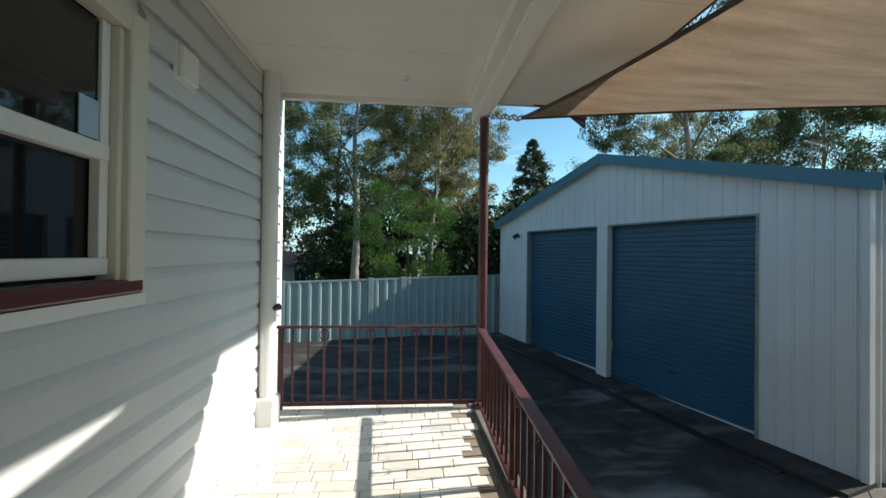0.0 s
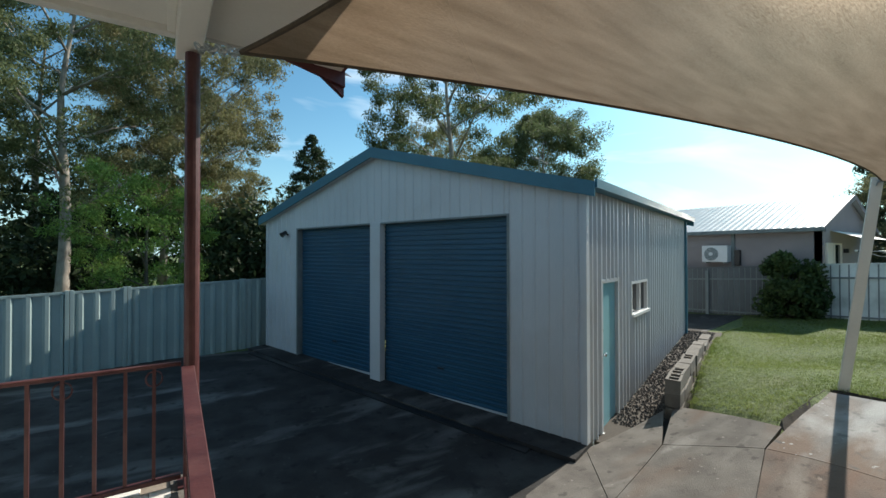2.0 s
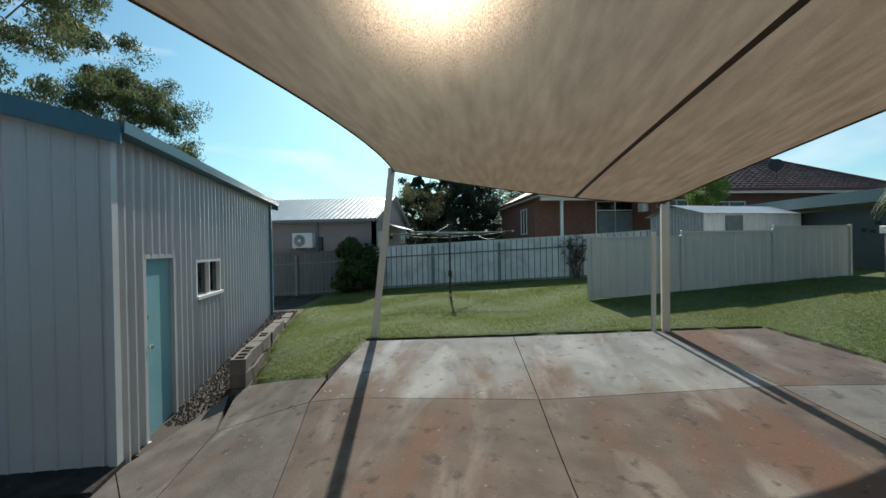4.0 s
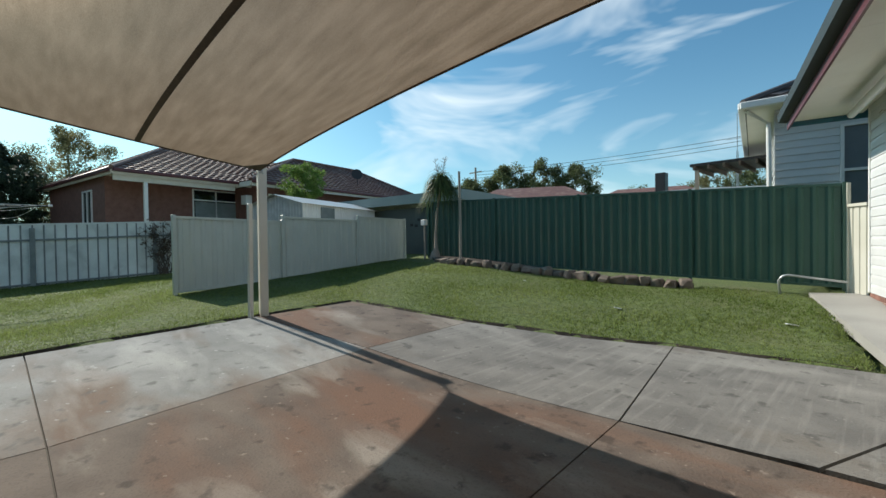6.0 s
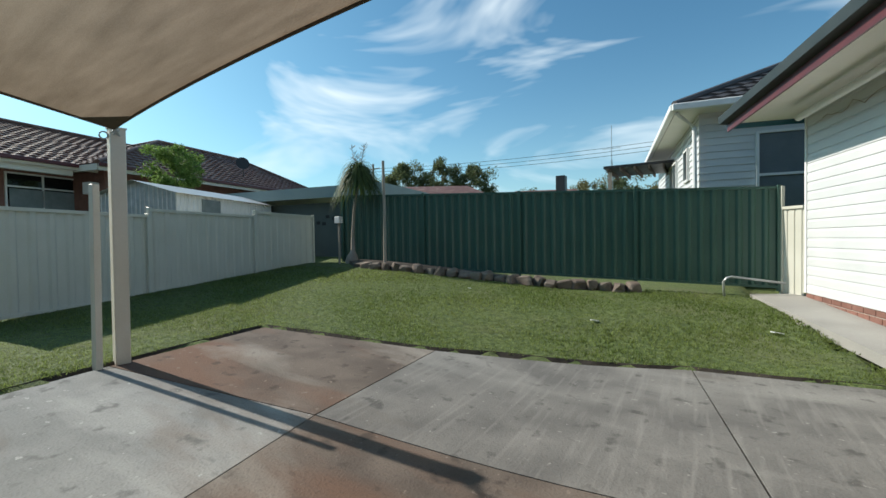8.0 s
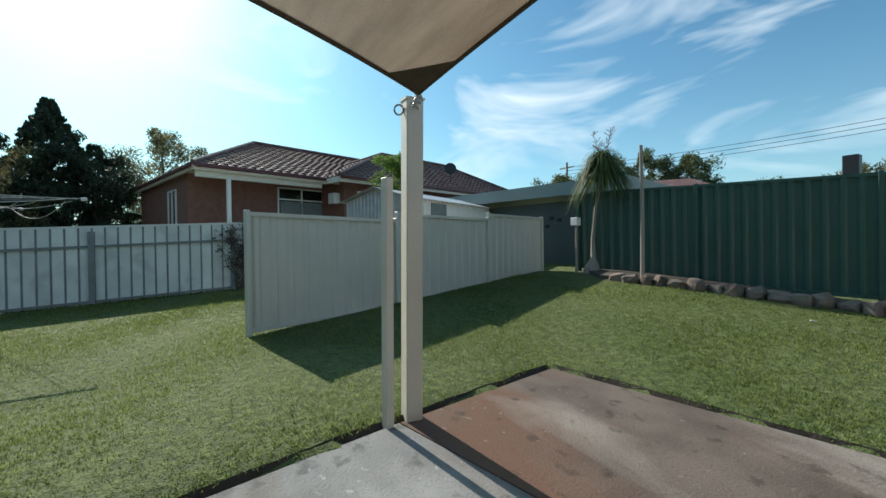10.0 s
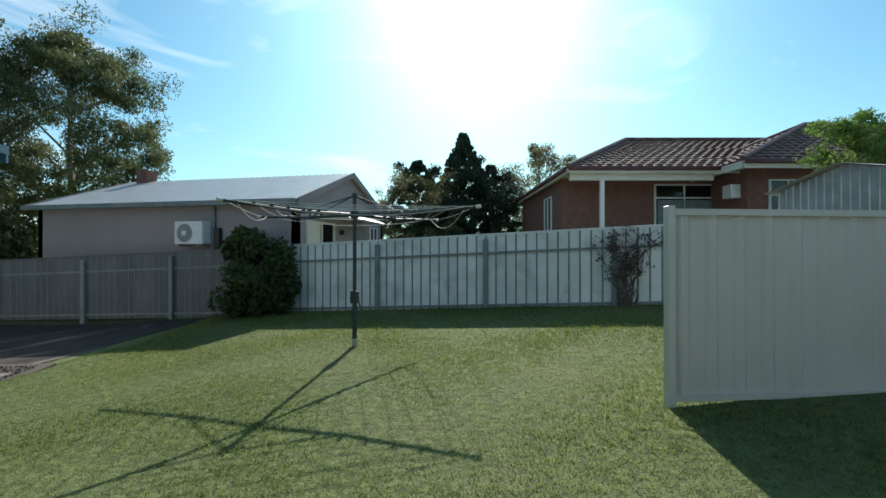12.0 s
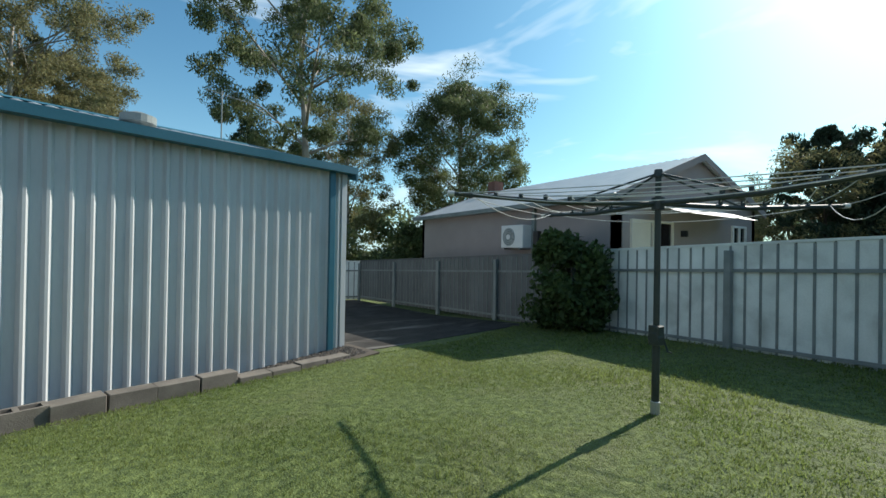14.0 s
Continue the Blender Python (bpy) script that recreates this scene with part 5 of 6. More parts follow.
# ---- plants ----
def leaf_mesh(name, centres, spread, count, size, droop, rng, flat=1.0, aspect=0.27):
    """Many single leaves scattered about the given centres."""
    c = np.array(centres)
    idx = rng.integers(0, len(c), count)
    d = rng.normal(size=(count, 3))
    d /= np.linalg.norm(d, axis=1)[:, None] + 1e-9
    rad = rng.random(count) ** 0.55
    sp = np.asarray(spread)[idx] if np.ndim(spread) else np.full(count, spread)
    pos = c[idx] + d * (rad * sp)[:, None] * np.array([1, 1, flat])
    ax = rng.normal(size=(count, 3))
    ax[:, 2] -= droop
    ax /= np.linalg.norm(ax, axis=1)[:, None]
    w = np.cross(ax, rng.normal(size=(count, 3)))
    w /= np.linalg.norm(w, axis=1)[:, None] + 1e-9
    s = size * (0.6 + 0.8 * rng.random(count))[:, None]
    v = np.stack([pos - ax * s / 2, pos + w * s * aspect / 2, pos + ax * s / 2, pos - w * s * aspect / 2], 1).reshape(-1, 3)
    me = bpy.data.meshes.new(name)
    me.vertices.add(len(v))
    me.vertices.foreach_set("co", v.astype(np.float32).ravel())
    me.loops.add(len(v))
    me.loops.foreach_set("vertex_index", np.arange(len(v), dtype=np.int32))
    me.polygons.add(count)
    me.polygons.foreach_set("loop_start", np.arange(0, len(v), 4, dtype=np.int32))
    me.update(calc_edges=True)
    return me


def tree(name, x, y, z, height, crown_r, crown_low, label, m_leaf, m_bark, leaves=9000, leaf=0.22, droop=0.8, limbs=7, trunk_r=0.2, lean=(0, 0), seed=1, clump=0.9, category="tree", tuft=5, flat=0.75, narrow=0.0, fill=0, cone=False):
    """A tapered bent trunk, limbs that fork twice, and leaves in clumps about the twigs."""
    r = random.Random(seed)
    rng = np.random.default_rng(seed)
    t = thing(name, (x, y, z), label, category)
    wood = Shape()
    n = 9
    line = []
    for i in range(n + 1):
        f = i / n
        line.append(Vector((lean[0] * f + 0.25 * trunk_r * 6 * noise.noise((seed * 3.1, f * 2.3, 0)), lean[1] * f + 0.25 * trunk_r * 6 * noise.noise((seed * 5.7, f * 2.1, 4)), height * 0.86 * f - 0.1)))
    wood.tube(line, [trunk_r * (1.25 if i == 0 else 1 - 0.85 * i / n) for i in range(n + 1)], 9)
    tips, sizes = [], []
    for k in range(limbs):
        f = crown_low / height + (0.95 - crown_low / height) * (k + r.random() * 0.7) / limbs
        f = min(0.98, f / 0.86 * 0.92)
        base = line[int(f * n)].lerp(line[min(n, int(f * n) + 1)], f * n - int(f * n))
        a = k * 2.4 + r.uniform(-0.5, 0.5)
        prof = math.sin(math.pi * min(1, max(0.12, (f * 0.9 - crown_low / height) / (1.02 - crown_low / height) * 0.85 + 0.15)))
        reach = crown_r * (0.55 + 0.5 * prof) * (1 - narrow * f) * r.uniform(0.75, 1.1)
        rise = reach * r.uniform(0.35, 0.9)
        mid = base + Vector((math.cos(a) * reach * 0.5, math.sin(a) * reach * 0.5, rise * 0.65))
        end = base + Vector((math.cos(a) * reach * 0.95, math.sin(a) * reach * 0.95, rise))
        lr = trunk_r * 0.42 * (1 - 0.6 * f)
        wood.tube([base, mid, end], [lr, lr * 0.6, lr * 0.2], 6)
        for j in range(tuft):
            b2 = base.lerp(mid, 0.6).lerp(end, j / tuft)
            a2 = a + r.uniform(-1.3, 1.3)
            q = reach * r.uniform(0.2, 0.42)
            e2 = b2 + Vector((math.cos(a2) * q, math.sin(a2) * q, q * r.uniform(0.0, 0.9)))
            wood.tube([b2, (b2 + e2) / 2 + Vector((0, 0, 0.06 * q)), e2], [lr * 0.35, lr * 0.22, lr * 0.08], 5)
            tips.append(tuple(e2))
            sizes.append(clump * r.uniform(0.6, 1.15))
        tips.append(tuple(end))
        sizes.append(clump * r.uniform(0.7, 1.2))
    tips.append(tuple(line[-1]))
    sizes.append(clump * 0.7)
    for k in range(fill):
        f, a = r.random(), r.uniform(0, 6.2832)
        zz = crown_low + (height - crown_low) * f
        env = crown_r * ((1.02 - f) ** 0.8 if cone else math.sqrt(max(0.02, 1 - (2 * f - 0.9) ** 2)))
        q = env * (1 - 0.5 * r.random() ** 2)
        tips.append((lean[0] * f + math.cos(a) * q, lean[1] * f + math.sin(a) * q, zz))
        sizes.append(clump * r.uniform(0.45, 0.95) * ((1.1 - 0.8 * f) if cone else 1))
    part("trunk", wood, m_bark, t, smooth=True)
    part("crown", leaf_mesh("crown", tips, sizes, leaves, leaf, droop, rng, flat), m_leaf, t)
    return t


GUMS = "tall gum tree with pale trunk and open drooping grey-green crown"
tree("gum_tree", -2.9, 24.0, -1.2, 16.5, 4.2, 4.5, GUMS, M_GUM, M_BARK, 46000, 0.18, 0.9, 11, 0.26, (0.4, 0), 11, 0.85, fill=95)
tree("gum_tree", 1.5, 27.0, -1.2, 15.5, 4.6, 5.0, GUMS, M_GUMDRY, M_BARK, 46000, 0.18, 0.9, 11, 0.24, (0.8, 0), 12, 0.85, fill=95)
tree("gum_tree", -8.0, 23.5, -1.2, 17.5, 4.6, 4.0, GUMS, M_GUM, M_BARK, 46000, 0.18, 0.9, 11, 0.27, (-0.4, 0), 13, 0.85, fill=95)
tree("gum_tree", -13.5, 21.5, -1.2, 16.0, 4.6, 3.0, GUMS, M_GUM, M_BARK, 46000, 0.18, 0.9, 10, 0.25, (0.5, 0), 14, 0.85, fill=95)
tree("gum_tree", 2.6, 33.0, -1.2, 13.5, 3.4, 5.0, GUMS, M_GUMDRY, M_BARK, 46000, 0.18, 0.9, 9, 0.2, (0.5, 0), 15, 0.85, fill=95)
tree("gum_tree", -5.3, 33.0, -1.2, 18.0, 4.8, 5.0, GUMS, M_GUM, M_BARK, 46000, 0.18, 0.9, 10, 0.26, (0.2, 0), 16, 0.85, fill=95)
tree("garden_tree", 0.2, 18.6, -1.1, 5.2, 2.2, 1.2, "round bright green garden tree behind the fence", M_BRIGHT, M_BARKDARK, 18000, 0.13, 0.3, 10, 0.09, (0, 0), 21, 0.5, fill=70)
tree("pointed_tree", 14.7, 48.0, -1.2, 16.0, 4.6, 2.0, "dark pointed leafy tree far behind the garage", M_DARKLEAF, M_BARKDARK, 26000, 0.34, 0.4, 16, 0.3, (0, 0), 22, 1.15, narrow=0.6, fill=260, cone=True)
tree("gum_tree", 14.3, 19.4, -0.8, 16.5, 5.4, 6.5, "tall gum tree with a forked pale trunk behind the garage", M_GUM, M_BARK, 78000, 0.19, 1.1, 14, 0.26, (-0.5, 0.4), 23, 0.85, fill=120)
tree("gum_tree", 25.3, 23.2, -0.8, 13.0, 4.2, 3.8, "broad dark gum tree behind the neighbouring house", M_GUM, M_BARK, 80000, 0.21, 0.7, 14, 0.26, (0, 0), 24, 1.0, fill=240)
tree("gum_tree", 0.6, 31.5, -1.2, 17.0, 4.8, 6.0, GUMS, M_GUMDRY, M_BARK, 46000, 0.18, 0.9, 10, 0.26, (0.6, 0), 25, 0.85, fill=95)
tree("gum_tree", 18.6, 26.5, -0.8, 12.0, 3.6, 2.5, "shorter brownish gum tree beyond the yard", M_GUMDRY, M_BARK, 26000, 0.2, 0.8, 10, 0.2, (0, 0), 26, 0.85, fill=90)
tree("gum_tree", 15.5, 30.0, -0.8, 8.5, 3.6, 1.0, "leafy green tree beyond the yard", M_GUM, M_BARKDARK, 26000, 0.2, 0.5, 10, 0.2, (0, 0), 27, 0.85, fill=110)
tree("cypress_tree", 29.5, 2.7, 0, 7.2, 2.6, 0.4, "dark pointed cypress behind the paling fence", M_CONIFER, M_BARKDARK, 60000, 0.20, -1.6, 18, 0.18, (0, 0), 31, 0.36, tuft=3, narrow=0.7, fill=620, cone=True)
tree("cypress_tree", 28.8, 5.0, 0, 5.7, 3.0, 0.4, "dark bushy cypress behind the paling fence", M_CONIFER, M_BARKDARK, 46000, 0.20, -1.2, 15, 0.18, (0, 0), 32, 0.42, tuft=3, narrow=0.6, fill=420, cone=True)
tree("cypress_tree", 29.2, 1.2, 0, 5.4, 2.4, 0.4, "low dark cypress behind the paling fence", M_CONIFER, M_BARKDARK, 32000, 0.19, -0.5, 12, 0.15, (0, 0), 33, 0.6, narrow=0.4, fill=120, cone=True)
tree("garden_tree", 27.5, 4.7, 0, 4.6, 2.2, 0.5, "rusty green shrub in front of the cypress", M_GUMDRY, M_BARKDARK, 16000, 0.12, 0.2, 10, 0.1, (0, 0), 34, 0.5, fill=80)
tree("gum_tree", 33.0, -1.2, 0, 7.2, 2.2, 1.5, "olive green tree beside the brick house", M_GUMDRY, M_BARKDARK, 20000, 0.16, 0.5, 10, 0.16, (0, 0), 35, 0.6, fill=100)
tree("garden_tree", 18.3, -7.9, 0.3, 3.7, 0.75, 2.3, "small bright green tree behind the garden shed", M_BRIGHT, M_BARKDARK, 10000, 0.1, 0.3, 10, 0.06, (0, 0), 36, 0.3, fill=50)
for i, (dx, dy, h) in enumerate(((0, 0, 9.2), (3.4, 2.2, 8.6), (-2.8, -1.8, 8.4), (6.6, 4.2, 7.4))):
    tree("gum_tree", 26.8 + dx, -38.5 + dy, 0, h, 2.3, 2.6, "far rounded gum tree on the skyline", M_GUM, M_BARK, 15000, 0.30, 0.4, 5, 0.2, (0, 0), 40 + i, 0.8, tuft=2, flat=0.9, fill=110)
for i, (a, d, h) in enumerate(((-72, 52, 5.6), (-77, 52, 7.2), (-81, 52, 7.4), (-86, 52, 6.6), (-67, 58, 5.4), (-50, 62, 6.0))):
    tree("gum_tree", 3 + d * math.cos(radians(a)), d * math.sin(radians(a)), 0, h, 3.2, 1.2, "far tree on the skyline beyond the fence", (M_GUM, M_GUMDRY)[i % 2], M_BARK, 11000, 0.30, 0.4, 5, 0.2, (0, 0), 50 + i, 0.8, tuft=2, flat=0.9, fill=90)


def thicket(name, spots, label, m_leaf, leaves, leaf, seed, size=1.6):
    """Undergrowth that nobody could count."""
    rng = np.random.default_rng(seed)
    r = random.Random(seed)
    pts, sz = [], []
    for x0, y0, x1, y1, z0, z1, n in spots:
        for i in range(n):
            t = r.random()
            pts.append((x0 + (x1 - x0) * t + r.uniform(-1, 1), y0 + (y1 - y0) * t + r.uniform(-1.5, 1.5), z0 + (z1 - z0) * r.random() ** 1.3))
            sz.append(size * r.uniform(0.5, 1.2))
    ob = part(name, leaf_mesh(name, pts, sz, leaves, leaf, 0.2, rng, 0.8, 0.5), m_leaf)
    return tagged(ob, label, "undergrowth", kind="stuff")


thicket("undergrowth", ((-5.5, 31, 14, 36, -1.0, 5.0, 90), (-26, 40, -5, 42, -1.0, 6.5, 60), (-26, 27, -14.5, 28, -1.0, 3.4, 40), (-5.0, 25, -1.5, 26.5, -1.0, 2.6, 18), (3, 25, 9, 27, -1.0, 5.2, 50)), "dark dense undergrowth behind the back fence", M_DARKLEAF, 60000, 0.34, 60)
thicket("undergrowth", ((6, 33, 40, 34, -1.0, 4.2, 130), (12, 22, 26, 26, -1.0, 2.4, 50)), "mixed green bushes beyond the yard", M_GUM, 40000, 0.34, 61)
thicket("far_woods", ((-60, 70, 60, 75, -1, 9, 160), (60, 75, 75, 10, -1, 7, 120), (-60, 70, -75, 0, -1, 9, 120), (50, -60, -20, -75, -1, 2.4, 110)), "far line of dark woods", M_GUM, 42000, 0.9, 62, 2.6)

# bush against the fence
bush = thing("bush", (15.55, 5.0, lawn(15.55, 5.0)), "dense dark green bush against the paling fence", "bush")
rng = np.random.default_rng(70)
br = random.Random(70)
bp, bs = [], []
for i in range(46):
    a, e = br.uniform(0, 6.28), br.random()
    rad = 0.60 * math.sqrt(1 - (e * 0.95 - 0.25) ** 2) * br.uniform(0.55, 1.1)
    bp.append((math.cos(a) * rad, math.sin(a) * rad, 0.15 + 1.55 * e))
    bs.append(0.28 * br.uniform(0.7, 1.3))
part("crown", leaf_mesh("crown", bp, bs, 12000, 0.115, 0.5, rng, 1.0, 0.55), M_BUSH, bush)
bw = Shape()
for i in range(7):
    bw.tube([(0.05 * math.cos(i), 0.05 * math.sin(i), -0.05), (0.25 * math.cos(i), 0.25 * math.sin(i), 0.6), (0.4 * math.cos(i), 0.4 * math.sin(i), 1.2)], [0.025, 0.018, 0.008], 6)
part("stems", bw, M_BARKDARK, bush)

# ponytail palm
palm = thing("ponytail_palm", (10.82, -8.10, 0.22), "slender ponytail palm with a swollen base and dry plume", "palm")
part("trunk", Shape().tube([(0.02, 0, -0.05), (0.03, 0, 0.10), (0.0, 0, 0.22), (-0.02, 0, 0.36), (0.0, -0.02, 0.75), (-0.10, 0.02, 1.35), (-0.24, 0.03, 1.95), (-0.27, 0.03, 2.10)], [0.13, 0.16, 0.13, 0.055, 0.035, 0.03, 0.035, 0.03], 12), M_WOOD, palm, smooth=True)
ps = Shape()
pr = random.Random(71)
for i in range(560):
    a, up = pr.uniform(0, 6.28), pr.uniform(-0.2, 1.0)
    L = pr.uniform(0.55, 0.88)
    o = Vector((-0.27, 0.03, 2.16 + pr.uniform(-0.08, 0.16)))
    prev = None
    for k in range(6):
        t = k / 5
        p = o + Vector((math.cos(a), math.sin(a), 0)) * (L * (0.85 * t) * (1 - 0.35 * up)) + Vector((0, 0, L * (up * 1.1 * t - (0.95 + 0.3 * up) * t * t)))
        w = 0.018 * (1 - t * 0.85)
        sd = Vector((-math.sin(a), math.cos(a), 0)) * w
        if prev:
            ps.quad(prev[0], prev[1], p + sd, p - sd)
        prev = (p - sd, p + sd)
part("leaf_crown", ps, M_STRAP, palm)
pl = Shape()
for i in range(46):
    a, t = pr.uniform(0, 6.28), pr.random()
    o = Vector((-0.27 - 0.20 * t * (1 if i % 2 else -1.0), 0.03, 2.3 + 0.50 * t))
    L = 0.16 * (1 - t * 0.5)
    pl.tube([o, o + Vector((math.cos(a) * L, math.sin(a) * L, L * 0.8))], 0.006, 3)
for sg in (1, -1):
    pl.tube([(-0.27, 0.03, 2.1), (-0.27 - 0.10 * sg, 0.03, 2.45), (-0.27 - 0.22 * sg, 0.03, 2.85)], [0.008, 0.006, 0.003], 5)
part("plume", pl, M_WOOD, palm, "dry grey flower plume")

pole = thing("timber_pole", (9.68, -7.92, 0.15), "tall grey weathered timber pole in the stone edging", "pole")
part("shaft", Shape().tube([(0, 0, -0.2), (-0.01, 0.0, 1.2), (0.0, 0.01, 2.42)], [0.038, 0.034, 0.03], 10), M_WOOD, pole)
meter = thing("letter_post", (11.05, -7.9, 0.28), "small white box on a thin post", "post box")
part("post", Shape().box(-0.018, 0.018, -0.018, 0.018, -0.1, 0.98), M_WOOD, meter)
part("box", Shape().box(-0.07, 0.09, -0.06, 0.06, 0.96, 1.12), M_APPL, meter, bevel=0.008)

# stone edging below the green fence
rr = random.Random(9)
for i in range(23):
    t = i / 22
    x, y = 10.0 + (4.75 - 10.0) * t, -7.62 + (-9.02 + 7.62) * t
    s = Shape()
    me = bpy.data.meshes.new("stone")
    bm = bmesh.new()
    bmesh.ops.create_icosphere(bm, subdivisions=2, radius=1.0)
    for v in bm.verts:
        v.co = Vector([math.copysign(abs(c) ** 0.5, c) for c in v.co]) * 0.86
    sx, sy, sz = rr.uniform(0.12, 0.20), rr.uniform(0.10, 0.15), rr.uniform(0.09, 0.15)
    off = rr.uniform(0, 90)
    for v in bm.verts:
        k = 1 + 0.42 * noise.noise(v.co * 1.1 + Vector((off, 0, 0)))
        k = round(k * 5) / 5 * 0.5 + k * 0.5
        v.co = Vector((v.co.x * sx * k, v.co.y * sy * k, v.co.z * sz * k))
    bm.to_mesh(me)
    bm.free()
    st = part("garden_stone", me, M_ROCK)
    st.matrix_world = pose(x, y + rr.uniform(-0.05, 0.05), lawn(x, y) + sz * 0.45, rr.uniform(-12, 12), rr.uniform(-12, 12), rr.uniform(0, 180))
    tagged(st, "rough brown garden stone in a low edging", "stone", "stone edging")
bed = plate("ground_bed", ((4.7, -9.3), (11.2, -8.25), (10.3, -7.6), (4.8, -9.0)), lambda x, y: lawn(x, y) + 0.07, M_DIRT, None, 0.2, 0.0, 10)
tagged(bed, "narrow raised dirt bed behind the stones", "garden bed", kind="structure")


# ---- neighbouring houses ----
def window_part(house, x0, x1, z0, z1, m, mullions=1, trans=None, material=None):
    """A window on a face y = 0 of frame m that looks to -y."""
    mf = material or M_APPL
    w = part("window", put_local(Shape().box(x0, x1, -0.01, 0.01, z0, z1), m), M_GLASS, house)
    fr = [(x0 - 0.05, x0, z0 - 0.05, z1 + 0.05), (x1, x1 + 0.05, z0 - 0.05, z1 + 0.05), (x0, x1, z1, z1 + 0.05), (x0, x1, z0 - 0.05, z0)]
    for i in range(mullions):
        x = x0 + (x1 - x0) * (i + 1) / (mullions + 1)
        fr.append((x - 0.025, x + 0.025, z0, z1))
    if trans:
        fr.append((x0, x1, trans - 0.025, trans + 0.025))
    for a, b, c, d in fr:
        part("frame", put_local(Shape().box(a, b, -0.05, 0.02, c, d), m), mf, w)
    return w


nh = thing("neighbour_house", (16.3, 4.5, -0.4), "low mauve-grey clad house with a grey iron roof", "house")
NX0, NX1, NY0, NY1, NEV, NRG = 0.0, 5.7, 0.0, 7.7, 2.62, 3.68
part("wall", Shape().box(NX0, NX0 + 0.15, NY0, NY1, 0, NEV), M_RENDER, nh)
part("wall", Shape().box(NX1 - 0.15, NX1, NY0, NY1, 0, NEV), M_RENDER, nh)
for y in (NY0, NY1 - 0.15):
    part("wall", Shape().prism([(NX0, 0), (NX1, 0), (NX1, NEV), ((NX0 + NX1) / 2, NRG - 0.06), (NX0, NEV)], y, y + 0.15, Matrix(((1, 0, 0, 0), (0, 0, 1, 0), (0, 1, 0, 0), (0, 0, 0, 1)))), M_RENDER, nh)
slope = (NRG - NEV) / ((NX1 - NX0) / 2)
for sg in (0, 1):
    xa = NX0 - 0.22 if sg == 0 else NX1 + 0.22
    xc = (NX0 + NX1) / 2
    za = NEV - 0.22 * slope + 0.03
    s = Shape()
    nn = 120
    for i in range(nn + 1):
        y = NY0 - 0.15 + (NY1 - NY0 + 0.3) * i / nn
        o = 0.018 * math.sin(i * 2.1)
        s.v += [(xa, y, za + o), (xc, y, NRG + 0.03 + o), (xa, y, za + o - 0.01), (xc, y, NRG + 0.02 + o)]
    for i in range(nn):
        a = 4 * i
        s.f += [(a, a + 4, a + 5, a + 1), (a + 2, a + 3, a + 7, a + 6)]
    part("roof", s, M_ROOFIRON, nh, smooth=True)
    for y in (NY0 - 0.17, NY1 + 0.14):
        b = Shape()
        for yy in (y, y + 0.03):
            b.v += [(xa, yy, za - 0.12), (xc, yy, NRG - 0.10), (xc, yy, NRG + 0.05), (xa, yy, za + 0.04)]
        b.f += [(0, 1, 2, 3), (4, 7, 6, 5), (0, 4, 5, 1), (1, 5, 6, 2), (2, 6, 7, 3), (3, 7, 4, 0)]
        part("barge_board", b, M_RENDER, nh)
    part("gutter", Shape().box(min(xa, xa - 0.1 * (1 - 2 * sg)), max(xa, xa - 0.1 * (1 - 2 * sg)), NY0 - 0.15, NY1 + 0.15, za - 0.10, za + 0.02), M_BATTEN, nh, bevel=0.01)
part("downpipe", Shape().box(-0.07, -0.0, 2.16, 2.25, 0.3, NEV - 0.05), M_BATTEN, nh)
mg = pose(0, 0, 0)
window_part(nh, 0.45, 1.8, 0.75, 2.10, mg, 1, None, M_CREAM)
part("security_door", Shape().box(0.45, 1.05, -0.03, -0.012, 0.7, 2.10), M_CREAM, nh)
window_part(nh, 4.5, 5.1, 1.75, 2.15, mg, 1)
aw = Shape()
for i in range(13):
    x0 = 0.85 + i * 0.24
    aw.quad((x0, 0, 2.52), (x0 + 0.235, 0, 2.52), (x0 + 0.235, -0.75, 2.26), (x0, -0.75, 2.26))
part("awning", aw, M_APPL, nh, "white sheet awning over the door")
part("wall_light", Shape().box(2.2, 2.28, -0.12, 0, 1.85, 1.98), M_BLACK, nh)
ac = thing("air_conditioner", (16.3, 7.15, 0.0), "white outdoor air conditioner unit on a wall bracket", "air conditioner")
body = part("case", Shape().box(-0.34, -0.04, -0.39, 0.39, 1.15, 1.70), M_APPL, ac, bevel=0.015)
part("fan_grille", Shape().tube([(-0.342, 0.10, 1.42), (-0.352, 0.10, 1.42)], [0.22, 0.21], 24), M_BATTEN, ac)
part("fan_hub", Shape().tube([(-0.352, 0.10, 1.42), (-0.36, 0.10, 1.42)], 0.06, 12), M_APPL, ac)
for i in range(4):
    part("guard_ring", ring((-0.356, 0.10, 1.42), (1, 0, 0), 0.07 + 0.045 * i, 0.004, 20), M_APPL, ac)
part("pipe_cover", Shape().box(-0.12, -0.0, -0.66, -0.50, 1.05, 1.55), M_BLACK, ac, bevel=0.01)
for y in (-0.28, 0.28):
    part("bracket", Shape().box(-0.34, 0.0, y - 0.02, y + 0.02, 1.11, 1.15), M_GALV, ac)


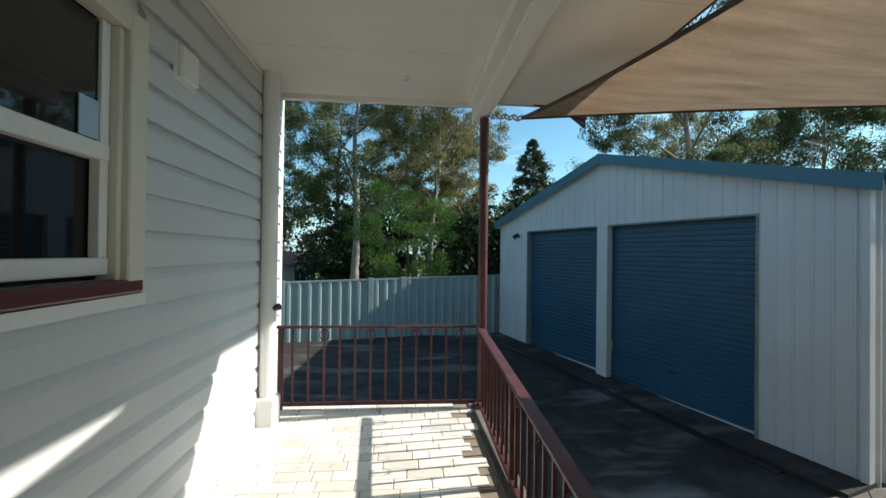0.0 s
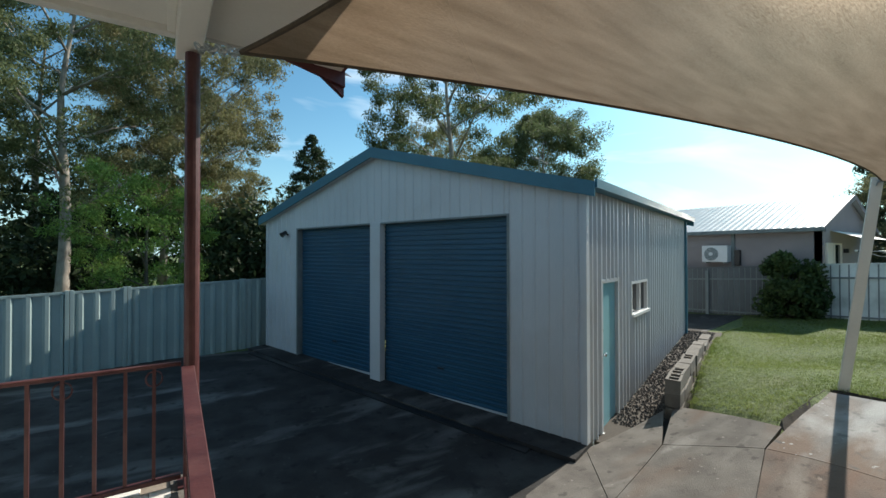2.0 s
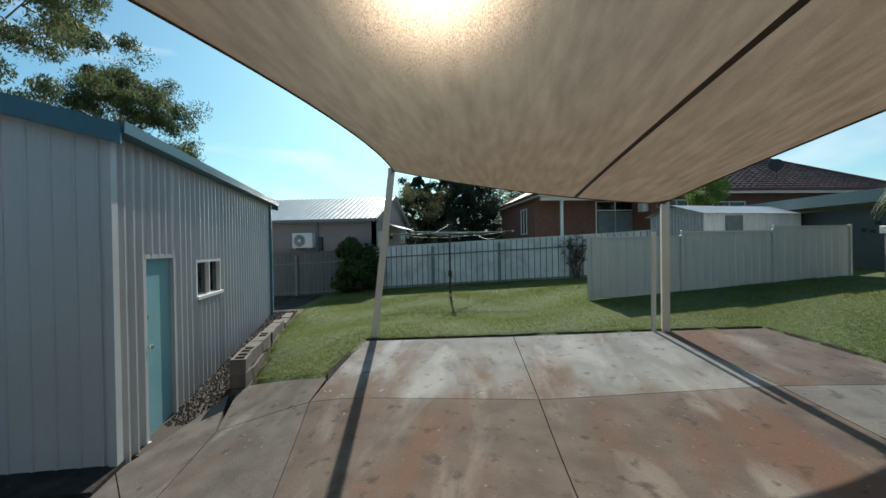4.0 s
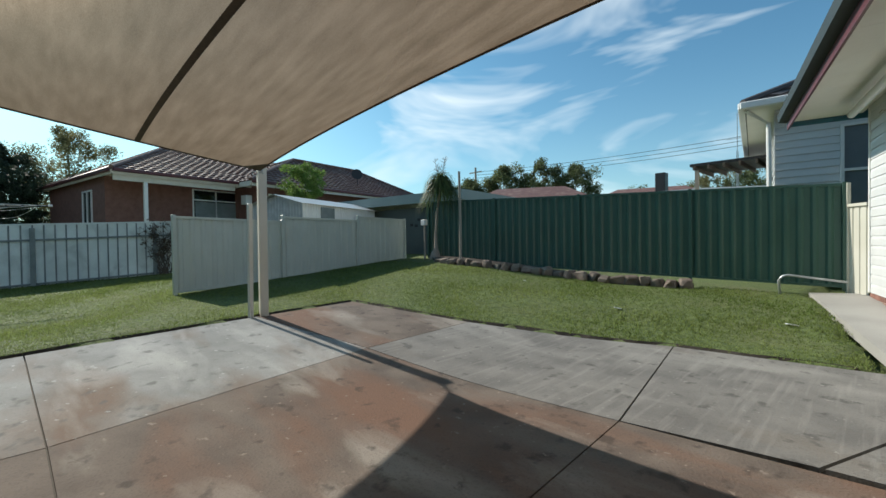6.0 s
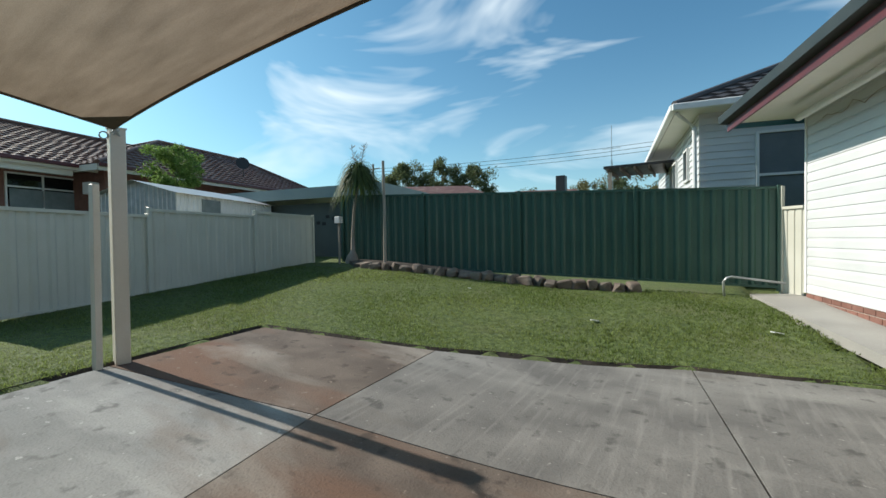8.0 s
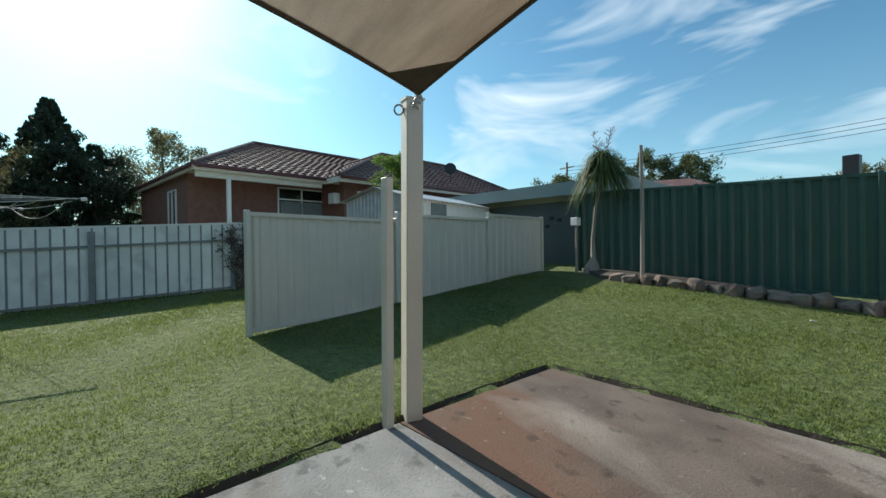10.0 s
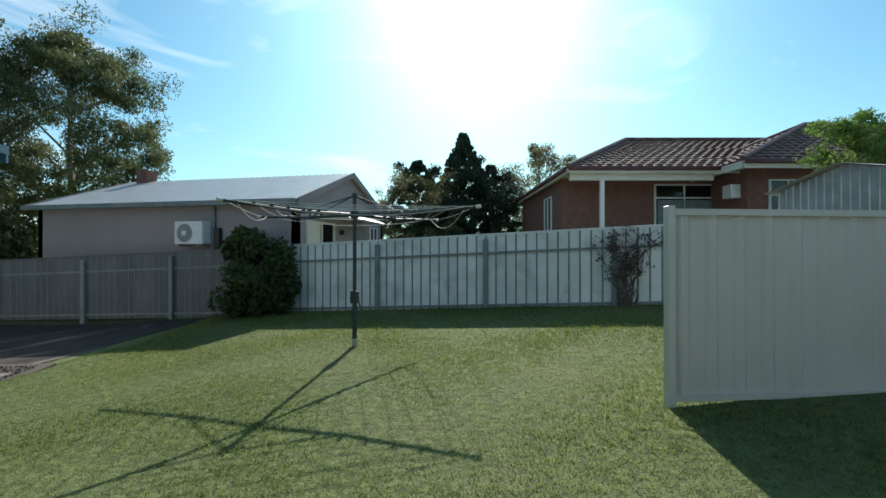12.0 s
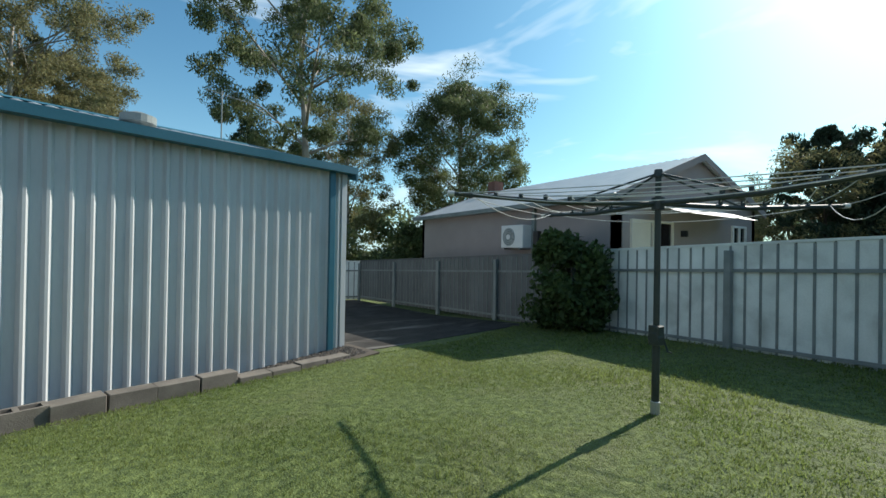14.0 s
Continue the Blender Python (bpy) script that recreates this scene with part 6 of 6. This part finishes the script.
def tiled_slope(house, a, b, c, d, rows, cols, material, name="roof_slope"):
    """A tiled roof plane over the corners a, b (eave) and c, d (ridge, above b and a), as lapped rows of curved tiles."""
    a, b, c, d = map(Vector, (a, b, c, d))
    nrm = (b - a).cross(d - a).normalized()
    if nrm.z < 0:
        nrm = -nrm
    s = Shape()
    for r in range(rows):
        t0, t1 = r / rows, (r + 1) / rows
        l0, l1, u0, u1 = a.lerp(d, t0), b.lerp(c, t0), a.lerp(d, t1), b.lerp(c, t1)
        n = max(1, round(cols * (l1 - l0).length / max(0.01, (b - a).length)))
        for i in range(n):
            q = [l0.lerp(l1, i / n), l0.lerp(l1, (i + 0.5) / n), l0.lerp(l1, (i + 1) / n), u0.lerp(u1, (i + 1) / n), u0.lerp(u1, (i + 0.5) / n), u0.lerp(u1, i / n)]
            h = [0.035, 0.07, 0.035, 0.0, 0.03, 0.0]
            k = len(s.v)
            s.v += [tuple(p + nrm * o) for p, o in zip(q, h)]
            s.v += [tuple(q[0] - nrm * 0.01), tuple(q[2] - nrm * 0.01)]
            s.f += [(k, k + 1, k + 4, k + 5), (k + 1, k + 2, k + 3, k + 4), (k + 6, k + 7, k + 2, k + 1, k)]
    return part(name, s, material, house)


def hip_roof(house, x0, x1, y0, y1, ze, zr, inset0, inset1, material, rows=16, pitch=0.3):
    """Ridge along y, hipped at both ends by inset0 and inset1."""
    xc = (x0 + x1) / 2
    r0, r1 = (xc, y0 + inset0, zr), (xc, y1 - inset1, zr)
    tiled_slope(house, (x0, y0, ze), (x0, y1, ze), r1, r0, rows, int((y1 - y0) / pitch), material)
    tiled_slope(house, (x1, y0, ze), (x1, y1, ze), r1, r0, rows, int((y1 - y0) / pitch), material)
    tiled_slope(house, (x0, y0, ze), (x1, y0, ze), r0, r0, rows, int((x1 - x0) / pitch), material)
    tiled_slope(house, (x0, y1, ze), (x1, y1, ze), r1, r1, rows, int((x1 - x0) / pitch), material)
    for p, q in (((x0, y0, ze), r0), ((x1, y0, ze), r0), ((x0, y1, ze), r1), ((x1, y1, ze), r1), (r0, r1)):
        part("ridge_tiles", Shape().tube([Vector(p) + Vector((0, 0, 0.05)), Vector(q) + Vector((0, 0, 0.05))], 0.085, 8), material, house)


bh = thing("brick_house", (0, 0, 0), "red brick house with a brown tiled hip roof and porch post", "house", m=pose(20.3, -1.9, 0, 0, 0, 12) @ pose(-20.3, 1.9, 0))
hip_roof(bh, 20.3, 28.8, -14.0, -1.9, 3.45, 5.37, 0.5, 3.56, M_ROOFTILE, 16)
part("wall", Shape().box(21.6, 28.2, -13.5, -2.1, 0.2, 3.36), M_BRICK, bh)
part("eave_lining", Shape().box(20.35, 28.7, -13.9, -1.95, 3.36, 3.40), M_CREAM, bh)
part("fascia", Shape().box(20.25, 20.28, -14.0, -1.9, 3.28, 3.42), M_CREAM, bh)
part("gutter", Shape().box(20.13, 20.24, -14.0, -1.9, 3.36, 3.48), M_MAROON, bh, bevel=0.015)
part("fascia", Shape().box(20.3, 28.8, -1.9, -1.87, 3.28, 3.42), M_CREAM, bh)
part("gutter", Shape().box(20.3, 28.8, -1.865, -1.77, 3.36, 3.48), M_MAROON, bh, bevel=0.015)
part("porch_beam", Shape().box(20.42, 20.54, -6.3, -2.0, 3.10, 3.36), M_CREAM, bh)
part("post", Shape().box(20.42, 20.54, -3.03, -2.91, 0.0, 3.12), M_WHITE, bh, bevel=0.01)
window_part(bh, 5.15, 7.0, 1.45, 3.12, pose(21.6, 0, 0, 0, 0, -90), 1, 2.72)
part("window_shade", Shape().box(21.55, 21.57, -6.95, -5.2, 1.5, 2.65), M_BATTEN, bh)
window_part(bh, 22.9, 23.8, 1.7, 2.9, pose(0, -2.1, 0, 0, 0, 180) @ pose(-46.7, 0, 0), 1)
# wing towards the yard
hip_roof(bh, 19.3, 25.3, -19.0, -6.35, 3.45, 5.29, 4.0, 4.3, M_ROOFTILE, 14)
part("wall", Shape().box(19.95, 24.8, -18.4, -6.95, 0.2, 3.36), M_BRICK, bh)
part("eave_lining", Shape().box(19.35, 25.2, -18.9, -6.4, 3.36, 3.40), M_CREAM, bh)
part("fascia", Shape().box(19.25, 19.28, -19.0, -6.35, 3.24, 3.44), M_CREAM, bh)
part("gutter", Shape().box(19.14, 19.245, -19.0, -6.35, 3.36, 3.48), M_MAROON, bh, bevel=0.015)
part("fascia", Shape().box(19.3, 25.3, -6.35, -6.32, 3.24, 3.44), M_CREAM, bh)
part("wall_unit", Shape().box(20.2, 20.6, -6.94, -6.66, 2.55, 2.95), M_APPL, bh, "small white unit under the eave", bevel=0.01)
window_part(bh, 7.6, 8.6, 1.4, 3.0, pose(19.95, 0, 0, 0, 0, -90), 1, 2.6)
window_part(bh, 9.9, 11.4, 1.4, 2.9, pose(19.95, 0, 0, 0, 0, -90), 1, 2.5)
dish = part("satellite_dish", Shape().tube([(20.2, -13.3, 3.95), (20.2, -13.3, 4.55), (20.15, -13.2, 4.62)], [0.02, 0.02, 0.02], 6).tube([(20.14, -13.2, 4.62), (20.06, -13.14, 4.64)], [0.08, 0.30], 18), M_BLACK, bh, "dark satellite dish on the roof")

# garden shed of ribbed iron
shed = thing("garden_shed", (13.4, -4.5, 0.1), "small old galvanised iron garden shed with a low gable", "shed", m=pose(13.3, -5.38, 0.12, 0, 0, 22))
fx = profile_sheet(1.9, 0, None, 0.11, 0.018, 0.014, top=lambda x: 1.80 + 0.26 * (1 - abs(x - 0.95) / 0.95))
part("wall", put_local(fx, pose(1.9, 0, 0, 0, 0, 180)), M_GALV, shed)
part("wall", put_local(profile_sheet(3.6, 0, 1.80, 0.11, 0.018, 0.014), pose(0, 0, 0, 0, 0, -90)), M_APPL, shed)
part("wall", Shape().box(1.88, 1.9, -3.6, 0, 0, 1.8), M_GALV, shed)
part("door_opening", Shape().box(-0.03, 0.0, -1.35, -0.75, 0.1, 1.72), M_BATTEN, shed)
part("roof", Shape().quad((-0.12, 0.15, 1.78), (-0.12, -3.7, 1.78), (0.95, -3.7, 2.08), (0.95, 0.15, 2.08)).quad((0.95, 0.15, 2.08), (0.95, -3.7, 2.08), (2.02, -3.7, 1.78), (2.02, 0.15, 1.78)), M_ROOFIRON, shed)

# flat-roofed carport behind the fence corner
cp = thing("carport", (12.0, -9.2, 0.1), "flat-roofed grey-green carport with a rendered wall", "carport", m=pose(11.2, -9.7, -0.02, 0, 0, 9))
# the shade below the roof is put into this wall's darker colour
part("wall", Shape().box(0, 6.5, 0, 0.2, 0, 1.95), surf("roof_shaded_carport_wall", (0.075, 0.098, 0.095), (0.11, 0.135, 0.13), 1.3, 0.7, 0.08), cp)
part("roof", Shape().box(-0.3, 7.2, -6.0, 0.55, 2.25, 2.33), M_ROOFIRON, cp)
part("fascia", Shape().box(-0.3, 7.2, 0.55, 0.58, 2.05, 2.36), M_CARPORT, cp)
part("fascia", Shape().box(-0.33, -0.3, -6.0, 0.58, 2.05, 2.36), M_CARPORT, cp)
for i, (x, z) in enumerate(((1.4, 1.45), (1.62, 1.5), (1.75, 1.3), (1.95, 1.33))):
    part("vent_hole", Shape().box(x, x + 0.13, 0.195, 0.208, z, z + 0.09), M_BLACK, cp)

# white weatherboard house beyond the green fence
wh = thing("white_house", (0, 0, 0), "white weatherboard house with a charcoal tiled roof", "house", m=pose(4.1, -10.7, 0, 0, 0, 9.5) @ pose(-4.1, 10.7, 0))
hip_roof(wh, -4.2, 4.15, -20.0, -10.75, 3.50, 5.6, 3.8, 3.8, M_DARKTILE, 14)
part("wall", Shape().box(-3.6, 3.6, -19.5, -11.3, 0, 3.45), M_WHITE, wh)
for i in range(22):
    z = 0.2 + i * 0.15
    b = Shape()
    for x in (-3.62, 3.62):
        b.v += [(x, -11.272, z), (x, -11.30, z), (x, -11.30, z + 0.15), (x, -11.294, z + 0.15)]
    b.f += [(3, 2, 1, 0), (4, 5, 6, 7)] + [(k, (k + 1) % 4, (k + 1) % 4 + 4, k + 4) for k in range(4)]
    part("weatherboard", b, M_BOARD, wh)
    b = Shape()
    for y in (-19.5, -11.28):
        b.v += [(3.628, y, z), (3.60, y, z), (3.60, y, z + 0.15), (3.606, y, z + 0.15)]
    b.f += [(3, 2, 1, 0), (4, 5, 6, 7)] + [(k, (k + 1) % 4, (k + 1) % 4 + 4, k + 4) for k in range(4)]
    part("weatherboard", b, M_BOARD, wh)
part("eave_lining", Shape().box(-4.15, 4.1, -19.95, -10.8, 3.44, 3.47), M_SOFFIT, wh)
part("gutter", Shape().box(4.12, 4.24, -20.0, -10.72, 3.42, 3.56), M_WHITE, wh, bevel=0.015)
part("gutter", Shape().box(-4.2, 4.2, -10.78, -10.66, 3.42, 3.56), M_WHITE, wh, bevel=0.015)
part("downpipe", Shape().tube([(4.1, -10.9, 3.42), (3.72, -11.2, 3.15), (3.70, -11.2, 0.1)], 0.045, 10), M_WHITE, wh)
window_part(wh, -15.6, -14.4, 1.7, 2.9, pose(3.63, 0, 0, 0, 0, 90), 1)
window_part(wh, -13.0, -12.5, 2.2, 2.9, pose(3.63, 0, 0, 0, 0, 90), 0)
blind = window_part(wh, -2.55, -0.6, 1.2, 2.9, pose(0, -11.27, 0, 0, 0, 180), 1, 2.05)
blind.data.materials[0] = surf("slate_blue_blind", (0.10, 0.125, 0.14), (0.14, 0.165, 0.18), 3, 0.6, 0.1)

# houses further off
def far_house(x, y, z, w, d, h, rise, turn, m_wall, m_roof, label):
    f = thing("far_house", (x, y, z), label, "house", m=pose(x, y, z, 0, 0, turn))
    part("wall", Shape().box(-w / 2, w / 2, -d / 2, d / 2, -0.5, h), m_wall, f)
    r = Shape()
    a, b, c, e = (-w / 2 - 0.5, -d / 2 - 0.5, h), (w / 2 + 0.5, -d / 2 - 0.5, h), (w / 2 + 0.5, d / 2 + 0.5, h), (-w / 2 - 0.5, d / 2 + 0.5, h)
    p, q = (-w / 4, 0, h + rise), (w / 4, 0, h + rise)
    r.quad(a, b, q, p).quad(c, e, p, q).quad(b, c, q).quad(e, a, p).quad(e, c, b, a)
    part("roof", r, m_roof, f)
    for sx in (-w / 4, w / 4):
        window_part(f, sx - 0.6, sx + 0.6, 0.9, 2.1, pose(0, -d / 2 - 0.01, 0), 1)
    return f


far_house(-10.6, 32.0, -2.1, 5.2, 5.0, 2.6, 1.3, 62, M_WHITE, surf("red_iron_roof", (0.20, 0.05, 0.04), (0.28, 0.08, 0.06), 2, 0.6, 0.1), "white cottage with a red roof among the trees")
far_house(20.5, -27.0, 0.0, 10, 8, 2.9, 1.9, 30, M_BRICK, M_ROOFTILE, "brick house with a brown hip roof beyond the fence")
far_house(10.5, -22.0, 0.0, 11, 6, 2.6, 0.5, 8, M_CARPORT, M_BATTEN, "low grey house with a flat dark roof beyond the fence")
far_house(14.0, -33.0, 0.0, 9, 8, 2.9, 1.7, 20, M_BRICK, M_ROOFTILE, "brick house with a brown roof further off")
chim = thing("chimney", (10.2, -24.0, 3.1), "dark brick chimney on the low grey house", "chimney")
part("stack", Shape().box(-0.25, 0.25, -0.25, 0.25, -0.3, 1.15), M_BLACK, chim, bevel=0.02)

pergola = thing("pergola", (5.6, -16.0, 0), "dark flat pergola roof on a pale post beyond the fence", "pergola")
part("roof", Shape().box(-1.4, 0.75, -1.2, 1.0, 3.02, 3.10), M_BLACK, pergola)
for k in range(6):
    part("rafter", Shape().box(-1.4 + 0.4 * k, -1.35 + 0.4 * k, -1.2, 1.05, 2.90, 3.02), M_BARKDARK, pergola)
part("post", Shape().box(0.52, 0.62, 0.85, 0.95, -0.2, 2.90), M_WOOD, pergola)
mast = thing("radio_mast", (11.5, -48.0, 0), "thin far lattice mast with small crossbars", "mast")
ms = Shape()
for c, d in ((-0.12, -0.12), (0.12, -0.12), (0.0, 0.14)):
    ms.tube([(c, d, 0), (c * 0.5, d * 0.5, 9.0)], 0.03, 4)
for k in range(18):
    ms.tube([(-0.12, -0.1, 0.5 * k), (0.12, -0.1, 0.5 * k + 0.5)], 0.015, 3)
part("tower", ms, M_GALV, mast)
part("aerial", Shape().tube([(0, 0, 9.0), (0, 0, 12.6)], 0.04, 5).tube([(-0.9, 0, 10.2), (0.9, 0, 10.2)], 0.025, 4), M_GALV, mast)
part("flue", Shape().box(2.6, 3.0, 7.0, 7.4, 3.3, 4.05), M_BRICK, nh, "red brick chimney on the far end of the roof")

# garage roof fittings
gv = thing("roof_ventilator", (0, 0, 0), "round galvanised ventilator on the garage roof", "ventilator", m=gm @ pose(4.75, 2.7, 2.93))
part("neck", Shape().tube([(0, 0, -0.25), (0, 0, 0.06)], 0.17, 16), M_BATTEN, gv)
part("cowl", Shape().tube([(0, 0, 0.05), (0, 0, 0.10), (0, 0, 0.22), (0, 0, 0.28)], [0.17, 0.25, 0.25, 0.08], 18), M_BATTEN, gv)
ant = thing("antenna", (0, 0, 0), "thin television antenna on a pole above the garage roof", "antenna", m=gm @ pose(6.4, 3.7, 3.2))
part("mast", Shape().tube([(0, 0, -0.2), (0, 0, 1.1)], 0.014, 8), M_BATTEN, ant)
ab = Shape().tube([(-0.3, 0, 1.05), (0.6, 0, 1.0)], 0.008, 6)
for i in range(8):
    ab.tube([(-0.25 + 0.11 * i, -0.18 + 0.012 * i, 1.05 - 0.006 * i), (-0.25 + 0.11 * i, 0.18 - 0.012 * i, 1.05 - 0.006 * i)], 0.004, 4)
part("yagi", ab, M_BATTEN, ant)
for i in range(3):
    pw = thing("power_line", (0, 0, 0), "thin overhead power line far off", "power line", "power lines")
    pts = []
    for k in range(13):
        t = k / 12
        pts.append((34 - 46 * t, -36 - 6 * t, 8.0 + 0.35 * i + 1.6 * t - 1.0 * 4 * t * (1 - t)))
    part("wire", Shape().tube(pts, 0.018, 4), M_BLACK, pw)
for (x, y, h) in ((34, -36, 9.2), (-12, -42, 10.8)):
    pp = thing("power_pole", (x, y, 0), "far timber power pole with a crossarm", "power pole", "power poles")
    part("pole", Shape().tube([(0, 0, -0.3), (0, 0, h)], [0.16, 0.11], 8), M_WOOD, pp)
    part("crossarm", Shape().box(-0.9, 0.9, -0.05, 0.05, h - 0.6, h - 0.48), M_WOOD, pp)

# ---- lawn blades ----
grng = np.random.default_rng(80)
NEAR = [(8.2, -1.0), (9.0, 0.6), (10.0, 0.8), (8.6, -2.6), (10.2, 2.4), (9.5, 3.5), (7.0, 3.0)]
pts = []
xs0, xs1, ys0, ys1 = 2.2, 16.0, -9.4, 6.3
want = 230000
cand = grng.random((want * 3, 2)) * [xs1 - xs0, ys1 - ys0] + [xs0, ys0]
near = np.min(np.stack([np.hypot(cand[:, 0] - a, cand[:, 1] - b) for a, b in NEAR]), 0)
keep = grng.random(len(cand)) < np.clip(1.3 - near / 4.5, 0.36, 1.0)
cand = cand[keep][:want]
roots = []
for x, y in cand:
    if inside(LAWN_POLY, x, y) and from_edge(x, y) > 0.045 and not (y < -7.55 - (10.0 - x) * 0.267 and x > 4.6):
        roots.append((x, y, ground_z(x, y)))
roots = np.array(roots)
nb = 3
p = np.repeat(roots, nb, 0)
p[:, :2] += grng.normal(size=(len(p), 2)) * 0.018
ang = grng.random(len(p)) * 6.2832
lean = grng.normal(size=(len(p), 2)) * 0.014
hgt = (0.011 + 0.017 * grng.random(len(p))) * (1 + 0.35 * np.sin(p[:, 0] * 2.1 + np.cos(p[:, 1] * 1.7) * 2))
far = np.repeat(np.clip((np.min(np.stack([np.hypot(roots[:, 0] - a, roots[:, 1] - b) for a, b in NEAR]), 0) - 1.5) / 3.0, 0, 1), nb)
hgt = hgt * np.repeat(np.exp(grng.normal(size=len(roots)) * 0.17), nb) * (0.78 + 0.35 * far)
wid = (0.0026 + 0.0022 * grng.random(len(p))) * (1 + 0.9 * far)
dx, dy = np.cos(ang) * wid, np.sin(ang) * wid
z0 = p[:, 2] - 0.006
v = np.stack([np.stack([p[:, 0] - dx, p[:, 1] - dy, z0], 1), np.stack([p[:, 0] + dx, p[:, 1] + dy, z0], 1), np.stack([p[:, 0] + lean[:, 0], p[:, 1] + lean[:, 1], z0 + hgt + 0.004], 1)], 1).reshape(-1, 3)
me = bpy.data.meshes.new("grass")
me.vertices.add(len(v))
me.vertices.foreach_set("co", v.astype(np.float32).ravel())
me.loops.add(len(v))
me.loops.foreach_set("vertex_index", np.arange(len(v), dtype=np.int32))
me.polygons.add(len(p))
me.polygons.foreach_set("loop_start", np.arange(0, len(v), 3, dtype=np.int32))
me.update(calc_edges=True)
tagged(part("grass", me, M_BLADE), "short mown green grass blades of the lawn", "grass", kind="stuff")

# small things on the grass
for x, y, w in ((4.9, -6.3, 0.05), (2.95, -6.9, 0.06), (7.2, -7.2, 0.03)):
    scrap = part("paper_scrap", Shape().box(-w, w, -w * 0.6, w * 0.6, 0, 0.012, pose(0, 0, 0, 6, -9, 30)), M_APPL, bevel=0.003)
    scrap.location = (x, y, ground_z(x, y) + 0.022)
    tagged(scrap, "small white scrap lying on the grass", "scrap", "scraps on the lawn")

# dry creeper on the paling fence
cr = thing("dry_creeper", (15.16, -2.45, lawn(15.16, -2.45)), "dead brown creeper clinging to the paling fence", "creeper")
crr = random.Random(91)
cpts = []
for i in range(22):
    y, z = crr.uniform(-0.12, 0.12), 0.0
    line = [(0, y, -0.03)]
    for k in range(7):
        y += crr.uniform(-0.10, 0.10) * (1 + k * 0.25)
        z += crr.uniform(0.10, 0.24)
        line.append((crr.uniform(-0.05, 0.0) + 0.018 * y, y, min(z, 1.42)))
    part("stem", Shape().tube(line, [0.013 - 0.0014 * k for k in range(8)], 4), M_BARKDARK, cr)
    cpts += line[3:]
part("leaves", leaf_mesh("leaves", cpts, 0.09, 900, 0.05, 0.5, np.random.default_rng(91), 1.0, 0.6), M_BARKLEAF, cr, "few dry brown leaves")
